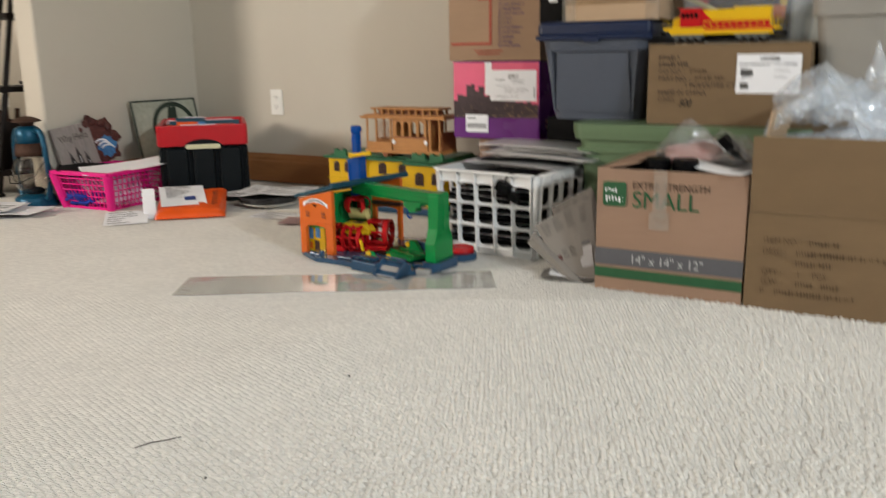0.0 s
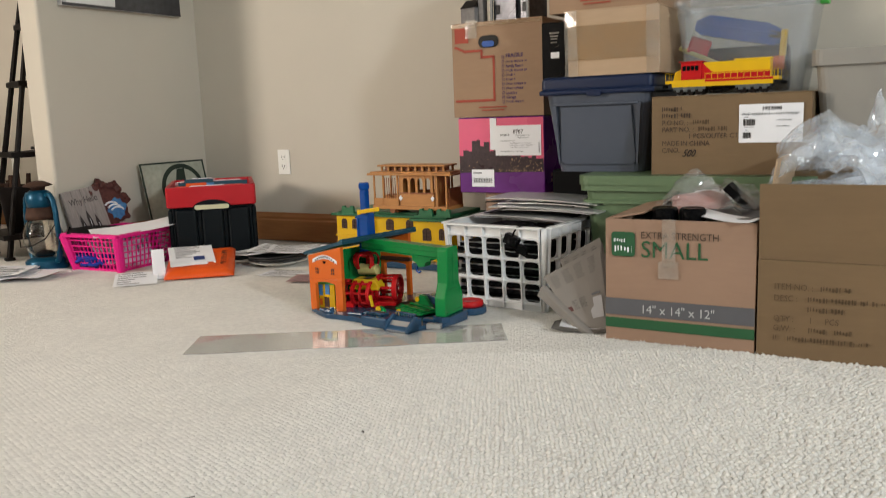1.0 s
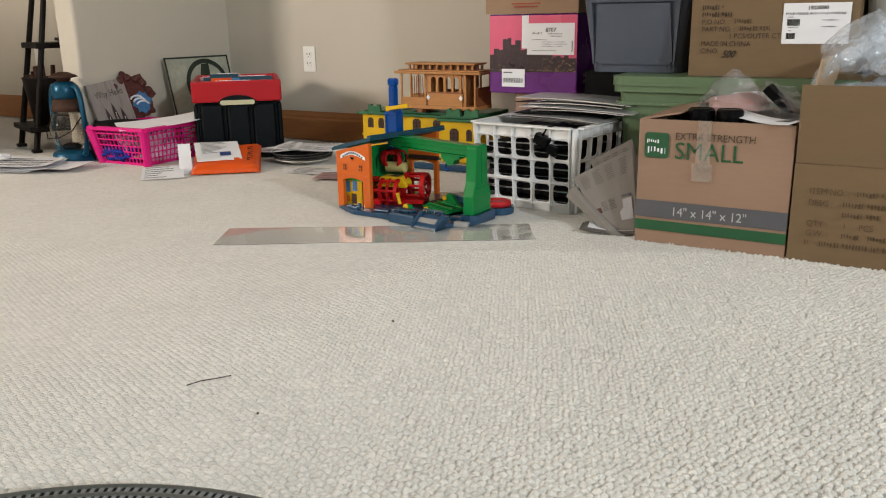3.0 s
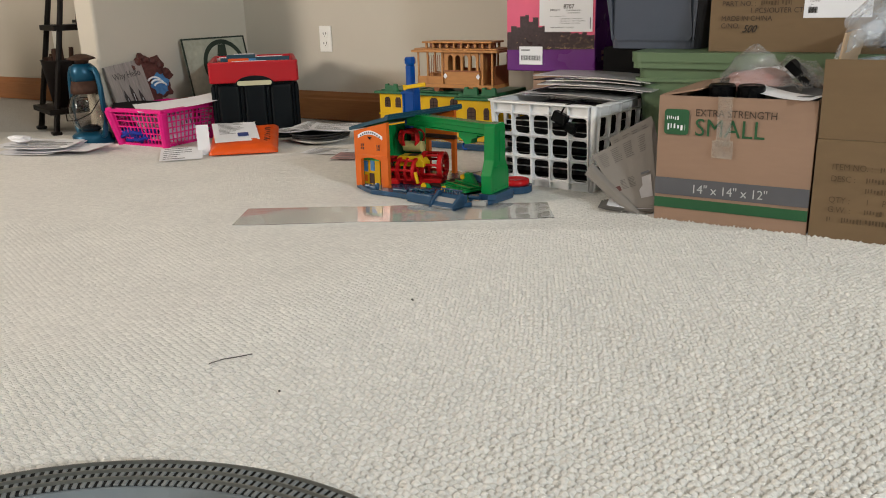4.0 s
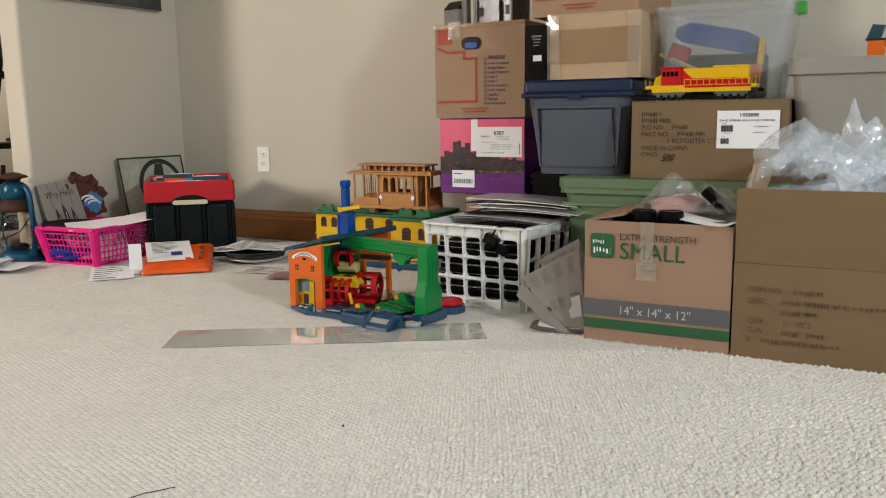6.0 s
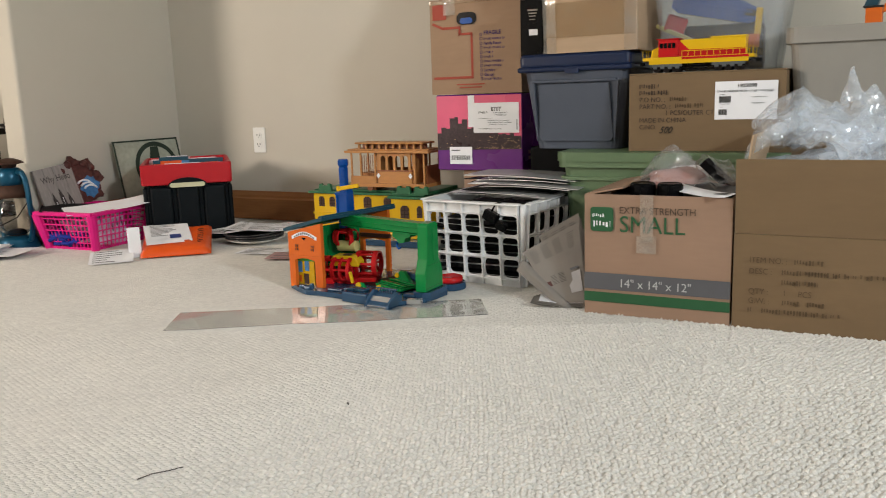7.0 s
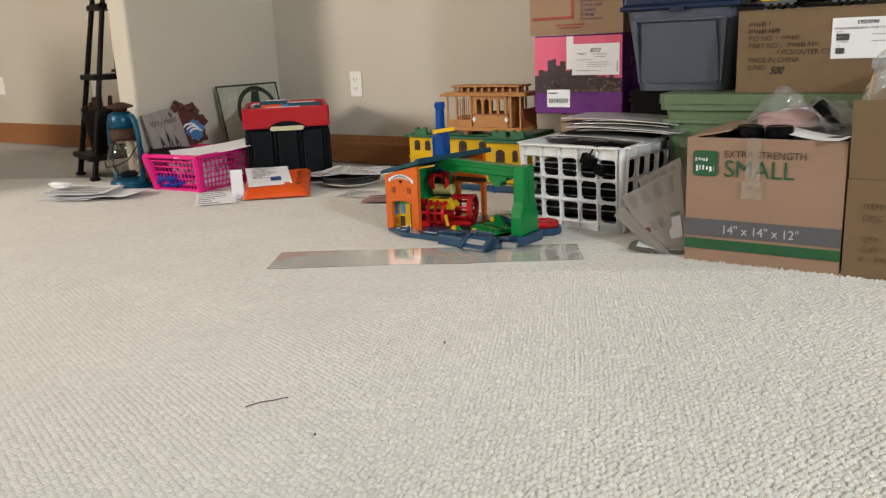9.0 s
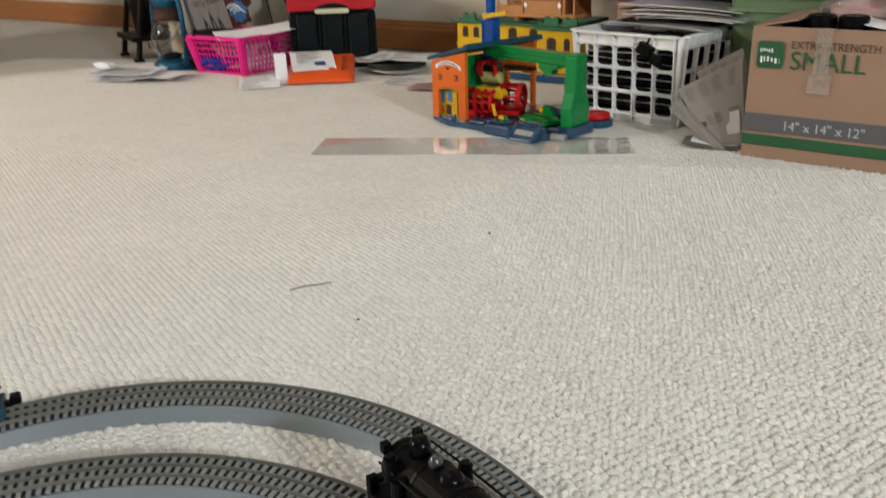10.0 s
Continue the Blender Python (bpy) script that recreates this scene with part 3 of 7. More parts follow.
lathe(bm, [(0.001, 0.338), (0.026, 0.339), (0.03, 0.352), (0.06, 0.358), (0.05, 0.366), (0.02, 0.378), (0.001, 0.38)])
part("cap", bm, RUST, la, "rusty brown cap", smooth=True)
for s in (-1, 1):
    bm = bmnew()
    tube(bm, [(s * 0.05, 0, 0.322), (s * 0.078, 0, 0.318), (s * 0.092, 0, 0.295), (s * 0.100, 0, 0.25), (s * 0.106, 0, 0.15), (s * 0.102, 0, 0.08), (s * 0.088, 0, 0.04), (s * 0.07, 0, 0.035)], 0.011, n=10)
    part("side_tube", bm, TEAL_PAINT, la, smooth=True)
bm = bmnew()
tube(bm, [(-0.1, -0.005, 0.2), (-0.09, -0.05, 0.13), (-0.04, -0.082, 0.105), (0.03, -0.085, 0.11), (0.085, -0.05, 0.14), (0.1, -0.005, 0.2)], 0.0025, n=6)
part("bail_wire", bm, IRON, la)

# ---- pink basket with papers ----
pb = thing("laundry_basket", pose(-2.172, 0.325, 0, 0, 0, 4) @ Matrix.Diagonal((0.96, 1.02, 1.05, 1)), "small hot pink slotted plastic basket holding papers", "basket")


def slotted_wall(parent, m, w0, w1, h, lean, cols, rows, bar, thick):
    """A tapered lattice wall in the x, z plane, leaning out to -y: a frame and its slats."""
    def at(s, k):
        w = w0 + (w1 - w0) * k
        return Vector(((s - 0.5) * w, -lean * k, h * k))

    def upright(bm, s, wide):
        p, q = at(s, 0), at(s, 1)
        box(bm, -wide / 2, wide / 2, -thick / 2, thick / 2, 0, (q - p).length, Matrix.Translation(p) @ (q - p).to_track_quat("Z", "Y").to_matrix().to_4x4() @ pose(0, 0, 0, 0, 0, 180))

    def level(bm, k, hh):
        p, q = at(0, k), at(1, k)
        box(bm, p.x, q.x, p.y - thick / 2 - 0.0004, p.y + thick / 2 + 0.0004, p.z - hh / 2, p.z + hh / 2)

    bm = bmnew()
    for s in (0, 1):
        upright(bm, s, bar * 2.2)
    for k in (0, 1):
        level(bm, k, bar * 2)
    side = part("slotted_side", bm, HOT_PINK, parent, m=m)
    for c in range(1, cols):
        bm = bmnew()
        upright(bm, c / cols, bar)
        part("slat", bm, HOT_PINK, side)
    for r_ in range(1, rows):
        bm = bmnew()
        level(bm, r_ / rows, bar * 0.9)
        part("slat", bm, HOT_PINK, side)


BW, BD, BH = 0.255, 0.255, 0.135
part("basket_base", one_box(-BW / 2, BW / 2, -BD / 2, BD / 2, 0.002, 0.008, bevel=0.002), HOT_PINK, pb)
for ang, w, off in ((0, BW, BD), (180, BW, BD), (90, BD, BW), (270, BD, BW)):
    slotted_wall(pb, pose(0, 0, 0, 0, 0, ang) @ pose(0, -off / 2, 0.004), w, w + 0.05, BH, 0.025, 13, 6, 0.005, 0.003)
for sx in (-1, 1):
    for sy in (-1, 1):
        bm = bmnew()
        p, q = Vector((sx * BW / 2, sy * BD / 2, 0)), Vector((sx * (BW / 2 + 0.025), sy * (BD / 2 + 0.025), BH))
        rod(bm, p, q, 0.016, 0.020, n=10)
        part("corner_post", bm, HOT_PINK, pb)
bm = bmnew()
RW, RD = BW / 2 + 0.032, BD / 2 + 0.032
for y in (-RD, RD):
    box(bm, -RW, RW, y - 0.007, y + 0.007, BH - 0.006, BH + 0.008, bevel=0.003)
for x in (-RW, RW):
    box(bm, x - 0.007, x + 0.007, -RD + 0.006, RD - 0.006, BH - 0.0058, BH + 0.0078, bevel=0.003)
part("rim", bm, HOT_PINK, pb)


def sheet_bm(w, d, curl=0.0, n=8, thick=0.0006, wave=0.0, seed=0):
    """A sheet of paper lying in x, y, with curled ends."""
    bm = bmnew()
    top, low = [], []
    for i in range(n + 1):
        for j in range(n + 1):
            x, y = (i / n - 0.5) * w, (j / n - 0.5) * d
            z = curl * ((2 * i / n - 1) ** 2) + wave * noise.noise((x * 9 + seed, y * 9, seed * 1.7))
            top.append(bm.verts.new((x, y, z + thick)))
            low.append(bm.verts.new((x, y, z)))
    k = n + 1
    for i in range(n):
        for j in range(n):
            a, b, c, d2 = i * k + j, (i + 1) * k + j, (i + 1) * k + j + 1, i * k + j + 1
            bm.faces.new((top[a], top[b], top[c], top[d2]))
            bm.faces.new((low[d2], low[c], low[b], low[a]))
    rim = [j for j in range(k)] + [i * k + n for i in range(1, k)] + [n * k + j for j in range(n - 1, -1, -1)] + [i * k for i in range(n - 1, 0, -1)]
    for p, q in zip(rim, rim[1:] + rim[:1]):
        bm.faces.new((top[p], top[q], low[q], low[p]))
    return bm


def paper(m, w, d, label, mat=PAPER, curl=0.0, wave=0.003, seed=0, lines=0, group="", name="paper_sheet", ink=PAPER_INK):
    ob = part(name, sheet_bm(w, d, curl, wave=wave, seed=seed), mat, None, smooth=False)
    ob.matrix_world = ROOM @ m
    tagged(ob, label, "paper", group)
    if lines:
        rnd = random.Random(seed)
        for i in range(lines):
            bm = bmnew()
            y = d * (0.40 - 0.8 * i / max(1, lines - 1))
            x1 = w * rnd.uniform(-0.1, 0.42)
            vs = [bm.verts.new((x, yy, 0.0016 + wave * noise.noise((x * 9 + seed, yy * 9, seed * 1.7)) + curl * (2 * x / w) ** 2)) for x, yy in ((-0.42 * w, y), (x1, y), (x1, y + d * 0.25 / lines), (-0.42 * w, y + d * 0.25 / lines))]
            bm.faces.new(vs)
            part("print_line", bm, ink, ob)
    return ob


paper(pose(-2.085, 0.335, 0.156, 5, -5, 58), 0.35, 0.17, "white padded envelope lying across the basket", curl=0.008, seed=3, name="envelope")
paper(pose(-2.265, 0.285, 0.149, 3, 3, 50), 0.22, 0.19, "black folder lying in the basket", mat=DARK, seed=4, name="folder")
paper(pose(-2.16, 0.28, 0.078, 12, 35, 0), 0.15, 0.16, "white sheet leaning inside the basket", seed=6, lines=9)
paper(pose(-2.12, 0.33, 0.072, -14, 50, -30), 0.18, 0.16, "white sheet leaning inside the basket", seed=7, lines=7)
bm = bmnew()
rnd = random.Random(5)
for i in range(90):
    cx, cy, cz = rnd.uniform(-0.075, 0.06), rnd.uniform(-0.045, 0.05), rnd.uniform(0.018, 0.052)
    pts = [(cx + 0.03 * math.cos(a) * rnd.uniform(0.6, 1.3), cy + 0.03 * math.sin(a) * rnd.uniform(0.6, 1.3), cz + rnd.uniform(-0.012, 0.012)) for a in [k * 1.05 for k in range(6)]]
    tube(bm, pts, 0.008, n=6, closed=True)
solid("yarn_heap", bm, BLUE_CLOTH, pose(-2.21, 0.245, 0.008), "tangle of royal blue yarn in the basket", "yarn", smooth=True)

# ---- plaque, round figure plate and green sign leaning on the short wall ----
pl = thing("wall_plaque", pose(STUB_U + 0.086, 0.352, 0.012, -12.5, 0, 86) @ pose(0, 0, 0, 0, -7, 0) @ Matrix.Diagonal((0.84, 1, 1, 1)), "weathered wooden plaque with lettering and three feathers", "plaque")
for i in range(4):
    part("board", one_box(-0.105 + i * 0.0525, -0.105 + (i + 1) * 0.0525 - 0.0012, -0.016, 0, 0.005, 0.305, bevel=0.0015), PLANK, pl)
text("Why Hello", 0.040, FEATHER, pl, on_front(0, 0.242, -0.016), align="CENTER", stretch=0.9)
for i, (x, z) in enumerate(((-0.04, 0.14), (0.0, 0.155), (0.042, 0.13))):
    bm = bmnew()
    prism(bm, [(0, -0.055), (0.013, -0.02), (0.012, 0.02), (0.002, 0.06), (-0.008, 0.03), (-0.013, -0.015)], 0.0172, 0.0180, UPRIGHT @ pose(x, z, 0) @ pose(0, 0, 0, 0, 0, 8))
    f = part("feather", bm, FEATHER, pl)
    bars("quill", [(x - 0.0012, x + 0.0012, z - 0.09, z + 0.02)], PAPER, f, y=-0.0184)

rp = thing("wall_ornament", pose(STUB_U + 0.078, 0.425, 0.018, -10, 0, 80), "round scalloped ornament with brick red rim and blue scene", "ornament")
bm = bmnew()
pts = []
for k in range(60):
    a = 2 * math.pi * k / 60
    rr = 0.104 + 0.012 * math.sin(8 * a) + 0.006 * math.sin(19 * a)
    pts.append((rr * math.cos(a), 0.215 + rr * math.sin(a)))
prism(bm, pts, 0, 0.014, UPRIGHT)
part("scalloped_rim", bm, BRICKRED, rp)
bm = bmnew()
prism(bm, [(0.045 + (0.040 + 0.008 * math.sin(k * 1.3)) * math.cos(k * 0.21), 0.195 + (0.045 + 0.006 * math.sin(k * 1.7)) * math.sin(k * 0.21)) for k in range(30)], 0.0142, 0.017, UPRIGHT)
part("blue_scene", bm, SKYBLUE, rp)
bm = bmnew()
for k in range(3):
    tube(bm, [(0.02 + 0.012 * k + 0.03 * math.cos(a), -0.0175, 0.205 - 0.012 * k + 0.02 * math.sin(a)) for a in (0.3, 0.8, 1.3, 1.8, 2.3, 2.8)], 0.0045, n=6)
part("white_crest", bm, PAPER, rp, smooth=True)
for k in range(7):
    a = 0.35 + k * 0.42
    bm = bmnew()
    bmesh.ops.create_icosphere(bm, subdivisions=2, radius=0.017)
    for v in bm.verts:
        v.co = Vector((v.co.x, v.co.y * 0.45, v.co.z)) * (1 + 0.3 * noise.noise(v.co * 80 + Vector((k, 0, 0))))
    part("rim_cluster", bm, BRICKRED, rp, m=pose(0.088 * math.cos(a), -0.016, 0.215 + 0.088 * math.sin(a)))
bm = bmnew()
rod(bm, (0, -0.008, 0.115), (0, -0.008, 0.002), 0.03, 0.05, n=20)
part("base_foot", bm, BRICKRED, rp)

sg = thing("metal_sign", pose(STUB_U + 0.135, 0.80, 0.004, -12.5, 0, 84), "pale distressed metal sign with a dark green ring emblem", "sign")
SW, SHT = 0.35, 0.395
part("sign_panel", one_box(-SW / 2, SW / 2, -0.006, 0, 0, SHT, bevel=0.002), SIGN_PALE, sg)
bm = bmnew()
for x0, x1, z0, z1 in ((-SW / 2, SW / 2, 0, 0.007), (-SW / 2, SW / 2, SHT - 0.007, SHT), (-SW / 2, -SW / 2 + 0.007, 0.007, SHT - 0.007), (SW / 2 - 0.007, SW / 2, 0.007, SHT - 0.007)):
    box(bm, x0, x1, -0.009, -0.0062, z0, z1)
part("sign_border", bm, SIGN_GREEN, sg)
bm = bmnew()
ring_o = arc(0.035, 0.265, 0.118, 0, 360, 48)[:-1]
ring_i = arc(0.035, 0.265, 0.097, 0, 360, 48)[:-1]
vo = [bm.verts.new((x, -0.0078, z)) for x, z in ring_o]
vi = [bm.verts.new((x, -0.0078, z)) for x, z in ring_i]
for i in range(48):
    bm.faces.new((vo[i], vo[(i + 1) % 48], vi[(i + 1) % 48], vi[i]))
part("ring_emblem", bm, SIGN_GREEN, sg)
bm = bmnew()
prism(bm, [(-0.02, 0.185), (0.01, 0.18), (0.055, 0.27), (0.058, 0.36), (0.018, 0.36), (0.0, 0.30)], 0.0072, 0.0082, UPRIGHT)
part("emblem_figure", bm, SIGN_GREEN, sg)

# ---- red and black folding crate with files ----
FCM = pose(-1.972, 0.652, 0, 0, 0, 44)
fc = thing("folding_crate", FCM, "black collapsible crate with red rim, full of folders", "crate")
FW, FD, FH = 0.345, 0.43, 0.315
part("crate_floor", one_box(-FW / 2 + 0.02, FW / 2 - 0.02, -FD / 2 + 0.02, FD / 2 - 0.02, 0.004, 0.012), CRATE_BLACK, fc)
for ang, w, off in ((0, FW, FD), (180, FW, FD), (90, FD, FW), (270, FD, FW)):
    bm = bmnew()
    lo_w, hi_w = w - 0.035, w - 0.02
    box(bm, -lo_w / 2, lo_w / 2, 0, 0.004, 0, 0.235, bevel=0.0015)
    n = 3 if w == FW else 4
    for i in range(n):
        x = -lo_w / 2 + lo_w * (i + 0.5) / n
        box(bm, x - lo_w * 0.43 / n, x + lo_w * 0.43 / n, -0.018, 0.003, 0.014, 0.222, bevel=0.0145, seg=4)
    box(bm, -lo_w / 2 - 0.006, lo_w / 2 + 0.006, -0.012, 0.004, 0, 0.014, bevel=0.003)
    part("side_panel", bm, CRATE_BLACK, fc, m=pose(0, 0, 0, 0, 0, ang) @ pose(0, -off / 2 + 0.016, 0.003))
bm = bmnew()
for y in (-FD / 2, FD / 2):
    box(bm, -FW / 2, FW / 2, y - 0.009, y + 0.009, 0.232, FH, bevel=0.005)
for x in (-FW / 2 + 0.005, FW / 2 - 0.005):
    box(bm, x - 0.009, x + 0.009, -FD / 2 + 0.008, FD / 2 - 0.008, 0.2323, FH - 0.0004, bevel=0.005)
part("red_rim", bm, RED, fc, "bright red plastic rim")
bm = bmnew()
prism(bm, [(0.078 * math.cos(a), 0.222 + 0.038 * math.sin(a)) for a in [k * math.pi / 14 for k in range(15)]], FD / 2 + 0.0095, FD / 2 + 0.0125, UPRIGHT)
hg = part("grip_recess", bm, CRATE_BLACK, fc)
bm = bmnew()
prism(bm, rrect(-0.068, 0.068, 0.222, 0.240, 0.009), FD / 2 + 0.0127, FD / 2 + 0.018, UPRIGHT)
part("grip", bm, CREAM_GRIP, hg, "cream plastic grip")
rnd = random.Random(11)
cols = [PAPER, SKYBLUE, PAPER, ORANGE_BAG, PAPER, SKYBLUE, TOY_TEAL, PAPER, PRINT_PINK, PAPER, SKYBLUE, PAPER]
for i in range(16):
    y = -FD / 2 + 0.035 + i * 0.0225
    top = 0.306 + rnd.uniform(-0.012, 0.020)
    w = rnd.uniform(0.125, 0.142)
    m = FCM @ pose(rnd.uniform(-0.012, 0.012), y, 0.014, rnd.uniform(-6, -2), 0, 0)
    bm = one_box(-w, w, 0, 0.011, 0, top - 0.02, bevel=0.001)
    box(bm, -w + rnd.uniform(0, 0.08), -w + 0.12 + rnd.uniform(0, 0.1), 0.003, 0.005, top - 0.0205, top - 0.008)
    solid("file_folder", bm, cols[i % 12], m, ("blue" if cols[i % 12] is SKYBLUE else "orange" if cols[i % 12] is ORANGE_BAG else "pale") + " tabbed paper folder standing in the crate", "folder", group="folders in the crate")

# ---- orange mailer, small papers and plates on the carpet ----
om = thing("orange_mailer", pose(-1.708, 0.306, 0.031, 12, 0, 41.5), "bright orange padded mailer with a stuck-on form", "package")
bm = sheet_bm(0.25, 0.27, 0.0, n=18, thick=0.004)
for v in bm.verts:
    e = max(abs(v.co.x) / 0.125, abs(v.co.y) / 0.135)
    v.co.z = (0.002 if v.co.z < 0.002 else 0.004) + (0.022 * (1 - e ** 9) if v.co.z >= 0.002 else 0) + (0.004 * noise.noise(v.co * 30) if v.co.z >= 0.002 else 0)
part("padded_bag", bm, ORANGE_BAG, om, smooth=True)
fm = part("form", sheet_bm(0.165, 0.19, wave=0.003, seed=8), PAPER, om, "white printed form", m=pose(-0.035, 0.025, 0.031, 2, 2, 8))
bm = bmnew()
box(bm, 0.005, 0.045, -0.055, -0.02, 0.0036, 0.0040)
part("stamp", bm, PRINT_BLUE, fm)
bm = bmnew()
for i in range(9):
    box(bm, -0.06, -0.06 + random.uniform(0.03, 0.10), 0.075 - i * 0.0125, 0.078 - i * 0.0125, 0.0036, 0.0040)
part("form_lines", bm, PAPER_INK, fm)
bm = bmnew()
for i in range(6):
    y = -0.06 + i * 0.024
    tube(bm, [(0.085 + 0.01 * math.cos(a), y + 0.009 * math.sin(a), 0.0265 + 0.001 * math.cos(a)) for a in [k * 0.8 for k in range(7)]], 0.0016, n=5)
part("marker_strokes", bm, INK_BLACK, om)
paper(pose(-1.80, 0.072, 0.015, 9, 0, 46), 0.150, 0.135, "white printed slip lying on the carpet", seed=12, lines=6, wave=0.002)
cd = thing("folded_card", pose(-1.765, 0.150, 0, 0, 0, 46), "white folded card standing on the carpet", "card")
part("front_leaf", one_box(-0.022, 0.022, 0, 0.0012, 0.001, 0.112), PAPER, cd, m=pose(0, -0.005, 0, -6))
part("back_leaf", one_box(-0.022, 0.022, 0, 0.0012, 0.001, 0.112), PAPER, cd, m=pose(0, 0.028, 0, 10))


def plate_bm(r):
    bm = bmnew()
    lathe(bm, [(0.001, 0.004), (r * 0.55, 0.003), (r * 0.6, 0.0), (r * 0.66, 0.002), (r * 0.97, 0.014), (r, 0.017), (r * 0.98, 0.019), (r * 0.66, 0.008), (r * 0.6, 0.006), (0.001, 0.006)], n=48)
    return bm


for i in range(4):
    solid("tin_plate", plate_bm(0.115), PLATE_TIN if i else PLATE_PALE, pose(-1.545 + 0.006 * (i % 3), 0.555 - 0.004 * i, 0.003 + i * 0.0085, random.uniform(-1, 1), random.uniform(-1, 1), 0), "round silver plate in a low stack on the carpet", "plate", group="stack of plates", smooth=True)
paper(pose(-1.565, 0.615, 0.048, 0, 1, 18), 0.24, 0.19, "white printed sheet lying on the plates", seed=21, lines=9, curl=0.008)
paper(pose(-1.640, 0.525, 0.043, -2, -3, -12), 0.20, 0.16, "white printed sheet lying on the plates", seed=22, lines=7, curl=0.006)
paper(pose(-1.480, 0.600, 0.054, 2, 2, 30), 0.22, 0.15, "white printed sheet lying on the plates", seed=23, lines=7, curl=0.008)
paper(pose(-1.36, 0.39, 0.004, 0, 0, 10), 0.19, 0.11, "white flyer lying on the carpet", seed=24, lines=5, wave=0.002)
paper(pose(-1.17, 0.36, 0.006, 0, 0, 22), 0.23, 0.13, "pink printed flyer lying on the carpet", mat=PRINT_PINK, seed=25, lines=4, wave=0.002)
paper(pose(-1.02, 0.42, 0.004, 0, 0, -10), 0.26, 0.16, "white printed flyer under the toys", seed=27, lines=6, wave=0.002)
rnd = random.Random(4)
for i in range(7):
    paper(pose(-2.40 + rnd.uniform(-0.09, 0.09), -0.055 + rnd.uniform(-0.045, 0.045), 0.005 + 0.0045 * i, rnd.uniform(-1, 1), rnd.uniform(-1.5, 1.5), rnd.uniform(12, 48)), 0.27, 0.17, "white envelope in a loose pile on the carpet", seed=30 + i, curl=0.004, lines=4 if i == 6 else 0, group="pile of letters", name="envelope", mat=PAPER if i != 1 else PRINT_BLUE)
bm = bmnew()
bmesh.ops.create_icosphere(bm, subdivisions=3, radius=0.03)
for v in bm.verts:
    v.co += v.normal * 0.018 * noise.noise(v.co * 40)
    v.co.z = v.co.z * 0.42 + 0.02
    v.co.x *= 1.5
solid("crumpled_paper", bm, PAPER, pose(-2.49, -0.125, 0.036), "crumpled white paper on the letters", "paper")


# ---- cartons ----
def board(name, parent, mat, w, h, m, th=0.004, label=""):
    """A cardboard panel in x, z with softly dented faces, front at y = 0."""
    bm = bmnew()
    n = 10
    g = [[[None] * (n + 1) for _ in range(n + 1)] for _ in range(2)]
    off = m.translation * 7
    for i in range(n + 1):
        for j in range(n + 1):
            x, z = w * i / n, h * j / n
            edge = min(i, n - i, j, n - j) / (n / 2)
            d = 0.0035 * noise.noise((x * 6 + off.x, z * 6 + off.y, off.z)) * edge - 0.002 * edge
            g[0][i][j] = bm.verts.new((x, d, z))
            g[1][i][j] = bm.verts.new((x, d + th, z))
    for i in range(n):
        for j in range(n):
            for s in (0, 1):
                bm.faces.new((g[s][i][j], g[s][i + 1][j], g[s][i + 1][j + 1], g[s][i][j + 1]))
    ring = [(i, 0) for i in range(n)] + [(n, j) for j in range(n)] + [(i, n) for i in range(n, 0, -1)] + [(0, j) for j in range(n, 0, -1)]
    for (a, b), (c, d) in zip(ring, ring[1:] + ring[:1]):
        bm.faces.new((g[0][a][b], g[0][c][d], g[1][c][d], g[1][a][b]))
    return part(name, bm, mat, parent, label, m=m)


def carton(m, w, d, h, mat, label, closed=True, group="", sag=0.0):
    """A corrugated box: origin at its front left foot, front to -y."""
    c = thing("carton", m, label, "box", group)
    board("front_panel", c, mat, w, h, Matrix.Identity(4))
    board("back_panel", c, mat, w, h, pose(w, d, 0, 0, 0, 180))
    board("side_panel", c, mat, d - 0.0082, h - 0.001, pose(w, 0.0041, 0.0005, 0, 0, 90))
    board("side_panel", c, mat, d - 0.0082, h - 0.001, pose(0, d - 0.0041, 0.0005, 0, 0, -90))
    part("bottom_panel", one_box(0.004, w - 0.004, 0.0045, d - 0.0045, 0.001, 0.005), mat, c)
    if closed:
        for y0, y1 in ((0.0, d / 2 - 0.001), (d / 2 + 0.001, d)):
            part("top_flap", one_box(0.0, w, y0, y1, h + 0.0003, h + 0.0042, bevel=0.0012), mat, c)
        part("tape", one_box(-0.0006, w + 0.0006, d / 2 - 0.025, d / 2 + 0.025, h + 0.0044, h + 0.0048), TAPE, c)
    return c


# the open carton with green and grey print
c1 = carton(pose(0, 0, 0), 0.352, 0.356, 0.303, KRAFT_TAN, "open brown moving carton printed in green and grey", closed=False)
bars("green_stripe", [(0.0, 0.352, 0.033, 0.058)], INK_GREEN, c1, lift=0.0035)
bars("grey_band", [(0.0, 0.352, 0.065, 0.107)], INK_GREY, c1, lift=0.0035)
text('14" x 14" x 12"', 0.030, PRINT_PALE, c1, on_front(0.176, 0.074, lift=0.0045), align="CENTER", stretch=0.95)
text("EXTRA STRENGTH", 0.0235, INK, c1, on_front(0.088, 0.258, lift=0.004), stretch=0.93)
text("SMALL", 0.058, INK_GREEN, c1, on_front(0.088, 0.212, lift=0.004), stretch=0.95)
bm = bmnew()
prism(bm, rrect(0.016, 0.074, 0.212, 0.272, 0.008), 0.0035, 0.0042, UPRIGHT)
lg = part("print_badge", bm, INK_GREEN, c1)
bars("badge_marks", [(0.024, 0.066, 0.223, 0.238), (0.022, 0.050, 0.247, 0.256)], PAPER, lg, lift=0.005, words=True)
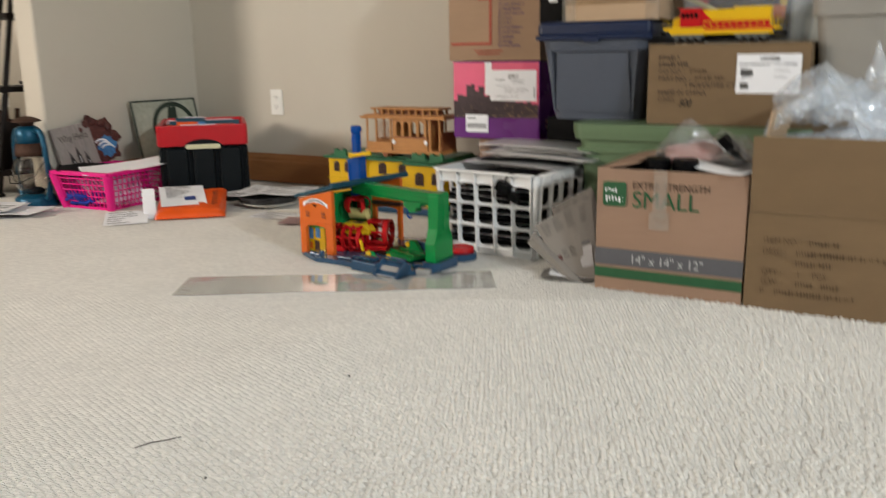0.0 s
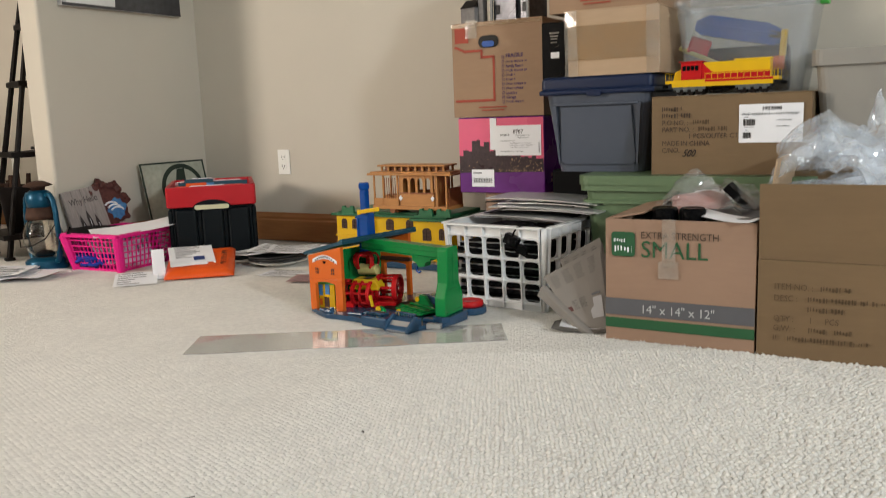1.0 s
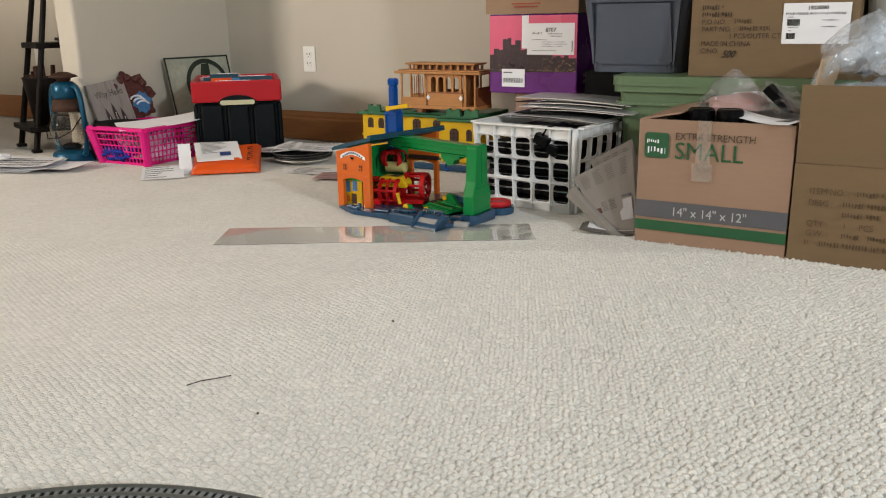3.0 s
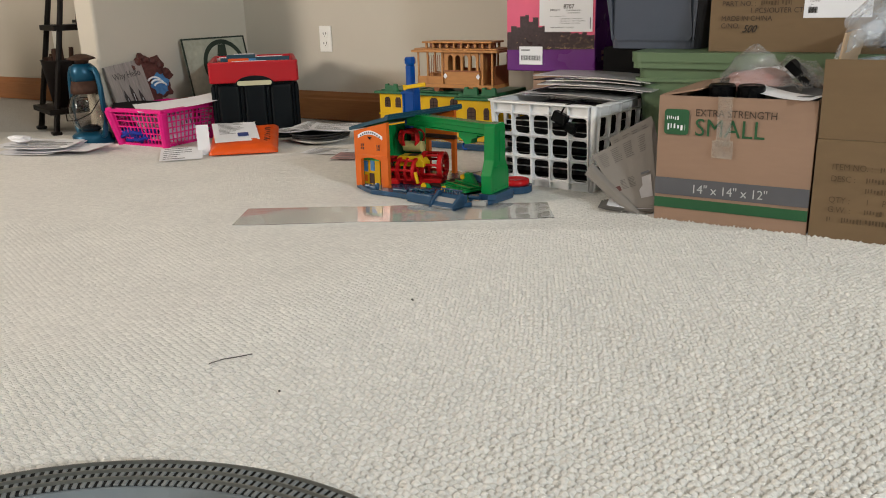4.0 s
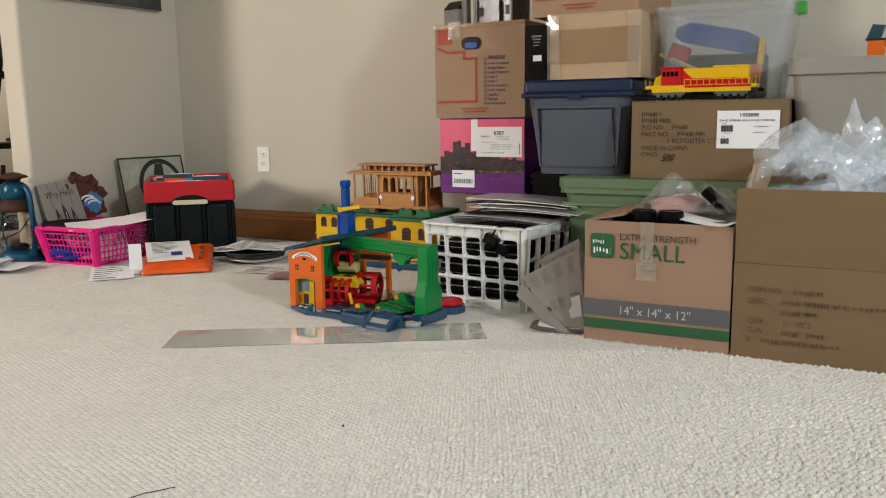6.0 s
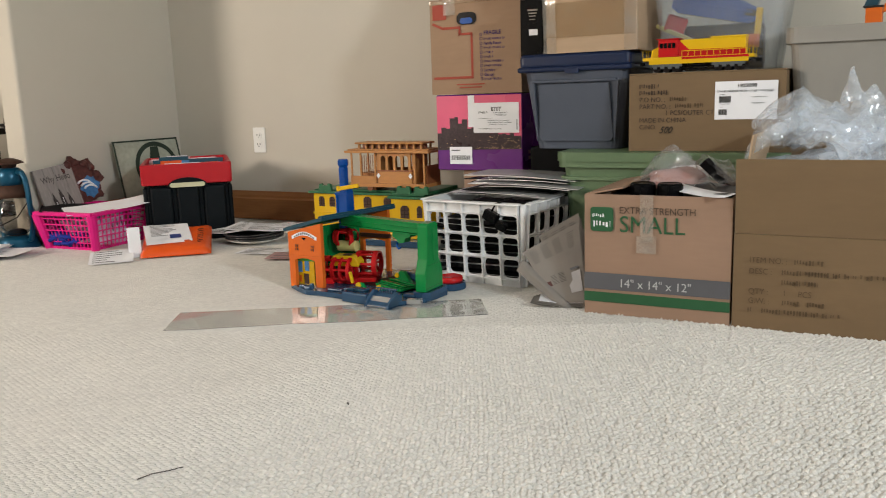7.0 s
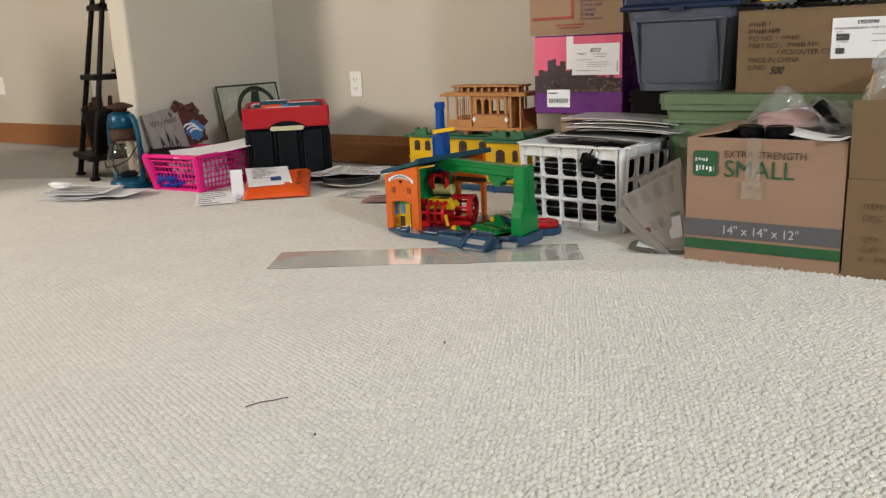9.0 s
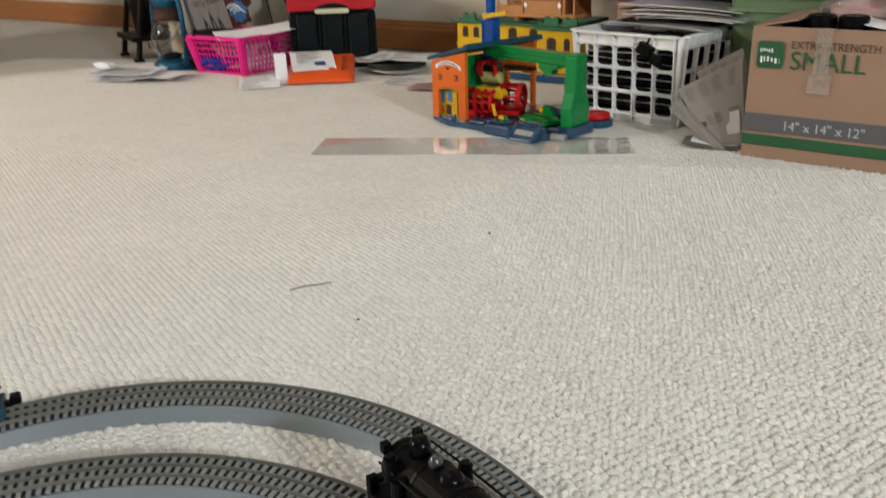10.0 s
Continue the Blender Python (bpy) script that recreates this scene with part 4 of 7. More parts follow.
part("tape_strip", sheet_bm(0.032, 0.115, n=12, thick=0.0003, wave=0.003, seed=6.1), CLEARTAPE, c1, m=pose(0.156, -0.0075, 0.248, 90, 0, 0))
part("tape_patch", sheet_bm(0.048, 0.042, n=8, thick=0.0003, wave=0.002, seed=7.3), CLEARTAPE, c1, m=pose(0.156, -0.0090, 0.184, 90, 0, 0))
board("left_flap", c1, KRAFT_TAN, 0.345, 0.096, pose(0.0, 0.352, 0.303, 0, 0, -90) @ pose(0, 0, 0, -79, 0, 0))


def crumple(name, m, size, mat, label, category, seed, amount=0.10, sub=5, folds=9, spikes=()):
    """A wad with sharp straight creases, some of it drawn up into peaks."""
    rnd = random.Random(seed)
    fold = [(Vector((rnd.gauss(0, 1), rnd.gauss(0, 1), rnd.gauss(0, 1))).normalized(), 0.4 * 1.45 ** (k % 9), rnd.random(), amount / (1 + 0.35 * (k % 9))) for k in range(folds)]
    bm = bmnew()
    bmesh.ops.create_icosphere(bm, subdivisions=sub, radius=1.0)
    for v in bm.verts:
        p = v.co.copy()
        k = 1 + 0.25 * noise.noise(p * 1.3 + Vector((seed, 0, 0)))
        for d, f, ph, a in fold:
            k += a * (abs(((p.dot(d) * f + ph) % 1.0) * 2 - 1) * 2 - 1)
        up = sum(h * max(0.0, 1 - ((p.x - x) ** 2 + (p.y - y) ** 2) ** 0.5 / w) ** 0.75 for x, y, w, h in spikes) if p.z > 0 else 0.0
        v.co = Vector((p.x * size[0] * k, p.y * size[1] * k, p.z * size[2] * k + up * k))
    ob = solid(name, bm, mat, m, label, category)
    ob.visible_shadow = mat not in (BAG, WRAP)
    return ob


# what is in the open carton
for x in (0.132, 0.198):
    bm = bmnew()
    lathe(bm, [(0.001, 0.0), (0.030, 0.0), (0.031, 0.032), (0.027, 0.037), (0.02, 0.035), (0.001, 0.035)], n=28)
    solid("black_drum", bm, BLACK, pose(x, 0.05, 0.2915), "shiny black plastic drum lying in the carton", "toy part", group="drums in the carton", smooth=False)
solid("black_tray", one_box(0.02, 0.33, 0.02, 0.33, 0.008, 0.286, bevel=0.01), DARK, pose(0, 0, 0), "black plastic tray filling the carton", "tray")
crumple("pink_bundle", pose(0.19, 0.17, 0.325), (0.08, 0.065, 0.030), PINK_STUFF, "pink and white bundle inside a clear bag", "bundle", 3, amount=0.03, sub=4)
crumple("white_bundle", pose(0.20, 0.235, 0.332), (0.05, 0.035, 0.022), PAPER, "white wadded tissue beside the pink bundle", "tissue", 5, amount=0.05, sub=4)
paper(pose(0.29, 0.085, 0.312, 5, 3, -30), 0.16, 0.10, "dark glossy booklet lying on the open carton", mat=PHOTO_DARK, seed=41, curl=0.006, name="booklet")
paper(pose(0.275, 0.032, 0.309, 9, 3, -28), 0.17, 0.05, "white leaflet lying on the open carton", seed=40, curl=0.006)
bm = one_box(-0.055, 0.055, -0.018, 0.018, -0.010, 0.010, bevel=0.003)
solid("black_strap", bm, DARK, pose(0.297, 0.15, 0.335, 10, 43, 0), "black flat strip leaning out of the carton", "strip")

# the big carton beside it, flaps up, full of clear wrap
c2 = carton(pose(0.357, -0.004, 0), 0.60, 0.40, 0.222, KRAFT_OLIVE, "large open brown carton with flaps standing up", closed=False)
board("front_flap", c2, KRAFT_OLIVE, 0.598, 0.17, pose(0.001, 0.0, 0.223, 4, 0, 0))
board("left_flap", c2, KRAFT_PALE, 0.36, 0.222, pose(0.0, 0.39, 0.223, 0, 0, -90) @ pose(0, 0, 0, -7, 0, 0), label="paler inner flap")
board("back_flap", c2, KRAFT_OLIVE, 0.598, 0.17, pose(0.6, 0.4, 0.223, 0, 0, 180) @ pose(0, 0, 0, -6, 0, 0))
text("ITEM NO. :", 0.019, INK_FAINT, c2, on_front(0.035, 0.158, lift=0.0045), stretch=0.9)
text("DESC :", 0.019, INK_FAINT, c2, on_front(0.035, 0.132, lift=0.0045), stretch=0.9)
text("QTY :", 0.019, INK_FAINT, c2, on_front(0.035, 0.085, lift=0.0045), stretch=0.9)
text("1     PCS", 0.019, INK_FAINT, c2, on_front(0.108, 0.085, lift=0.0045), stretch=0.9)
text("G.W. :", 0.019, INK_FAINT, c2, on_front(0.035, 0.063, lift=0.0045), stretch=0.9)
bars("printing", [(0.13, 0.19, 0.158, 0.169), (0.105, 0.40, 0.133, 0.144), (0.105, 0.18, 0.110, 0.121), (0.108, 0.145, 0.063, 0.074), (0.16, 0.195, 0.063, 0.074), (0.035, 0.045, 0.041, 0.052), (0.065, 0.23, 0.041, 0.052)], INK_FAINT, c2, lift=0.0042, words=True)
def wrap_sheet(m, w, d, dome, mat, label, seed, peaks=(), folds=16, n=54, name="plastic_wrap", kind="plastic wrap"):
    """A crumpled sheet of clear film: a sagging dome broken by straight creases, drawn up in places."""
    rnd = random.Random(seed)
    fold = [(rnd.uniform(0, math.pi), rnd.uniform(3, 26), rnd.random(), rnd.uniform(0.2, 1.0)) for _ in range(folds)]
    bm = bmnew()
    rows = []
    for i in range(n + 1):
        row = []
        for j in range(n + 1):
            a, b = 2 * i / n - 1, 2 * j / n - 1
            rim = 1 + 0.18 * noise.noise((a * 2 + seed, b * 2, 3.0))
            x, y = a * w * rim, b * d * rim
            z = dome * (1 - 0.7 * (a * a + b * b)) + 0.02 * noise.noise((a * 2.3, b * 2.3, seed * 1.0))
            for ang, f, ph, amp in fold:
                q = ((x * math.cos(ang) + y * math.sin(ang)) * f + ph + 0.25 * noise.noise((a * 1.5, b * 1.5, ang))) % 1.0
                z += amp * 0.14 / f * (abs(q * 2 - 1) - 0.5)
            for px, py, wide, high in peaks:
                z += high * max(0.0, 1 - math.hypot((a - px) * 1.0, (b - py) * 0.8) / wide) ** 0.8
            row.append(bm.verts.new((x + 0.012 * noise.noise((z * 30, a * 3, seed)), y + 0.012 * noise.noise((z * 30, b * 3, seed + 5)), z)))
        rows.append(row)
    for ra, rb_ in zip(rows, rows[1:]):
        for j in range(n):
            bm.faces.new((ra[j], rb_[j], rb_[j + 1], ra[j + 1]))
    ob = solid(name, bm, mat, m, label, kind, group=kind + " in a carton")
    ob.visible_shadow = False
    return ob


BAGGED = "crumpled clear plastic bag in the carton"
wrap_sheet(pose(0.21, 0.19, 0.316, 0, 0, 15), 0.115, 0.10, 0.058, BAG, BAGGED, 41, ((-0.35, 0, 0.5, 0.028), (0.55, 0.2, 0.4, 0.022)), name="plastic_bag", kind="bag")
wrap_sheet(pose(0.22, 0.20, 0.312, 0, 4, -20), 0.12, 0.09, 0.040, BAG, BAGGED, 47, ((-0.2, 0.1, 0.5, 0.02),), name="plastic_bag", kind="bag")
LOOSE = "crumpled clear plastic wrap spilling from the carton"
wrap_sheet(pose(0.49, 0.20, 0.415, 0, 8, 10), 0.125, 0.11, 0.10, WRAP, LOOSE, 2, ((-0.45, 0, 0.5, 0.03),))
wrap_sheet(pose(0.52, 0.21, 0.40, 0, -4, -25), 0.14, 0.12, 0.08, WRAP, LOOSE, 5, ((-0.2, 0.1, 0.5, 0.03),))
wrap_sheet(pose(0.585, 0.20, 0.42, 0, 0, 30), 0.10, 0.10, 0.08, WRAP, LOOSE, 8, ((-0.05, 0.1, 0.22, 0.11), (0.40, 0.0, 0.34, 0.06)))
wrap_sheet(pose(0.70, 0.21, 0.39, 0, -4, 0), 0.17, 0.13, 0.09, WRAP, LOOSE, 11, ((-0.4, 0.1, 0.45, 0.04), (0.2, 0, 0.4, 0.03)))
wrap_sheet(pose(0.72, 0.20, 0.36, 0, 3, 20), 0.19, 0.13, 0.08, WRAP, LOOSE, 14, ((0.4, 0.2, 0.4, 0.03),))
wrap_sheet(pose(0.86, 0.20, 0.36, 0, 0, -10), 0.10, 0.14, 0.10, WRAP, LOOSE, 19, ((0, 0, 0.5, 0.05),))
wrap_sheet(pose(0.60, 0.17, 0.345, 0, 0, 0), 0.20, 0.13, 0.06, WRAP, "clear plastic wrap filling the carton", 23)
wrap_sheet(pose(0.70, 0.18, 0.32, 0, 0, 12), 0.22, 0.14, 0.06, WRAP, "clear plastic wrap filling the carton", 29)

# the long carton with a label, on the green bin
c3 = carton(pose(0.0, 0.40, 0.378), 0.414, 0.34, 0.212, KRAFT_OLIVE, "brown shipping carton with printed lines and a white label")
S3 = 0.0185
bars("maker_bars", [(0.030, 0.084, 0.174, 0.186), (0.030, 0.108, 0.156, 0.168)], INK, c3, lift=0.0042, words=True)
for words, x, z in (("P.O NO. :", 0.030, 0.137), ("PART NO. :", 0.030, 0.118), ("1 PCS/OUTER CTN", 0.102, 0.100), ("MADE IN CHINA", 0.030, 0.080), ("C/NO.", 0.030, 0.061)):
    text(words, S3, INK, c3, on_front(x, z, lift=0.0042), stretch=0.95)
text("500", 0.027, INK_BLACK, c3, on_front(0.086, 0.050, lift=0.0045), stretch=0.85, bold=0.0002, slant=0.45)
bars("number_bars", [(0.115, 0.165, 0.138, 0.150), (0.130, 0.205, 0.119, 0.131)], INK_FAINT, c3, lift=0.0042, words=True)
part("label", one_box(0.236, 0.395, -0.0048, -0.0040, 0.086, 0.187), PAPER, c3, "white printed label")
text("1923090", 0.0125, INK_BLACK, c3, on_front(0.318, 0.171, lift=0.0056), align="CENTER", stretch=1.15, bold=0.0003)
bars("label_print", [(0.243, 0.385, 0.158, 0.164), (0.249, 0.262, 0.151, 0.154), (0.33, 0.370, 0.143, 0.146), (0.33, 0.362, 0.127, 0.130), (0.25, 0.275, 0.126, 0.1285), (0.252, 0.258, 0.117, 0.120)], PAPER_INK, c3, lift=0.0056, words=True)
for z0, z1, wide in ((0.131, 0.148, 0.032), (0.098, 0.113, 0.024)):
    bars("barcode", [(0.247 + i * 0.0022, 0.2482 + i * 0.0022 + 0.0006 * (i % 3 == 1), z0, z1) for i in range(int(wide / 0.0022))], INK_BLACK, c3, lift=0.0056)

# the printed pink and purple carton, and what holds it up
carton(pose(-0.665, 0.67, 0), 0.33, 0.36, 0.283, KRAFT_TAN, "plain brown carton under the stack")
c4 = thing("printed_carton", pose(-0.757, 0.65, 0.289), "glossy pink and purple carton printed with a city skyline", "box")
part("carton_body", one_box(0, 0.325, 0, 0.36, 0, 0.262, bevel=0.004), PURPLE, c4)
bars("pink_sky", [(0.002, 0.323, 0.105, 0.258)], PINK, c4, lift=0.0012)
rnd = random.Random(8)
pts = [(0.003, 0.07), (0.003, 0.115)]
x = 0.003
for hgt in (0.03, 0.055, 0.05, 0.095, 0.10, 0.072, 0.09, 0.05, 0.055, 0.04, 0.045, 0.042, 0.03, 0.045, 0.025, 0.028, 0.022, 0.03, 0.018):
    x2 = min(0.322, x + rnd.uniform(0.013, 0.021))
    pts += [(x, 0.105 + hgt * 0.8), (x2, 0.105 + hgt * 0.8)]
    x = x2
pts += [(0.322, 0.12), (0.322, 0.075)]
bm = bmnew()
prism(bm, pts, 0.0014, 0.0018, UPRIGHT)
part("skyline", bm, CITY, c4)
for lit in [(a, a + rnd.uniform(0.001, 0.004), b, b + rnd.uniform(0.001, 0.0025)) for a, b in [(rnd.uniform(0.006, 0.31) if i % 2 else rnd.uniform(0.2, 0.318), 0.076 + 0.045 * rnd.random() ** 3) for i in range(90)]]:
    bars("city_window", [lit], CITY_LIT, c4, lift=0.0024)
part("label", one_box(0.145, 0.315, -0.0032, -0.0024, 0.130, 0.232), PAPER, c4, "white shipping label")
part("label_flap", one_box(0.125, 0.150, -0.0030, -0.0024, 0.150, 0.258), PAPER, c4)
text("8707", 0.019, INK_BLACK, c4, on_front(0.212, 0.204, lift=0.0036), bold=0.0003)
bars("label_print", [(0.222, 0.275, 0.196, 0.200), (0.228, 0.270, 0.188, 0.192), (0.165, 0.20, 0.196, 0.203), (0.165, 0.22, 0.178, 0.181), (0.2, 0.28, 0.170, 0.173), (0.2, 0.29, 0.163, 0.166), (0.2, 0.27, 0.156, 0.159), (0.165, 0.25, 0.142, 0.146), (0.306, 0.309, 0.14, 0.175)], PAPER_INK, c4, lift=0.0036, words=True)
part("label", one_box(0.05, 0.137, -0.0032, -0.0024, 0.022, 0.082), PAPER, c4, "small white barcode label")
bars("barcode", [(0.057 + i * 0.0033, 0.0585 + i * 0.0033 + 0.0012 * (i % 3 == 0), 0.036, 0.052) for i in range(22)] + [(0.057, 0.09, 0.068, 0.072)], PAPER_INK, c4, lift=0.0036)
bars("side_bars", [(0.05, 0.12, 0.055, 0.068), (0.05, 0.15, 0.035, 0.048)], PRINT_PINK, c4).matrix_basis = pose(0.325, 0, 0, 0, 0, 90)


def moving_box(m, w, d, h, label):
    c = carton(m, w, d, h, KRAFT, label, group="printed moving cartons")
    bm = bmnew()
    k = h / 0.31
    line = [(0.015, 0.235 * k), (0.05, 0.220 * k), (0.115, 0.220 * k), (0.115, 0.198 * k), (0.16, 0.198 * k), (0.16, 0.055 * k), (0.015, 0.055 * k)]
    for (a, b), (e, f) in zip(line, line[1:]):
        q = Vector((e - a, f - b)).normalized() * 0.004
        vs = [bm.verts.new((px, -0.004, pz)) for px, pz in ((a - q.x - q.y, b - q.y + q.x), (e + q.x - q.y, f + q.y + q.x), (e + q.x + q.y, f + q.y - q.x), (a - q.x + q.y, b - q.y - q.x))]
        bm.faces.new(vs)
    part("red_outline", bm, INK_RED, c)
    bars("red_badge", [(0.013, 0.066, 0.248 * k, 0.298 * k)], INK_RED, c, lift=0.0042)
    text("FRAGILE", 0.018, INK_PURPLE, c, on_front(0.205, 0.192 * k, lift=0.0042), stretch=0.95, bold=0.0004)
    rnd = random.Random(2)
    for i, words in enumerate(("", "Family Room", "", "", "", "", "", "Laundry", "Garage", "")):
        if words:
            text(words, 0.0135, INK_PURPLE, c, on_front(0.205, (0.174 - 0.0145 * i) * k, lift=0.0042), stretch=0.9, bold=0.0003)
    bars("check_lines", [(0.205, 0.205 + rnd.uniform(0.03, 0.08), (0.1745 - 0.0145 * i) * k, (0.1815 - 0.0145 * i) * k) for i in (0, 2, 3, 4, 5, 6, 9)], INK_PURPLE, c, lift=0.004, words=True)
    for i in range(11):
        z = (0.1745 - 0.0145 * (i - 1)) * k
        bars("check_box", [(0.190, 0.199, z, z + 0.0015), (0.190, 0.199, z + 0.0075, z + 0.009), (0.190, 0.1915, z, z + 0.009), (0.1975, 0.199, z, z + 0.009)], INK_PURPLE, c, lift=0.004)
    bars("foot_lines", [(0.10, 0.205, 0.030 * k, 0.034 * k), (0.11, 0.195, 0.020 * k, 0.024 * k)], INK_RED, c, lift=0.004)
    bm = bmnew()
    prism(bm, rrect(0.105, 0.18, 0.228 * k, 0.268 * k, 0.019), 0.0045, 0.0052, UPRIGHT)
    hole = part("grip_hole", bm, BLACK, c, "dark oval grip hole")
    bm = bmnew()
    prism(bm, rrect(0.118, 0.165, 0.231 * k, 0.25 * k, 0.009), 0.0054, 0.006, UPRIGHT)
    part("goods_behind", bm, TOY_BLUE, hole)
    bars("side_marks", [(0.10, 0.19, 0.2 * k, 0.22 * k), (0.08, 0.21, 0.10 * k, 0.104 * k), (0.08, 0.084, 0.104 * k, 0.19 * k)], INK_RED, c, lift=0.004).matrix_basis = pose(w, 0, 0, 0, 0, 90)
    return c


c5 = moving_box(pose(-0.768, 0.645, 0.5525), 0.338, 0.37, 0.314, "brown moving carton with red outline and oval grip hole")
part("tape_tag", one_box(0.055, 0.10, -0.006, -0.0052, 0.265, 0.325), CLEARTAPE, c5)
part("top_tape", one_box(0.0, 0.338, -0.0052, -0.0045, 0.302, 0.3145), TAPE, c5)

# the small church and the silver house on that carton
ch = thing("model_church", pose(-0.71, 0.72, 0.8715, 0, 0, -15), "small grey stone church model with a spire", "model building")
part("nave", one_box(-0.045, 0.02, -0.03, 0.03, 0, 0.055, bevel=0.001), STONE, ch)
bm = bmnew()
prism(bm, [(-0.034, 0.055), (0.034, 0.055), (0, 0.085)], -0.045, 0.02, pose(0, 0, 0, 90, 0, 90))
part("roof", bm, IRON, ch)
part("tower", one_box(0.0205, 0.043, -0.012, 0.012, 0, 0.085, bevel=0.001), STONE, ch)
bm = bmnew()
rod(bm, (0.032, 0, 0.0852), (0.032, 0, 0.165), 0.016, 0.001, n=4)
part("spire", bm, IRON, ch)
hs = thing("model_house", pose(-0.550, 0.74, 0.8715, 0, 0, -10) @ Matrix.Scale(1.35, 4), "ornate silver metal house model with porch and dormers", "model building")
part("house_body", one_box(-0.055, 0.055, -0.04, 0.04, 0, 0.07, bevel=0.002), PEWTER, hs)
bm = bmnew()
for k, (w, d, z0, z1) in enumerate(((0.065, 0.05, 0.07, 0.078), (0.045, 0.034, 0.078, 0.125), (0.052, 0.04, 0.125, 0.131))):
    box(bm, -w, w, -d, d, z0 + 0.0002, z1, bevel=0.002)
part("upper_storey", bm, PEWTER, hs)
bm = bmnew()
rod(bm, (0, 0, 0.1312), (0, 0, 0.185), 0.055, 0.012, n=8)
part("roof", bm, PEWTER, hs)
bm = bmnew()
prism(bm, [(-0.022, 0.0), (0.022, 0.0), (0.022, 0.05), (0, 0.075), (-0.022, 0.05)], 0.0405, 0.052, UPRIGHT)
part("gabled_porch", bm, PEWTER, hs)
for x in (-0.04, -0.015, 0.015, 0.04):
    for z in (0.018, 0.092):
        if abs(x) > 0.02 or z > 0.05:
            part("window_opening", one_box(x - 0.006, x + 0.006, -0.0415 if z < 0.05 else -0.0355, -0.0402 if z < 0.05 else -0.0342, z, z + 0.022), BLACK, hs)
for x in (-0.055, 0.055):
    bm = bmnew()
    rod(bm, (x, -0.048, 0.0), (x, -0.048, 0.07), 0.004, n=8)
    part("porch_post", bm, SILVER, hs)

# taped carton and the moving carton on it
c6 = carton(pose(-0.266, 0.45, 0.664), 0.272, 0.30, 0.186, KRAFT_PALE, "pale brown carton wrapped with glossy tape")
part("wide_tape", sheet_bm(0.272, 0.10, n=20, thick=0.0004, wave=0.004, seed=2.2), TAPE, c6, m=pose(0.136, -0.0055, 0.095, 90, 0, 0))
for x, sd in ((0.012, 1.4), (0.257, 3.8)):
    part("edge_tape", sheet_bm(0.04, 0.188, n=22, thick=0.0004, wave=0.010, seed=sd), CLEARTAPE, c6, m=pose(x, -0.0085, 0.094, 90, 0, 0))
moving_box(pose(-0.345, 0.50, 0.8555), 0.33, 0.40, 0.30, "brown moving carton with red outline, on the taped carton")

sb = thing("black_carton", pose(-0.372, 0.50, 0.6625), "narrow glossy black carton with small white label", "box")
part("carton_body", one_box(0, 0.075, 0, 0.22, 0, 0.17, bevel=0.003), BLACK, sb)
bars("pale_print", [(0.025, 0.058, 0.135, 0.140), (0.028, 0.055, 0.126, 0.130), (0.03, 0.052, 0.118, 0.121), (0.03, 0.05, 0.108, 0.111)], PAPER_GREY, sb, lift=0.0012)
bars("label", [(0.030, 0.058, 0.062, 0.080)], PAPER, sb, lift=0.0014)


# ---- storage bins ----
def bin_shell(parent, w0, d0, w1, d1, h, mat, r=0.03, th=0.004, name="tub"):
    """A tapered tub with rounded corners, open at the top."""
    bm = bmnew()
    def ring(w, d, z):
        return [bm.verts.new((x, yy, z)) for x, yy in rrect(-w / 2, w / 2, -d / 2, d / 2, r, 5)]
    rows = [ring(w0, d0, 0), ring(w1, d1, h), ring(w1 - 2 * th, d1 - 2 * th, h), ring(w0 - 2 * th, d0 - 2 * th, th)]
    for a, b in zip(rows, rows[1:]):
        for i in range(len(a)):
            j = (i + 1) % len(a)
            bm.faces.new((a[i], a[j], b[j], b[i]))
    bm.faces.new(list(reversed(rows[0])))
    bm.faces.new(rows[-1])
    return part(name, bm, mat, parent)


def rim_band(parent, w, d, z0, z1, mat, name="rim", r=0.03, th=0.012):
    bm = bmnew()
    o = [(x, yy) for x, yy in rrect(-w / 2, w / 2, -d / 2, d / 2, r, 5)]
    i_ = [(x, yy) for x, yy in rrect(-w / 2 + th, w / 2 - th, -d / 2 + th, d / 2 - th, r * 0.7, 5)]
    rows = [[bm.verts.new((x, yy, z)) for x, yy in pts] for pts, z in ((o, z0), (o, z1), (i_, z1), (i_, z0))]
    for a, b in zip(rows, rows[1:] + rows[:1]):
        for k in range(len(a)):
            j = (k + 1) % len(a)
            bm.faces.new((a[k], a[j], b[j], b[k]))
    return part(name, bm, mat, parent)


gb = thing("storage_bin", pose(0.115, 0.565, 0), "sage green plastic storage bin under the cartons", "storage bin")
bin_shell(gb, 0.56, 0.36, 0.61, 0.40, 0.345, TOTE_GREEN)
rim_band(gb, 0.635, 0.425, 0.333, 0.350, TOTE_GREEN)
rim_band(gb, 0.625, 0.414, 0.296, 0.306, TOTE_GREEN, "lower_ridge", th=0.01)
bm = bmnew()
prism(bm, rrect(-0.322, 0.322, -0.217, 0.217, 0.035, 5), 0.3503, 0.377)
part("lid", bm, TOTE_GREEN, gb)

# added black body: stands in for the gap's shade and bears the grey bin
solid("dark_gap_box", one_box(-0.09, 0.09, 0, 0.4, 0, 0.374, bevel=0.01), DARK, pose(-0.305, 0.62, 0), "added black box filling the dark gap behind the crate", "storage bin")

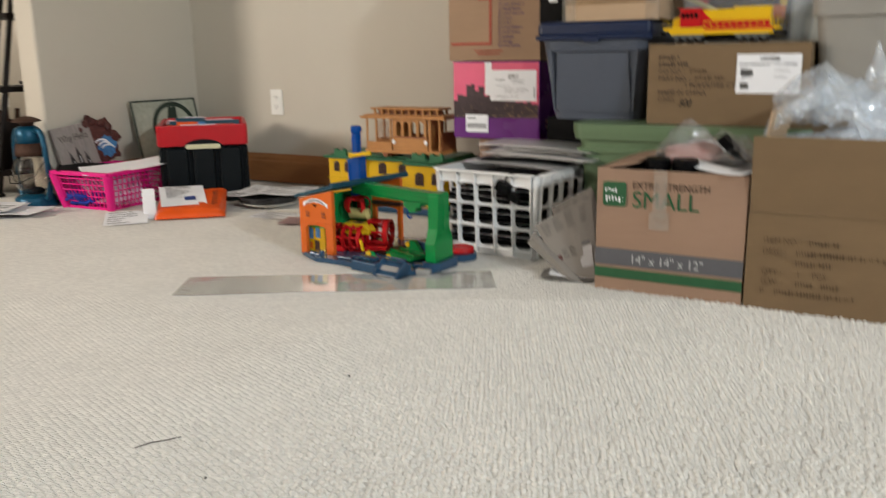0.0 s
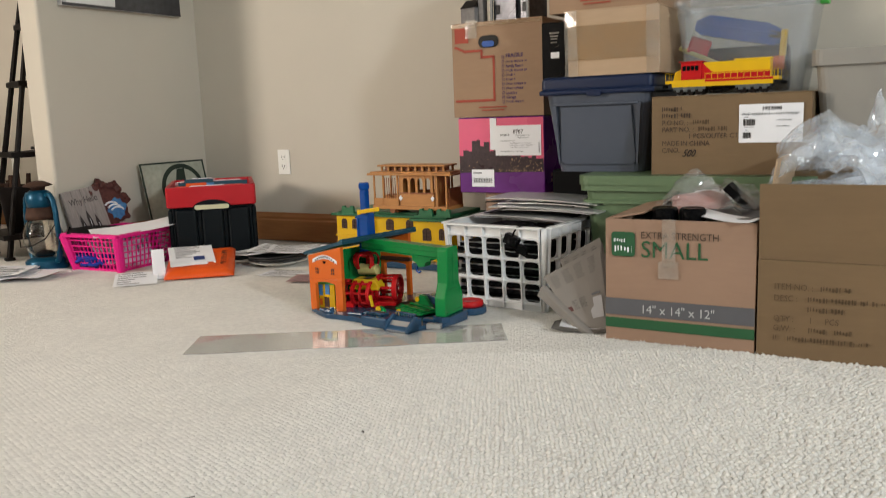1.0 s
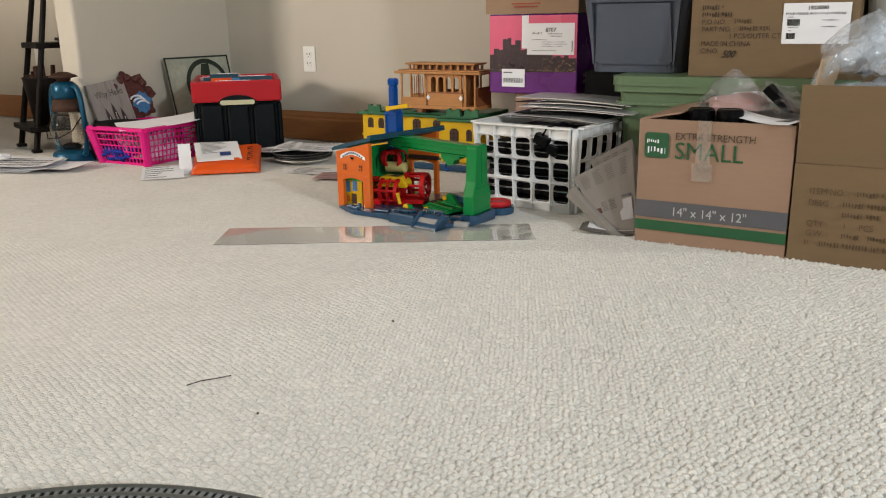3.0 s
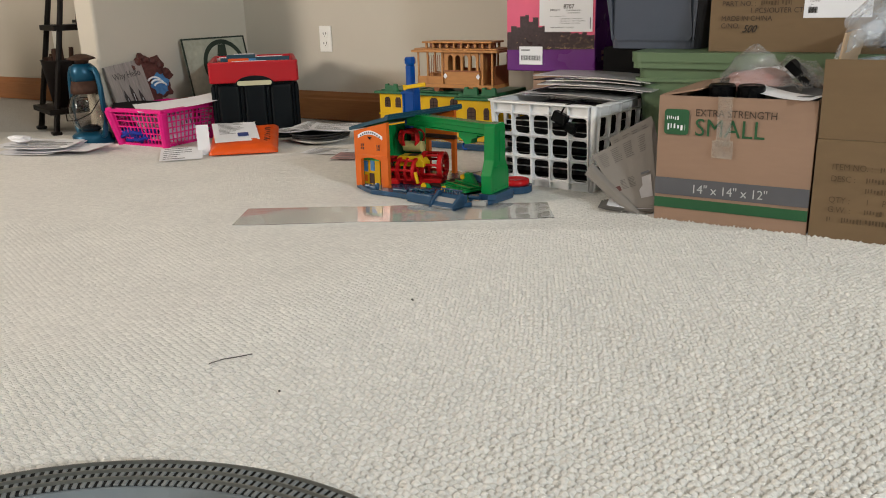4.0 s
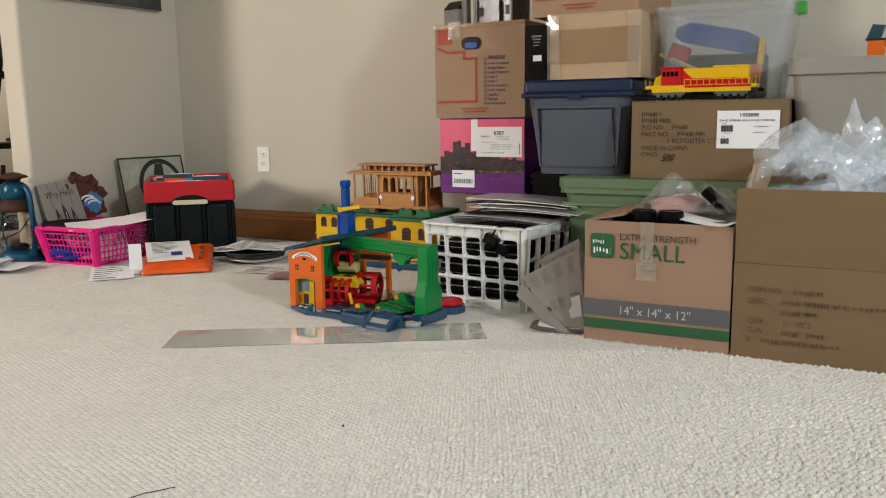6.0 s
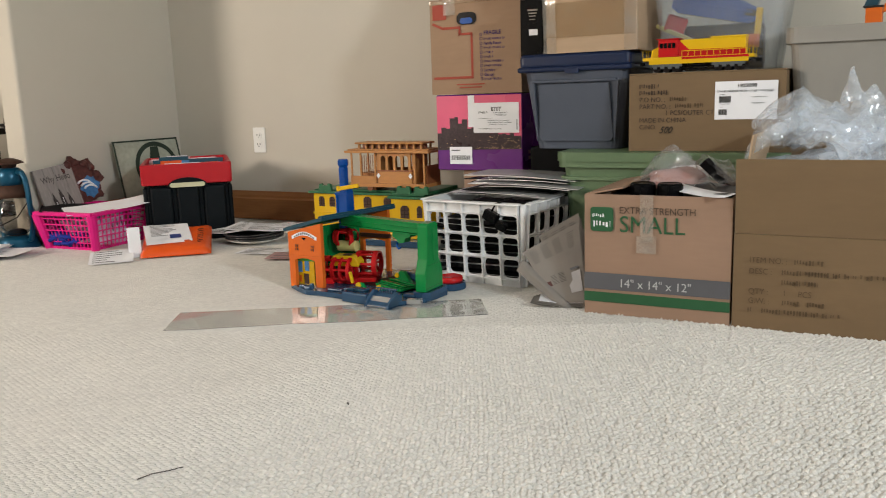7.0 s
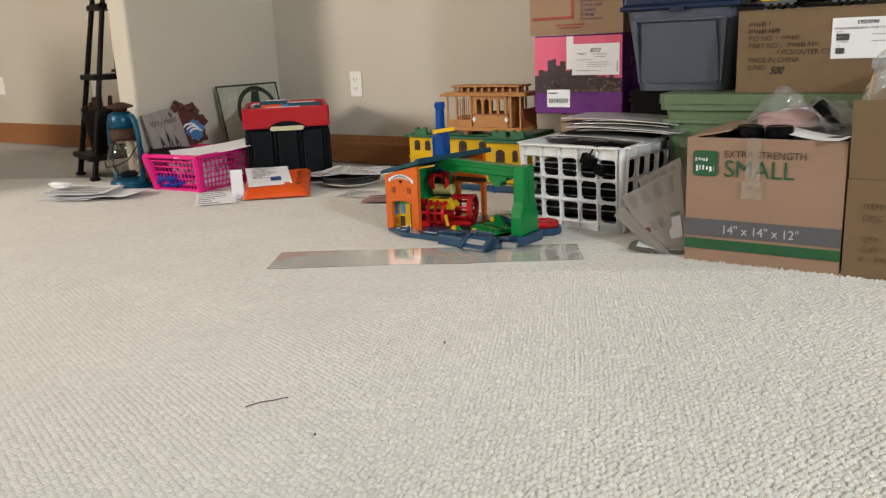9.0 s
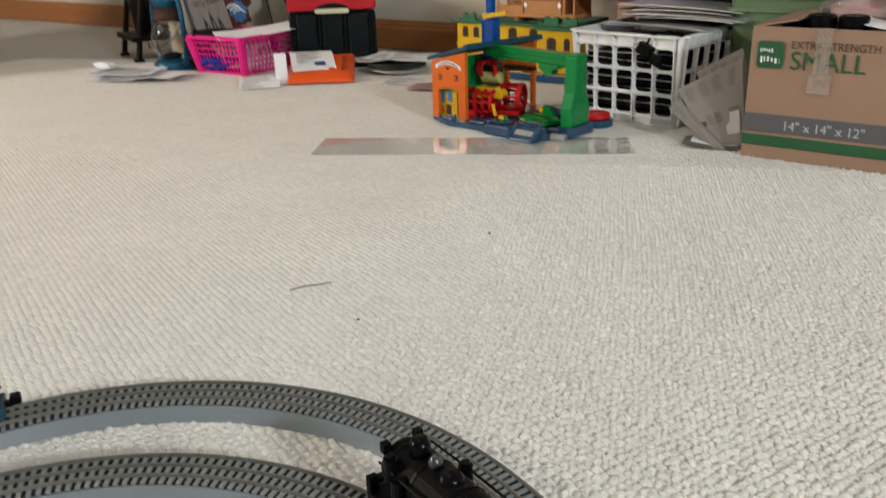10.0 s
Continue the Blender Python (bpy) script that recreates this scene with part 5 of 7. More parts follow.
tb = thing("storage_bin", pose(-0.183, 0.62, 0.3785) @ Matrix.Diagonal((1.10, 1, 1, 1)), "slate grey storage bin with a dark blue lid", "storage bin")
bin_shell(tb, 0.242, 0.28, 0.300, 0.34, 0.245, TOTE_GREY, r=0.035)
part("top_ledge", one_box(-0.120, 0.120, -0.010, 0.0, 0.196, 0.204, bevel=0.002), TOTE_GREY, tb, m=pose(0, -0.1435, 0.006, 7.0))
bm = bmnew()
prism(bm, [(-0.106, 0.03), (-0.096, 0.018), (0.096, 0.018), (0.106, 0.03), (0.098, 0.192), (-0.098, 0.192)], 0, 0.005, UPRIGHT)
part("front_panel", bm, TOTE_GREY, tb, m=pose(0, -0.1425, 0.006, 7.0))
for s in (-1, 1):
    bm = bmnew()
    prism(bm, [(s * 0.112, 0.200), (s * 0.126, 0.200), (s * 0.112, 0.020), (s * 0.108, 0.020)], 0, 0.009, UPRIGHT)
    part("corner_rib", bm, TOTE_GREY, tb, m=pose(0, -0.1425, 0.006, 7.0))
bm = bmnew()
box(bm, -0.161, 0.161, -0.179, 0.179, 0.232, 0.247, bevel=0.005)
box(bm, -0.157, 0.157, -0.174, 0.174, 0.240, 0.286, bevel=0.014, seg=4)
ld = part("lid", bm, TOTE_BLUE, tb, "dark blue snap-on lid")
part("latch", one_box(-0.02, 0.02, -0.188, -0.1825, 0.226, 0.24, bevel=0.002), TOTE_BLUE, ld)

cb = thing("storage_bin", pose(0.215, 0.645, 0.5955), "clear plastic bin filled with bright toys, on a carton", "storage bin")
bin_shell(cb, 0.31, 0.20, 0.375, 0.245, 0.262, TOTE_CLEAR, r=0.025, th=0.0025)
rim_band(cb, 0.388, 0.258, 0.252, 0.267, TOTE_CLEAR, r=0.028, th=0.01)
part("latch", one_box(0.185, 0.21, -0.02, 0.02, 0.235, 0.27, bevel=0.004), TOY_LEAF, cb)
toys = [("toy_block", DARK, one_box(-0.12, 0.105, -0.05, 0.05, 0, 0.128, bevel=0.01), pose(0.220, 0.65, 0.60, 0, 0, 4), "dark plastic toy part in the clear bin"),
        ("toy_block", TOY_RED, one_box(-0.03, 0.03, -0.02, 0.02, 0, 0.05, bevel=0.006), pose(0.075, 0.60, 0.71, 0, 20, 10), "red plastic toy part in the clear bin"),
        ("toy_block", TOY_CREAM, one_box(-0.07, 0.07, -0.006, 0.006, 0, 0.012, bevel=0.003), pose(0.090, 0.58, 0.70, 0, 24, -8), "cream plastic toy strip in the clear bin"),
        ("toy_block", TOY_ORANGE, one_box(-0.019, 0.019, -0.003, 0.003, 0, 0.036, bevel=0.001), pose(0.305, 0.553, 0.657), "orange plastic toy part in the clear bin"),
        ("toy_block", TOY_YELLOW, one_box(-0.008, 0.008, -0.012, 0.012, 0, 0.075, bevel=0.003), pose(0.315, 0.575, 0.69, 0, 4, 0), "yellow plastic toy part in the clear bin"),
        ("toy_block", TOY_GREEN, one_box(-0.012, 0.012, -0.012, 0.012, 0, 0.03, bevel=0.003), pose(0.310, 0.60, 0.73), "green plastic toy part in the clear bin")]
for nm, mt, bm, m, lb in toys:
    solid(nm, bm, mt, m, lb, "toy")

tt = thing("toy_truck", pose(0.205, 0.598, 0.742, 0, 12, 5), "blue plastic toy truck tipped over in the clear bin", "toy")
bm = bmnew()
prism(bm, [(-0.135, 0.012), (-0.115, 0.0), (0.085, 0.0), (0.120, 0.018), (0.112, 0.040), (0.060, 0.058), (-0.100, 0.058), (-0.135, 0.036)], -0.026, 0.026, UPRIGHT)
part("truck_body", bm, TOY_BLUE, tt)
for k in range(7):
    part("rib", one_box(-0.098 + k * 0.025, -0.092 + k * 0.025, -0.0292, -0.0262, 0.006, 0.054, bevel=0.001), TOY_BLUE, tt)
part("side_rail", one_box(-0.112, 0.088, -0.0325, -0.0294, 0.028, 0.034, bevel=0.001), TOY_BLUE, tt)
part("truck_window", one_box(0.068, 0.098, -0.0282, -0.0262, 0.020, 0.038, bevel=0.001), DARK, tt)

solid("carton", one_box(0, 0.46, 0, 0.42, 0, 0.396, bevel=0.005), KRAFT_OLIVE, pose(0.445, 0.44, 0), "plain brown carton behind the open one", "box")
rb = thing("storage_bin", pose(0.698, 0.64, 0.3975) @ Matrix.Diagonal((1, 1, 1.145, 1)), "taupe plastic storage bin with matching lid", "storage bin")
bin_shell(rb, 0.52, 0.36, 0.57, 0.40, 0.235, TOTE_BEIGE)
bm = bmnew()
prism(bm, rrect(-0.295, 0.295, -0.21, 0.21, 0.03, 5), 0.226, 0.262)
part("lid", bm, TOTE_BEIGE, rb)
ot = thing("toy_crane", pose(0.606, 0.56, 0.6985, 0, 0, -8), "small orange toy crane with a teal top on a bin lid", "toy")
part("leg", one_box(-0.020, 0.020, -0.012, 0.012, 0, 0.044, bevel=0.002), TOY_ORANGE, ot)
part("ledge", one_box(-0.026, 0.024, -0.014, 0.014, 0.0442, 0.049, bevel=0.001), INK_BLACK, ot)
bm = bmnew()
prism(bm, [(-0.024, 0.0492), (0.008, 0.0492), (0.018, 0.082), (-0.010, 0.086)], -0.012, 0.012, UPRIGHT)
part("hood", bm, TOY_TEAL, ot, "teal sloping hood")
bm = bmnew()
prism(bm, [(0.0202, 0.030), (0.060, 0.048), (0.060, 0.066), (0.0242, 0.052)], -0.010, 0.010, UPRIGHT)
part("arm", bm, TOY_ORANGE, ot)

# ---- white lattice crate with silver sheets ----
wc = thing("file_crate", pose(-0.388, 0.365, 0, 0, 0, -6), "white plastic lattice crate filled with silver track sheets", "crate")
CW, CD, CH = 0.322, 0.322, 0.247


def lattice_side(w, h, cols, rows):
    """A plastic side with rounded square openings, front at y = 0."""
    bm = bmnew()
    th, rim_h = 0.0035, 0.034
    pw, ph = w / cols, (h - rim_h - 0.022) / rows
    bar, n = 0.0048, 5
    for c in range(cols):
        for q in range(rows):
            x0, z0 = -w / 2 + c * pw, 0.022 + q * ph
            outer = []
            inner = rrect(x0 + bar, x0 + pw - bar, z0 + bar, z0 + ph - bar, 0.014, n)
            cx, cz = x0 + pw / 2, z0 + ph / 2
            for px, pz in inner:
                dx, dz = (px - cx) / (pw / 2 - bar), (pz - cz) / (ph / 2 - bar)
                k = 1 / max(abs(dx), abs(dz))
                outer.append((cx + dx * k * pw / 2, cz + dz * k * ph / 2))
            for yy in (0, th):
                vo_ = [bm.verts.new((a, yy, b)) for a, b in outer]
                vi_ = [bm.verts.new((a, yy, b)) for a, b in inner]
                for i in range(len(inner)):
                    j = (i + 1) % len(inner)
                    bm.faces.new((vo_[i], vo_[j], vi_[j], vi_[i]))
                if yy == 0:
                    keep = vi_
                else:
                    for i in range(len(inner)):
                        j = (i + 1) % len(inner)
                        bm.faces.new((keep[i], keep[j], vi_[j], vi_[i]))
    for c in range(cols + 1):
        x = -w / 2 + c * pw
        box(bm, x - 0.0016, x + 0.0016, -0.010, 0.0005, 0.004, h - 0.006)
    for q in range(rows + 1):
        z = 0.022 + q * ph
        box(bm, -w / 2, w / 2, -0.0095, 0.0004, z - 0.0014, z + 0.0014)
    box(bm, -w / 2, w / 2, 0, th, 0, 0.0222)
    box(bm, -w / 2, w / 2, 0, th, h - rim_h - 0.0002, h)
    box(bm, -w / 2 - 0.008, w / 2 + 0.008, -0.017, th, h - 0.006, h, bevel=0.002)
    box(bm, -w / 2, w / 2, -0.007, 0, h - rim_h - 0.002, h - rim_h + 0.001)
    return bm


for ang, w, off, cols_n in ((0, CW, CD, 5), (180, CW, CD, 5), (90, CD, CW, 5), (270, CD, CW, 5)):
    part("lattice_side", lattice_side(w - 0.012, CH, cols_n, 3), PLASTIC_WHITE, wc, m=pose(0, 0, 0, 0, 0, ang) @ pose(0, -off / 2, 0.0, 3.0))
for sx in (-1, 1):
    for sy in (-1, 1):
        bm = bmnew()
        rod(bm, (sx * (CW / 2 - 0.006), sy * (CD / 2 - 0.006), 0.0), (sx * (CW / 2 + 0.006), sy * (CD / 2 + 0.006), CH - 0.004), 0.009, 0.010, n=10)
        part("corner_post", bm, PLASTIC_WHITE, wc, smooth=True)
part("crate_floor", one_box(-CW / 2 + 0.012, CW / 2 - 0.012, -CD / 2 + 0.012, CD / 2 - 0.012, 0.004, 0.009), PLASTIC_WHITE, wc)
CR = pose(-0.388, 0.365, 0, 0, 0, -6)
rnd = random.Random(17)
for i in range(9):
    bm = bmnew()
    box(bm, -0.142 + rnd.uniform(-0.006, 0.006), 0.142 + rnd.uniform(-0.006, 0.006), -0.142, 0.142, 0, 0.014, bevel=0.002)
    tp = solid("track_panel", bm, DARK, CR @ pose(0.0, 0.0, 0.013 + i * 0.0232, rnd.uniform(-1.2, 1.2), rnd.uniform(-1.5, 1.5), rnd.uniform(-2, 2)), "dark toy track panel stacked in the crate", "toy track", group="track panels in the crate")
    for z in ((0.0145, 0.0165) if i % 3 else (0.0145,)):
        part("rail_strip", one_box(-0.138, 0.138, -0.146, -0.141, z, z + 0.0012), STEEL if i % 2 else TIN, tp)
for i in range(13):
    bm = bmnew()
    L, Wd, n = rnd.uniform(0.29, 0.37), rnd.uniform(0.07, 0.20), 12
    prev = None
    for k in range(n + 1):
        x = -L / 2 + L * k / n
        z = 0.005 * (1 - (2 * k / n - 1) ** 2)
        row = [bm.verts.new((x, -Wd / 2, z)), bm.verts.new((x, Wd / 2, z)), bm.verts.new((x, Wd / 2, z + 0.0024)), bm.verts.new((x, -Wd / 2, z + 0.0024))]
        if prev:
            for a in range(4):
                bm.faces.new((prev[a], prev[(a + 1) % 4], row[(a + 1) % 4], row[a]))
        else:
            bm.faces.new(row)
        prev = row
    bm.faces.new(prev)
    solid("silver_sheet", bm, (STEEL, BLACK, TIN, DARK, STEEL)[i % 5], CR @ pose(0.035 + rnd.uniform(-0.04, 0.06), 0.045 + rnd.uniform(-0.06, 0.07), 0.2445 + i * 0.0046, rnd.uniform(-1.5, 2.0), rnd.uniform(-1.0, 2.0), rnd.uniform(-10, 12)), "curved silver toy track sheet lying across the crate", "toy track", group="silver sheets on the crate", smooth=False)
pa = thing("power_adapter", CR @ pose(0.078, -0.184, 0.208, 0, 22, 0) @ Matrix.Scale(0.85, 4), "black power adapter hanging by its cord over the crate", "adapter")
part("adapter_body", one_box(-0.032, 0.022, -0.018, 0.012, -0.02, 0.016, bevel=0.005), BLACK, pa)
part("plug", one_box(0.023, 0.062, -0.014, 0.01, -0.032, 0.0, bevel=0.005), BLACK, pa)
bm = bmnew()
tube(bm, [(-0.01, 0.0, 0.016), (-0.004, -0.003, 0.045), (0.02, 0.004, 0.066), (0.03, 0.03, 0.074), (0.035, 0.06, 0.066), (0.01, 0.10, 0.055)], 0.0032, n=7)
part("cord", bm, BLACK, pa, smooth=True)

# newspapers leaning between crate and carton
def leaf_bm(c, n=10, wave=0.004, seed=0.0, lift=0.0):
    """A sheet of paper between four corners, gently buckled."""
    c = [Vector(p) for p in c]
    face = (c[1] - c[0]).cross(c[3] - c[0]).normalized()
    bm = bmnew()
    top, low = [], []
    for i in range(n + 1):
        for j in range(n + 1):
            s_, t_ = i / n, j / n
            p = c[0].lerp(c[1], s_).lerp(c[3].lerp(c[2], s_), t_)
            p = p + face * (lift + wave * noise.noise((s_ * 2.2 + seed, t_ * 2.2, seed * 1.3)) + wave * 1.4 * math.sin(math.pi * s_))
            top.append(bm.verts.new(p))
            low.append(bm.verts.new(p - face * 0.0007))
    k = n + 1
    for i in range(n):
        for j in range(n):
            q = (i * k + j, (i + 1) * k + j, (i + 1) * k + j + 1, i * k + j + 1)
            bm.faces.new([top[a] for a in q])
            bm.faces.new([low[a] for a in reversed(q)])
    rim = [j for j in range(k)] + [i * k + n for i in range(1, k)] + [n * k + j for j in range(n - 1, -1, -1)] + [i * k for i in range(n - 1, 0, -1)]
    for a, b in zip(rim, rim[1:] + rim[:1]):
        bm.faces.new((top[a], top[b], low[b], low[a]))
    return bm


def newspaper(corners, pages, seed, printed):
    """A folded paper: leaves fanned a little, with columns of print and a picture on the outer one."""
    ob = thing("newspaper", pose(0, 0, 0), "folded grey newspaper leaning between crate and carton", "newspaper", group="leaning newspapers")
    c = [Vector(p) for p in corners]
    u, v = c[1] - c[0], c[3] - c[0]
    face = u.cross(v).normalized()
    for k in range(pages):
        slip = [p - face * 0.0032 * k - v * 0.035 * k + u * 0.01 * k for p in c]
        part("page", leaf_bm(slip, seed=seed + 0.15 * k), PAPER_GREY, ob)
    rnd = random.Random(int(seed * 10))

    def block(name, s0, s1, t0_, t1_, mat):
        def at(a, b):
            return c[0].lerp(c[1], a).lerp(c[3].lerp(c[2], a), b)
        part(name, leaf_bm([at(s0, t0_), at(s1, t0_), at(s1, t1_), at(s0, t1_)], n=3, wave=0.0, lift=0.0006 + 0.004 * 1.4 * math.sin(math.pi * (s0 + s1) / 2) + 0.004 * noise.noise(((s0 + s1) * 1.1 + seed, (t0_ + t1_) * 1.1, seed * 1.3))), mat, ob)

    if printed:
        block("picture", 0.10, 0.20, 0.30, 0.38, BRICKRED)
        block("picture", 0.60, 0.92, 0.12, 0.40, PHOTO_LIGHT)
        block("headline", 0.62, 0.90, 0.43, 0.46, PAPER_INK)
        for col in range(4):
            for row in range(15):
                if row < 8 or col < 2:
                    s0 = 0.24 + col * 0.18 if row >= 8 else 0.08 + col * 0.22
                    t_ = 0.93 - row * 0.028 if row < 8 else 0.62 - row * 0.022
                    if s0 < 0.80:
                        block("print_line", s0, s0 + rnd.uniform(0.11, 0.16), t_, t_ + 0.008, NEWS_INK)
    return ob


newspaper([(-0.088, 0.030, 0.006), (-0.006, 0.040, 0.024), (-0.052, 0.104, 0.212), (-0.200, 0.078, 0.128)], 4, 1.3, True)
newspaper([(-0.085, 0.088, 0.006), (-0.010, 0.104, 0.010), (-0.064, 0.140, 0.232), (-0.172, 0.126, 0.168)], 3, 3.1, True)
newspaper([(-0.082, 0.020, 0.005), (-0.052, 0.022, 0.012), (-0.196, 0.074, 0.110), (-0.211, 0.060, 0.080)], 3, 5.7, False)
fp = thing("folded_paper", pose(-0.083, 0.050, 0.0015, 0, 0, 14), "folded pale newspaper lying on the carpet", "newspaper", group="leaning newspapers")
for k in range(4):
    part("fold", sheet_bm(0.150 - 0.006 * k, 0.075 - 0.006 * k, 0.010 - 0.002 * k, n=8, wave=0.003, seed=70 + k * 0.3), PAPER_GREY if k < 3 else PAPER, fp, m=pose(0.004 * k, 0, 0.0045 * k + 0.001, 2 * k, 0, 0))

# ---- clear strip and lint on the carpet ----
bm = sheet_bm(0.806, 0.168, 0.0, n=16, thick=0.0010, wave=0.0025, seed=5)
st = solid("acrylic_strip", bm, SHEET, pose(-0.597, -0.269, 0.0055, 0, 0, 31.4), "long clear acrylic sheet lying on the carpet", "plastic sheet")
st.visible_shadow = False
bm = bmnew()
tube(bm, [(-0.409, 0.913, 0.002), (-0.392, 0.929, 0.003), (-0.372, 0.940, 0.0025), (-0.353, 0.954, 0.002)], 0.0009, n=6)
ob = tagged(part("carpet_thread", bm, LINT, None), "dark thread lying on the carpet", "thread")
for x, yy, r in ((-0.137, 1.214, 0.0026), (-0.268, 0.829, 0.002)):
    bm = bmnew()
    bmesh.ops.create_icosphere(bm, subdivisions=2, radius=r)
    for v in bm.verts:
        v.co *= 1 + 0.4 * noise.noise(v.co * 400)
    ob = part("lint_speck", bm, LINT, None)
    ob.matrix_world = Matrix.Translation((x, yy, 0.002))
    tagged(ob, "tiny dark speck of lint on the carpet", "lint")


# ---- toy machine shop with crane ----
mx = thing("toy_playset", pose(0, 0, 0), "plastic toy machine shop with orange walls, green crane and slate base", "toy playset")
bm = bmnew()
prism(bm, [(-0.893, -0.05), (-0.845, -0.078), (-0.80, -0.103), (-0.755, -0.098), (-0.70, -0.104), (-0.658, -0.112), (-0.565, -0.125), (-0.482, -0.135), (-0.464, -0.105), (-0.440, -0.094),
           (-0.425, -0.070), (-0.412, 0.035), (-0.425, 0.065), (-0.50, 0.16), (-0.60, 0.225), (-0.70, 0.235), (-0.83, 0.225), (-0.87, 0.09)], 0.001, 0.015)
bmesh.ops.bevel(bm, geom=bm.edges[:], offset=0.0025, segments=2, affect="EDGES", profile=0.5)
part("base_plate", bm, TOY_SLATE, mx)
for nm, mat, x0, x1, y0, y1, z0, z1, turn in (("front_kerb", TOY_SLATE, -0.046, 0.046, -0.026, 0.034, 0.001, 0.030, -8), ("rear_block", TOY_SLATE, -0.04, 0.04, -0.02, 0.02, 0.0153, 0.034, -30)):
    at = (-0.607, -0.112) if nm == "front_kerb" else (-0.575, 0.145)
    part(nm, one_box(x0, x1, y0, y1, z0, z1, bevel=0.004), mat, mx, m=pose(at[0], at[1], 0, 0, 0, turn))
part("kerb_ledge", one_box(-0.046, 0.018, -0.002, 0.024, 0.0302, 0.036, bevel=0.003), TOY_SLATE, mx, m=pose(-0.607, -0.112, 0, 0, 0, -8))
for x in (-0.034, -0.006):
    bm = bmnew()
    tube(bm, [(x, -0.012, 0.030), (x + 0.002, -0.016, 0.037), (x + 0.018, -0.016, 0.037), (x + 0.020, -0.012, 0.030)], 0.0022, n=6)
    part("kerb_loop", bm, TOY_TEAL, mx, smooth=True, m=pose(-0.607, -0.112, 0, 0, 0, -8))

# ramp with its fence and silver sill
RAMP = pose(-0.518, -0.130, 0, 0, 0, -8)
bm = bmnew()
prism(bm, [(-0.030, 0.001), (0.026, 0.001), (0.026, 0.034), (0.010, 0.034), (-0.030, 0.010)], -0.042, 0.042, pose(0, 0, 0, 90, 0, 90))
bmesh.ops.bevel(bm, geom=bm.edges[:], offset=0.0015, segments=2, affect="EDGES", profile=0.5)
part("ramp_block", bm, TOY_SLATE, mx, m=RAMP)
bm = bmnew()
prism(bm, [(-0.036, 0.002), (-0.028, 0.002), (0.0, 0.0265), (-0.006, 0.0275)], -0.034, 0.034, pose(0, 0, 0, 90, 0, 90))
part("silver_ramp", bm, SILVER, mx, "silver ramp at the edge of the base", m=RAMP)
for x in (-0.038, 0.038):
    bm = bmnew()
    prism(bm, [(-0.034, 0.001), (0.012, 0.001), (0.012, 0.040), (0.004, 0.042), (-0.034, 0.014)], x - 0.004, x + 0.004, pose(0, 0, 0, 90, 0, 90))
    part("ramp_cheek", bm, TOY_SLATE, mx, m=RAMP)
for i in range(8):
    part("fence_bar", one_box(-0.032 + i * 0.0085, -0.029 + i * 0.0085, 0.010, 0.014, 0.0342, 0.044), TOY_SLATE, mx, m=RAMP)
part("fence_rail", one_box(-0.036, 0.036, 0.009, 0.015, 0.0442, 0.048, bevel=0.001), TOY_SLATE, mx, m=RAMP)
part("small_plate", one_box(-0.022, 0.018, -0.014, 0.006, 0.004, 0.0185, bevel=0.002), SILVER, mx, m=pose(-0.443, -0.090, 0, 0, 0, 12))
for i, (x, yy, w, d, h) in enumerate(((-0.835, -0.088, 0.020, 0.016, 0.024), (-0.805, -0.104, 0.022, 0.018, 0.026), (-0.790, -0.098, 0.012, 0.010, 0.034), (-0.735, -0.088, 0.05, 0.02, 0.022), (-0.49, -0.078, 0.035, 0.022, 0.024), (-0.56, -0.062, 0.03, 0.012, 0.024), (-0.68, -0.086, 0.02, 0.014, 0.027))):
    part("deck_block", one_box(x, x + w, yy, yy + d, 0.0152, h, bevel=0.003), TOY_SLATE, mx)
part("track_bed", one_box(-0.10, 0.07, -0.05, 0.07, 0.0152, 0.019, bevel=0.002), IRON, mx, m=pose(-0.575, 0.03, 0, 0, 0, -20))


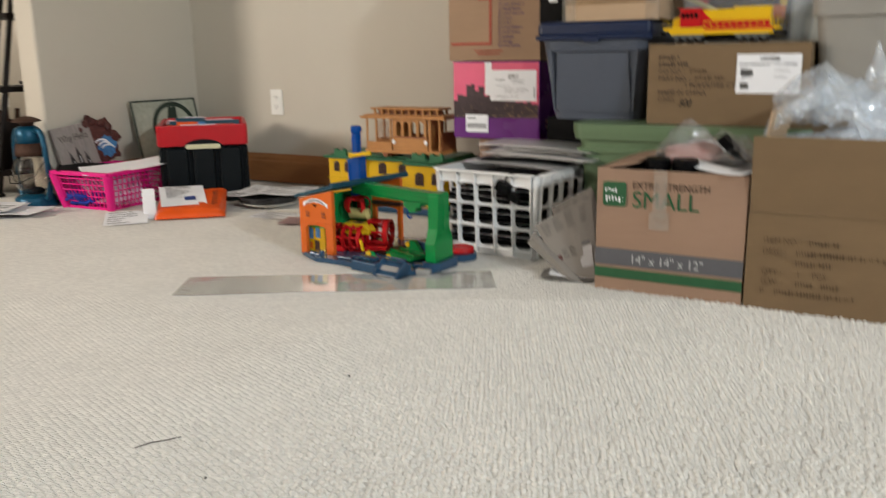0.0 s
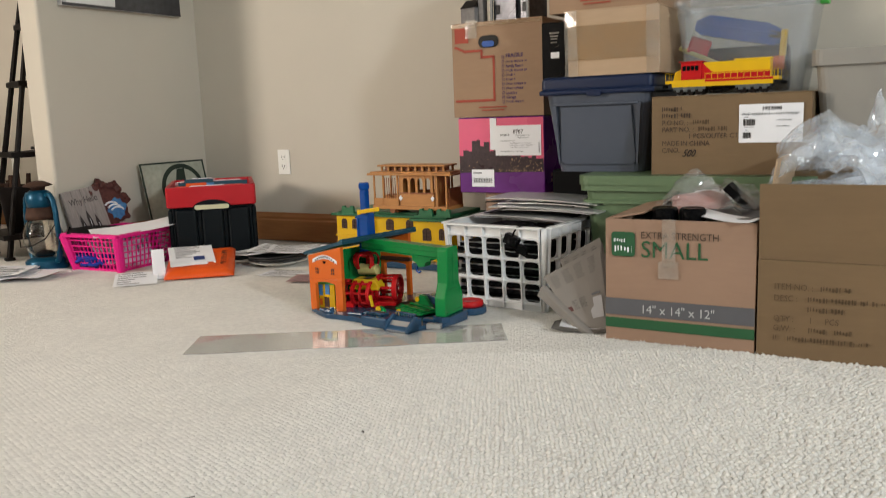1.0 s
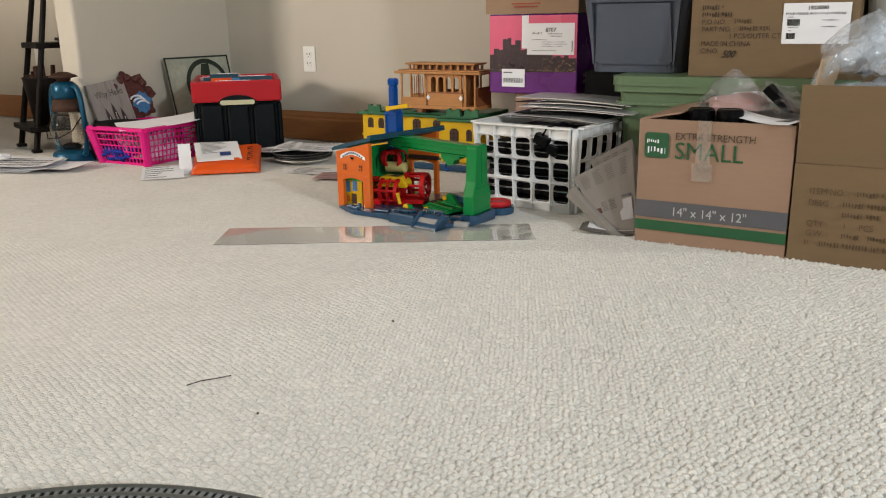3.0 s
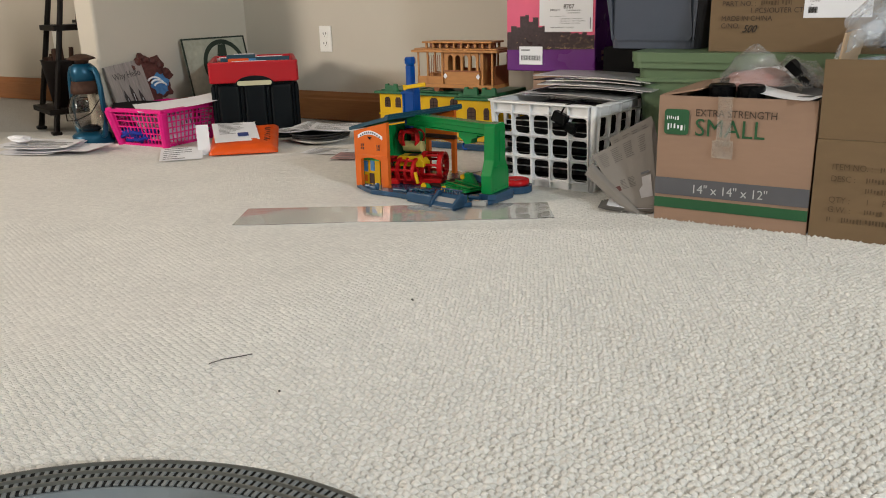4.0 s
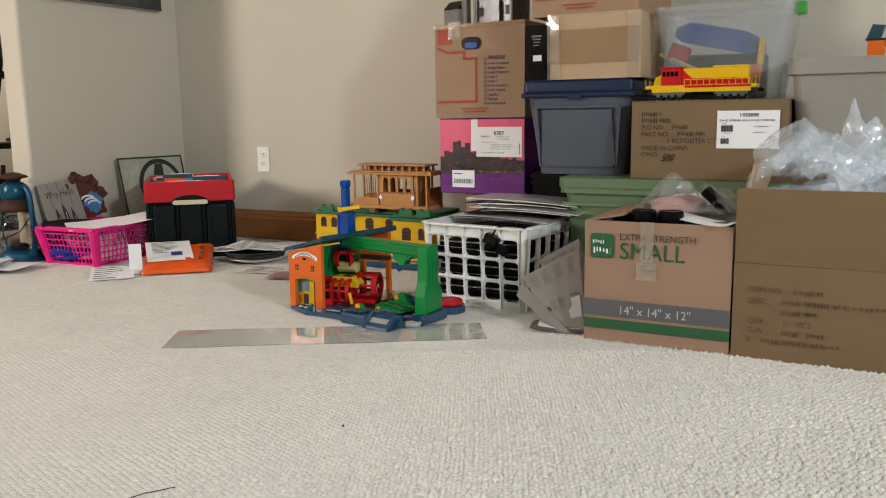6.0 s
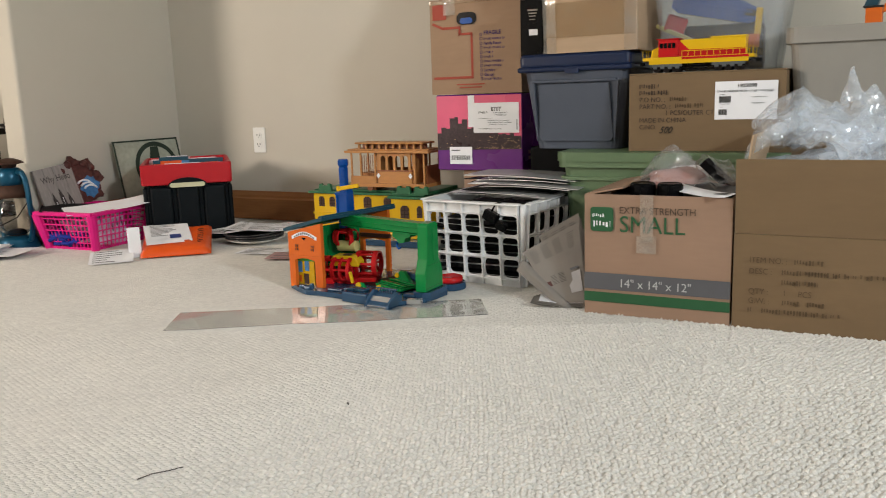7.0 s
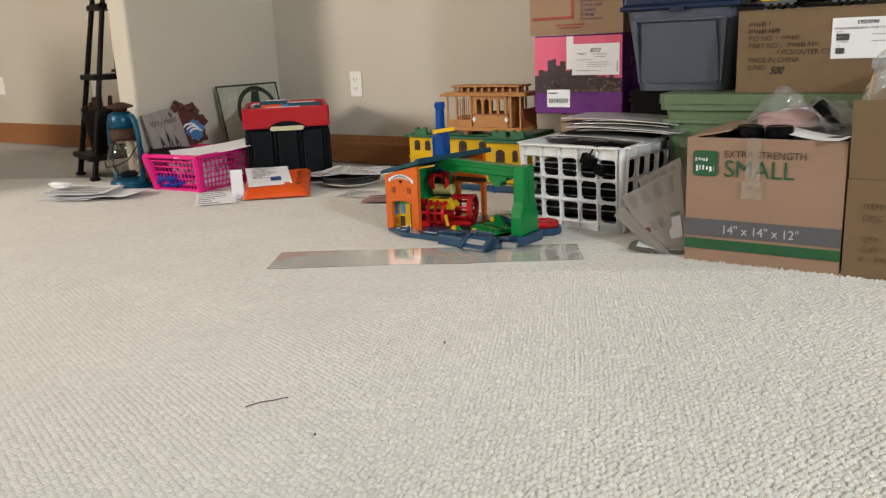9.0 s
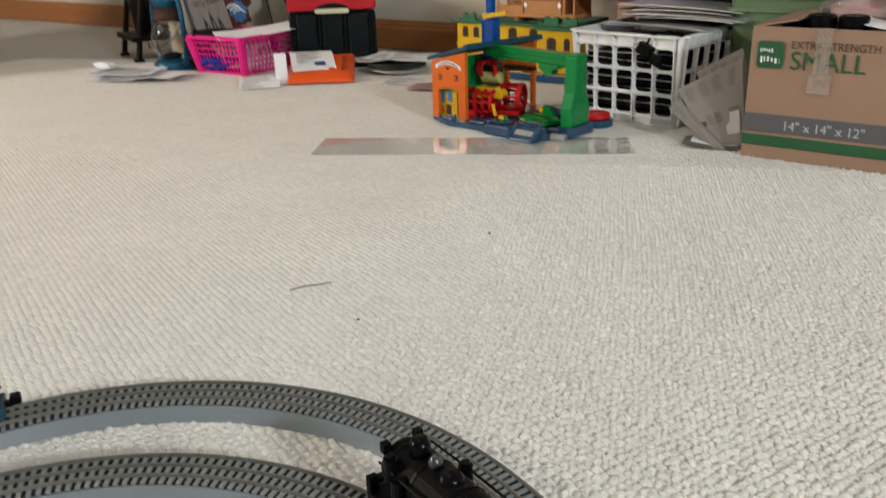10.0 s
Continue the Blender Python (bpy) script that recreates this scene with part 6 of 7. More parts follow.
# orange walls: one in front and one behind, each with a doorway and small windows
def orange_wall(x0, y0, turn, w, hl, hr, front):
    bm = bmnew()
    door0, door1, dh = (0.021, w - 0.026, 0.080) if front else (0.016, w - 0.013, 0.098)
    rise = [(door0 + (door1 - door0) * k / 6, dh + 0.007 * math.sin(math.pi * k / 6)) for k in range(7)]
    prism(bm, [(0, 0), (door0, 0)] + rise + [(door1, 0), (w, 0), (w, hr), (0, hl)], 0, 0.013, UPRIGHT)
    ow = part("end_wall", bm, TOY_ORANGE, mx, m=pose(x0, y0, 0.012, 0, 0, turn))
    part("string_course", one_box(0.001, w - 0.001, -0.0155, -0.0132, dh + 0.010, dh + 0.015), TOY_ORANGE, ow)
    if front:
        for x in (0.026, w - 0.037):
            part("window_frame", one_box(x - 0.003, x + 0.014, -0.0140, -0.0132, 0.107, 0.130), TOY_ORANGE, ow)
            part("window_recess", one_box(x, x + 0.011, -0.0146, -0.0141, 0.110, 0.127), TOY_BROWN, ow)
            part("window_bar", one_box(x + 0.0045, x + 0.0065, -0.0158, -0.0147, 0.110, 0.127), TOY_ORANGE, ow)
            part("window_bar", one_box(x + 0.0005, x + 0.0105, -0.0156, -0.0148, 0.117, 0.119), TOY_ORANGE, ow)
        bm = bmnew()
        prism(bm, [(0.016 + k * 0.009, 0.139 + 0.016 * math.sin(math.pi * (k + 0.5) / 11)) for k in range(11)] + [(0.106 - k * 0.009, 0.149 + 0.017 * math.sin(math.pi * (k + 0.5) / 11)) for k in range(11)], 0.0132, 0.0144, UPRIGHT)
        st_ = part("sign_sticker", bm, PAPER, ow, "white arched name sticker")
        bars("sign_letters", [(0.026 + k * 0.0075, 0.031 + k * 0.0075, 0.143 + 0.015 * math.sin(math.pi * (k + 1) / 11), 0.1475 + 0.0165 * math.sin(math.pi * (k + 1) / 11)) for k in range(10)], PAPER_INK, st_, y=-0.0146)
        bm = bmnew()
        prism(bm, [(w / 2 - 0.008, 0.148), (w / 2 + 0.008, 0.148), (w / 2, 0.140)], 0.0146, 0.0154, UPRIGHT)
        part("sticker_emblem", bm, BLACK, ow)
    return ow


orange_wall(-0.884, -0.048, -2, 0.121, 0.162, 0.192, True)
orange_wall(-0.810, 0.214, -2, 0.112, 0.172, 0.200, False)
HOUSE = pose(-0.881, -0.0395, 0, 0, 0, -2) @ Matrix.Diagonal((0.80, 1, 1, 1))
part("sticker_panel", one_box(0, 0.088, 0, 0.003, 0.015, 0.100), TOY_YELLOW, mx, "yellow house sticker behind the doorway", m=HOUSE)
for x0, x1, z0, z1, mat, nm in ((0.012, 0.034, 0.052, 0.084, SKYBLUE, "sticker_window"), (0.046, 0.066, 0.056, 0.086, SKYBLUE, "sticker_window"), (0.040, 0.062, 0.017, 0.048, TOY_BROWN, "sticker_door"), (0.010, 0.030, 0.022, 0.042, TOY_ORANGE, "sticker_door"), (0.0, 0.088, 0.086, 0.101, TOY_LEAF, "sticker_roof")):
    part(nm, one_box(x0, x1, -0.0012, -0.0004, z0, z1), mat, mx, m=HOUSE)

# sloping roof over both walls
def roof_bm(lift, y0, y1, x0, x1, thick):
    """A slab that rises to +x and shifts with the walls as it runs back."""
    bm = bmnew()
    ring = []
    for yy in (y0, y1):
        sh = (yy + 0.06) * 0.245
        ring.append([bm.verts.new((x + sh, yy, z + lift)) for x, z in ((x0, 0.1755 + (x0 + 0.893) * 0.262), (x1, 0.1755 + (x1 + 0.893) * 0.262), (x1, 0.1755 + thick + (x1 + 0.893) * 0.262), (x0, 0.1755 + thick + (x0 + 0.893) * 0.262))])
    for k in range(4):
        bm.faces.new((ring[0][k], ring[0][(k + 1) % 4], ring[1][(k + 1) % 4], ring[1][k]))
    bm.faces.new(ring[0])
    bm.faces.new(list(reversed(ring[1])))
    return bm


part("roof", roof_bm(0, -0.068, 0.222, -0.893, -0.753, 0.009), TOY_TEAL, mx, "dark teal sloping roof")
for k in range(8):
    yy = -0.062 + k * 0.039
    part("roof_batten", roof_bm(0.0092, yy, yy + 0.004, -0.892, -0.754, 0.002), TOY_TEAL, mx)
part("ridge_cap", roof_bm(0.0094, -0.066, 0.220, -0.766, -0.753, 0.006), TOY_TEAL, mx)
bm = bmnew()
prism(bm, [(-0.876, -0.040), (-0.868, -0.042), (-0.805, 0.198), (-0.813, 0.200)], 0.0152, 0.174)
part("inner_wall", bm, TOY_GREEN, mx, "green inner wall")
for k in range(4):
    part("inner_rib", one_box(-0.858 + k * 0.014, -0.851 + k * 0.014, 0.016 + k * 0.050, 0.026 + k * 0.050, 0.086, 0.170, bevel=0.002), TOY_GREEN, mx)
part("inner_column", one_box(-0.822, -0.780, 0.13, 0.152, 0.016, 0.184, bevel=0.003), TOY_GREEN, mx)
part("back_rail", one_box(-0.80, -0.69, 0.1905, 0.2005, 0.122, 0.134, bevel=0.002), TOY_BROWN, mx)

# blue tower with yellow lever
bm = bmnew()
prism(bm, [(-0.808, 0.192), (-0.764, 0.200), (-0.766, 0.275), (-0.770, 0.286), (-0.804, 0.286), (-0.807, 0.275)], -0.118, -0.084, UPRIGHT)
bmesh.ops.bevel(bm, geom=bm.edges[:], offset=0.003, segments=2, affect="EDGES", profile=0.5)
tw = part("tower", bm, TOY_BLUE, mx, "bright blue hoist tower")
part("tower_neck", one_box(-0.798, -0.777, 0.090, 0.112, 0.2862, 0.350, bevel=0.003), TOY_BLUE, tw)
bm = bmnew()
lathe(bm, [(0.001, 0.350), (0.012, 0.3502), (0.0165, 0.357), (0.0165, 0.368), (0.013, 0.374), (0.001, 0.3745)], n=8, centre=(-0.787, 0.101))
part("tower_cap", bm, TOY_BLUE, tw)
for x in (-0.804, -0.770):
    part("tower_rib", one_box(x - 0.003, x + 0.003, 0.0805, 0.0838, 0.205, 0.272, bevel=0.001), TOY_BLUE, tw)
part("tower_shelf", one_box(-0.809, -0.763, 0.078, 0.0838, 0.268, 0.275, bevel=0.001), TOY_BLUE, tw)
for z in (0.305, 0.322, 0.338):
    part("tower_peg", one_box(-0.784, -0.779, 0.0865, 0.0898, z, z + 0.006, bevel=0.001), TOY_BLUE, tw)
part("hoist_shaft", one_box(-0.800, -0.778, 0.078, 0.098, 0.150, 0.1918, bevel=0.003), TOY_BLUE, mx)
bm = bmnew()
box(bm, -0.020, 0.055, -0.003, 0.003, -0.006, 0.006, bevel=0.002)
box(bm, -0.024, -0.014, -0.004, 0.004, -0.008, 0.008, bevel=0.002)
part("lever", bm, TOY_YELLOW, mx, "yellow lever", m=pose(-0.768, 0.068, 0.291, 0, -9, 0))

# red claw over the cream barrel
bm = bmnew()
lathe(bm, [(0.001, 0.150), (0.016, 0.151), (0.022, 0.157), (0.018, 0.166), (0.001, 0.167)], n=20, centre=(-0.782, 0.085))
cw = part("claw", bm, TOY_RED, mx, "red grabbing claw", smooth=True)
for a in range(5):
    t = a * 2 * math.pi / 5 - 0.5
    c_, s_ = math.cos(t), math.sin(t)
    bm = bmnew()
    path = [(0.016, 0.160), (0.030, 0.160), (0.038, 0.150), (0.039, 0.134), (0.034, 0.120)]
    for (ra, za), (rb, zb) in zip(path, path[1:]):
        m = Matrix.Translation((-0.782, 0.085, 0)) @ pose(0, 0, 0, 0, 0, math.degrees(t))
        d = Vector((rb - ra, 0, zb - za))
        box(bm, -0.001, d.length + 0.001, -0.007, 0.007, -0.0028, 0.0028, m @ Matrix.Translation((ra, 0, za)) @ d.to_track_quat("X", "Z").to_matrix().to_4x4(), bevel=0.0012)
    part("claw_finger", bm, TOY_RED, cw)
bm = bmnew()
rod(bm, (-0.800, 0.080, 0.112), (-0.738, 0.080, 0.115), 0.0165, n=20)
part("claw_load", bm, TOY_CREAM, mx, "cream barrel under the claw", smooth=False)


def band(bm, m, x0, x1, r0, r1, a0=0.0, a1=360.0, n=30):
    """A flat hoop about the x axis."""
    full = a1 - a0 > 359
    rows = []
    for k in range(n + (0 if full else 1)):
        a = radians(a0 + (a1 - a0) * k / n)
        rows.append([bm.verts.new(m @ Vector((x, r * math.cos(a), r * math.sin(a)))) for x, r in ((x0, r0), (x1, r0), (x1, r1), (x0, r1))])
    for ra, rb in list(zip(rows, rows[1:])) + ([(rows[-1], rows[0])] if full else []):
        for k in range(4):
            bm.faces.new((ra[k], ra[(k + 1) % 4], rb[(k + 1) % 4], rb[k]))
    if not full:
        bm.faces.new(rows[0])
        bm.faces.new(list(reversed(rows[-1])))


def drum(m, r, hoops, length, label):
    """An open turning cage: flat hoops joined by bars."""
    first = None
    for x, wide in hoops:
        bm = bmnew()
        band(bm, m, x, x + wide, r - 0.007, r)
        ring = part("cage_ring" if first else "cage", bm, TOY_RED, first or mx, "" if first else label)
        first = first or ring
    for q in range(7):
        a = q * 2 * math.pi / 7 + 0.3
        bm = bmnew()
        rod(bm, m @ Vector((0.001, (r - 0.004) * math.cos(a), (r - 0.004) * math.sin(a))), m @ Vector((length - 0.001, (r - 0.004) * math.cos(a), (r - 0.004) * math.sin(a))), 0.0042, n=7)
        part("cage_bar", bm, TOY_RED, first, smooth=True)
    for x in (hoops[0][0] + 0.002, hoops[-1][0] + 0.004):
        bm = bmnew()
        for a in (0.2, 1.25, 2.3):
            v = Vector((0, math.cos(a), math.sin(a))) * (r - 0.004)
            rod(bm, m @ (Vector((x, 0, 0)) - v), m @ (Vector((x, 0, 0)) + v), 0.003, n=6)
        part("cage_spokes", bm, TOY_RED, first)
    return first


drum(pose(-0.806, 0.008, 0.055, 0, 0, 8), 0.040, ((0.0, 0.012), (0.034, 0.010), (0.060, 0.006), (0.084, 0.010)), 0.094, "open red cage of flat hoops")
drum(pose(-0.722, 0.060, 0.066, 0, 0, 14), 0.040, ((0.0, 0.010), (0.052, 0.014)), 0.066, "open red cage of flat hoops")
for x, yy, turn in ((-0.80, 0.012, 10), (-0.735, 0.035, 12), (-0.690, 0.066, 14)):
    part("drum_cradle", one_box(-0.030, 0.030, -0.034, 0.030, 0.0152, 0.030, bevel=0.003), TOY_RED, mx, m=pose(x, yy, 0, 0, 0, turn))
bm = bmnew()
prism(bm, [(-0.046, 0), (0.046, 0), (0.046, 0.012), (0.030, 0.030), (-0.034, 0.030), (-0.046, 0.016)], -0.022, 0.022, UPRIGHT)
bmesh.ops.bevel(bm, geom=bm.edges[:], offset=0.002, segments=2, affect="EDGES", profile=0.5)
hp = part("hopper", bm, TOY_YELLOW, mx, "yellow hopper", m=pose(-0.742, 0.030, 0.068, 0, 0, 8))
part("hopper_mouth", one_box(-0.006, 0.018, -0.016, 0.010, 0.0302, 0.0325, bevel=0.001), TOY_BROWN, hp)
part("hopper_sill", one_box(-0.048, 0.048, -0.026, -0.0222, 0.0, 0.007, bevel=0.001), TOY_YELLOW, hp)
part("hopper_arm", one_box(-0.004, 0.004, -0.004, 0.004, 0, 0.034, bevel=0.002), TOY_YELLOW, mx, m=pose(-0.692, -0.020, 0.026, 0, -14, 0))

# green crane: a post with a flared foot, and a ribbed beam to the tower
bm = bmnew()
prism(bm, [(-0.066, 0.030), (0.034, 0.030), (0.034, 0.078), (0.026, 0.098), (0.016, 0.112), (0.014, 0.208), (0.008, 0.215), (-0.040, 0.215), (-0.046, 0.208), (-0.050, 0.118), (-0.056, 0.104), (-0.066, 0.080)], -0.456, -0.424, pose(0, 0, 0, 90, 0, 90))
bmesh.ops.bevel(bm, geom=bm.edges[:], offset=0.0025, segments=2, affect="EDGES", profile=0.5)
cp = part("crane_post", bm, TOY_GREEN, mx, "green crane post with a flared foot")
for y0, y1, z0, z1 in ((-0.058, 0.026, 0.036, 0.040), (-0.052, 0.020, 0.098, 0.101), (-0.020, -0.012, 0.112, 0.196)):
    part("post_rib", one_box(-0.4238, -0.4222, y0, y1, z0, z1), TOY_GREEN, cp)
bm = bmnew()
prism(bm, [(-0.462, -0.068), (-0.432, -0.072), (-0.414, -0.060), (-0.412, 0.036), (-0.430, 0.044), (-0.462, 0.040)], 0.0152, 0.0298)
part("post_foot", bm, TOY_SLATE, mx)
p, q = Vector((-0.768, 0.062, 0.199)), Vector((-0.440, -0.022, 0.197))
ln = (q - p).length
BEAM = Matrix.Translation(p) @ (q - p).to_track_quat("X", "Z").to_matrix().to_4x4()
be = part("crane_beam", one_box(0, ln, -0.013, 0.013, -0.014, 0.013, bevel=0.002), TOY_GREEN, mx, "green crane beam", m=BEAM)
for z0, z1 in ((0.0132, 0.0165), (-0.0005, 0.0015), (-0.0175, -0.0142)):
    part("beam_flange", one_box(0.0005, ln - 0.0005, -0.0168, 0.0168, z0, z1, bevel=0.0008), TOY_GREEN, be)
bm = bmnew()
prism(bm, [(-0.034, 0.030), (0.036, 0.030), (0.036, 0.022), (0.016, 0.016), (0.012, 0.004), (-0.010, 0.0), (-0.018, 0.010), (-0.034, 0.018)], -0.012, 0.012, UPRIGHT)
part("trolley_hook", bm, TOY_GREEN, mx, m=pose(-0.525, 0.000, 0.150, 0, 0, -14))
bm = bmnew()
tube(bm, [(-0.545, -0.002, 0.152), (-0.548, -0.004, 0.140), (-0.540, -0.006, 0.134), (-0.533, -0.004, 0.138)], 0.003, n=7)
part("hook", bm, TOY_BLUE, mx, smooth=True)
for x, yy, s in ((-0.571, 0.062, 1.5), (-0.642, -0.048, 0.85), (-0.568, -0.058, 0.85)):
    bm = bmnew()
    prism(bm, [(-0.020, 0), (0.022, 0), (0.014, 0.012), (0.006, 0.024), (-0.004, 0.026), (-0.012, 0.014)], -0.005, 0.005, UPRIGHT @ Matrix.Scale(s, 4))
    bmesh.ops.translate(bm, vec=(x, yy, 0.0156), verts=bm.verts[:])
    sp = part("signal_lever", bm, TOY_GREEN, mx)
    bm = bmnew()
    rod(bm, (x - 0.010 * s, yy - 0.0055 * s - 0.002, 0.0156 + 0.017 * s), (x - 0.010 * s, yy + 0.001, 0.0156 + 0.017 * s), 0.0085 if s < 1 else 0.007, n=16)
    part("yellow_knob", bm, TOY_YELLOW, sp)
TT = pose(-0.560, 0.012, 0, 0, 0, -24)
part("green_turntable", one_box(-0.062, 0.062, -0.036, 0.036, 0.0192, 0.026, bevel=0.003), TOY_GREEN, mx, m=TT)
for k in range(6):
    part("track_tie", one_box(-0.054 + k * 0.020, -0.046 + k * 0.020, -0.030, 0.030, 0.0262, 0.0292, bevel=0.001), TOY_GREEN, mx, m=TT)
for yy in (-0.016, 0.016):
    part("track_rail", one_box(-0.060, 0.060, yy - 0.002, yy + 0.002, 0.0294, 0.0325), TOY_GREEN, mx, m=TT)
bm = bmnew()
lathe(bm, [(0.001, 0.001), (0.045, 0.001), (0.046, 0.004), (0.045, 0.020), (0.001, 0.021)], n=28, centre=(-0.445, 0.118))
part("side_pad", bm, TOY_SLATE, mx)
bm = bmnew()
lathe(bm, [(0.001, 0.0212), (0.036, 0.0212), (0.038, 0.026), (0.036, 0.036), (0.030, 0.038), (0.026, 0.034), (0.001, 0.034)], n=28, centre=(-0.445, 0.118))
rd = part("red_dial", bm, TOY_RED, mx, "round red dial", smooth=True)
bm = bmnew()
rod(bm, (-0.472, 0.104, 0.034), (-0.472, 0.104, 0.048), 0.005, n=10)
bmesh.ops.create_uvsphere(bm, u_segments=12, v_segments=8, radius=0.0085, matrix=Matrix.Translation((-0.472, 0.104, 0.052)))
part("dial_knob", bm, TOY_RED, rd, smooth=True)

# ---- yellow toy station with green roofs ----
ys = thing("toy_station", pose(-1.09, 0.69, 0, 0, 0, 0) @ Matrix.Diagonal((1, 1, 0.865, 1)), "yellow plastic toy station with green roofs and brown windows", "toy building")
part("base_plate", one_box(-0.27, 0.28, -0.07, 0.30, 0.002, 0.03, bevel=0.004), TOY_SLATE, ys)


def station_block(x0, x1, y0, y1, h, wins, doors):
    wl = part("wall_block", one_box(x0, x1, y0, y1, 0.0302, h, bevel=0.003), TOY_YELLOW, ys)
    for x, z0, w, hh in wins:
        bm = bmnew()
        prism(bm, [(x - w / 2, z0), (x + w / 2, z0), (x + w / 2, z0 + hh * 0.8), (x + w * 0.25, z0 + hh), (x - w * 0.25, z0 + hh), (x - w / 2, z0 + hh * 0.8)], -y0 + 0.0008, -y0 + 0.003, UPRIGHT)
        wn_ = part("window", bm, TOY_BROWN, wl)
        bars("glazing_bars", [(x - 0.001, x + 0.001, z0 + 0.002, z0 + hh - 0.002)] + [(x - w / 2 + 0.002, x + w / 2 - 0.002, z0 + hh * k, z0 + hh * k + 0.0018) for k in (0.3, 0.6)], IRON, wn_, y=y0 - 0.003, lift=0.0008)
    part("string_course", one_box(x0 - 0.003, x1 + 0.003, y0 - 0.004, y1, h - 0.095, h - 0.088), TOY_YELLOW, wl)
    return wl


station_block(-0.255, -0.10, 0.0, 0.26, 0.215, [(-0.215, 0.155, 0.025, 0.045), (-0.165, 0.155, 0.025, 0.045)], 0)
station_block(-0.0995, 0.115, 0.03, 0.26, 0.21, [(-0.02, 0.15, 0.035, 0.05), (0.07, 0.15, 0.032, 0.05)], 0)
station_block(0.1155, 0.262, -0.02, 0.26, 0.205, [(0.175, 0.12, 0.036, 0.055), (0.238, 0.125, 0.022, 0.05), (0.175, 0.045, 0.03, 0.035)], 0)
bm = bmnew()
box(bm, -0.27, -0.09, -0.015, 0.27, 0.2153, 0.226, bevel=0.002)
box(bm, -0.25, -0.11, 0.005, 0.25, 0.2262, 0.232, bevel=0.003)
part("left_roof", bm, TOY_ROOF, ys)
bm = bmnew()
box(bm, -0.0895, 0.108, 0.012, 0.27, 0.2103, 0.221, bevel=0.002)
box(bm, -0.0895, 0.108, 0.03, 0.25, 0.2212, 0.232, bevel=0.003)
part("middle_roof", bm, TOY_ROOF, ys)
bm = bmnew()
box(bm, 0.1085, 0.275, -0.035, 0.27, 0.2053, 0.216, bevel=0.002)
box(bm, 0.1185, 0.262, -0.02, 0.25, 0.2162, 0.232, bevel=0.003)
part("right_roof", bm, TOY_ROOF, ys)
for x in (-0.19, 0.175, 0.25):
    bm = bmnew()
    prism(bm, [(-0.03, 0), (0.03, 0), (0.026, 0.032), (0.014, 0.034), (0.012, 0.026), (-0.012, 0.026), (-0.014, 0.034), (-0.026, 0.032)], 0, 0.012, UPRIGHT)
    part("roof_crest", bm, TOY_ROOF, ys, m=pose(x, 0.0 if x < 0 else -0.015, 0.226))

# ---- wooden tram ----
tr = thing("wooden_tram", pose(-1.158, 0.678, 0.2012, 0, 0, 0) @ Matrix.Diagonal((0.94, 1, 1.14, 1)), "honey-coloured wooden model tram with open platform and clerestory", "model tram")
TL, TD = 0.350, 0.125
part("floor_board", one_box(0.0, TL, 0, TD, 0.014, 0.026, bevel=0.001), WOOD, tr)
for x in (0.09, 0.27):
    part("axle_block", one_box(x - 0.02, x + 0.02, 0.02, TD - 0.02, 0.002, 0.0138), WOOD_DARK, tr)
    for yy in (0.012, TD - 0.012):
        bm = bmnew()
        rod(bm, (x, yy - 0.004, 0.014), (x, yy + 0.004, 0.014), 0.014, n=18)
        part("wheel", bm, WOOD_DARK, tr)
for y0, y1 in ((0.002, 0.007), (TD - 0.007, TD - 0.002)):
    part("side_panel", one_box(0.135, 0.29, y0, y1, 0.0262, 0.070, bevel=0.0008), WOOD, tr)
    part("low_panel", one_box(0.004, 0.12, y0, y1, 0.0262, 0.050, bevel=0.0008), WOOD, tr)
    part("window_post", one_box(0.135, 0.1485, y0, y1, 0.0702, 0.126), WOOD, tr)
    for k in range(4):
        x = 0.148 + k * 0.0345
        bm = bmnew()
        prism(bm, [(x + 0.0005, 0.1262), (x + 0.0005, 0.1080)] + [(x + 0.012 - 0.0115 * math.cos(math.pi * q / 6), 0.1080 + 0.010 * math.sin(math.pi * q / 6)) for q in range(1, 6)] + [(x + 0.0235, 0.1080), (x + 0.0235, 0.1262)], -y1, -y0, UPRIGHT)
        part("window_arch", bm, WOOD, tr)
        part("window_post", one_box(x + 0.0238, x + 0.0342, y0 - 0.0003, y1 + 0.0003, 0.0702, 0.126), WOOD, tr)
    part("panel_rail", one_box(0.133, 0.292, y0 - 0.002, y1 + 0.002, 0.066, 0.0705), WOOD_DARK, tr)
    for x in (0.006, 0.05, 0.118, 0.30, 0.342):
        part("platform_post", one_box(x, x + 0.0065, y0, y1, 0.0264, 0.126), WOOD, tr)
    for k in range(6):
        x = 0.06 + k * 0.010
        bm = bmnew()
        rod(bm, (x, (y0 + y1) / 2, 0.0432), (x, (y0 + y1) / 2, 0.118), 0.0013, n=6)
        part("rail_bar", bm, WOOD_DARK, tr)
part("bench", one_box(0.03, 0.115, 0.03, TD - 0.03, 0.0262, 0.058, bevel=0.001), WOOD, tr)
part("bulkhead", one_box(0.128, 0.134, 0.0075, TD - 0.0075, 0.0262, 0.126), WOOD, tr)
part("bulkhead", one_box(0.2905, 0.2965, 0.0075, TD - 0.0075, 0.0262, 0.126), WOOD, tr)
part("end_panel", one_box(0.346, 0.353, 0.012, TD - 0.012, 0.0262, 0.085, bevel=0.001), WOOD_DARK, tr)
bm = bmnew()
box(bm, -0.015, TL + 0.025, -0.012, TD + 0.012, 0.1262, 0.134, bevel=0.002)
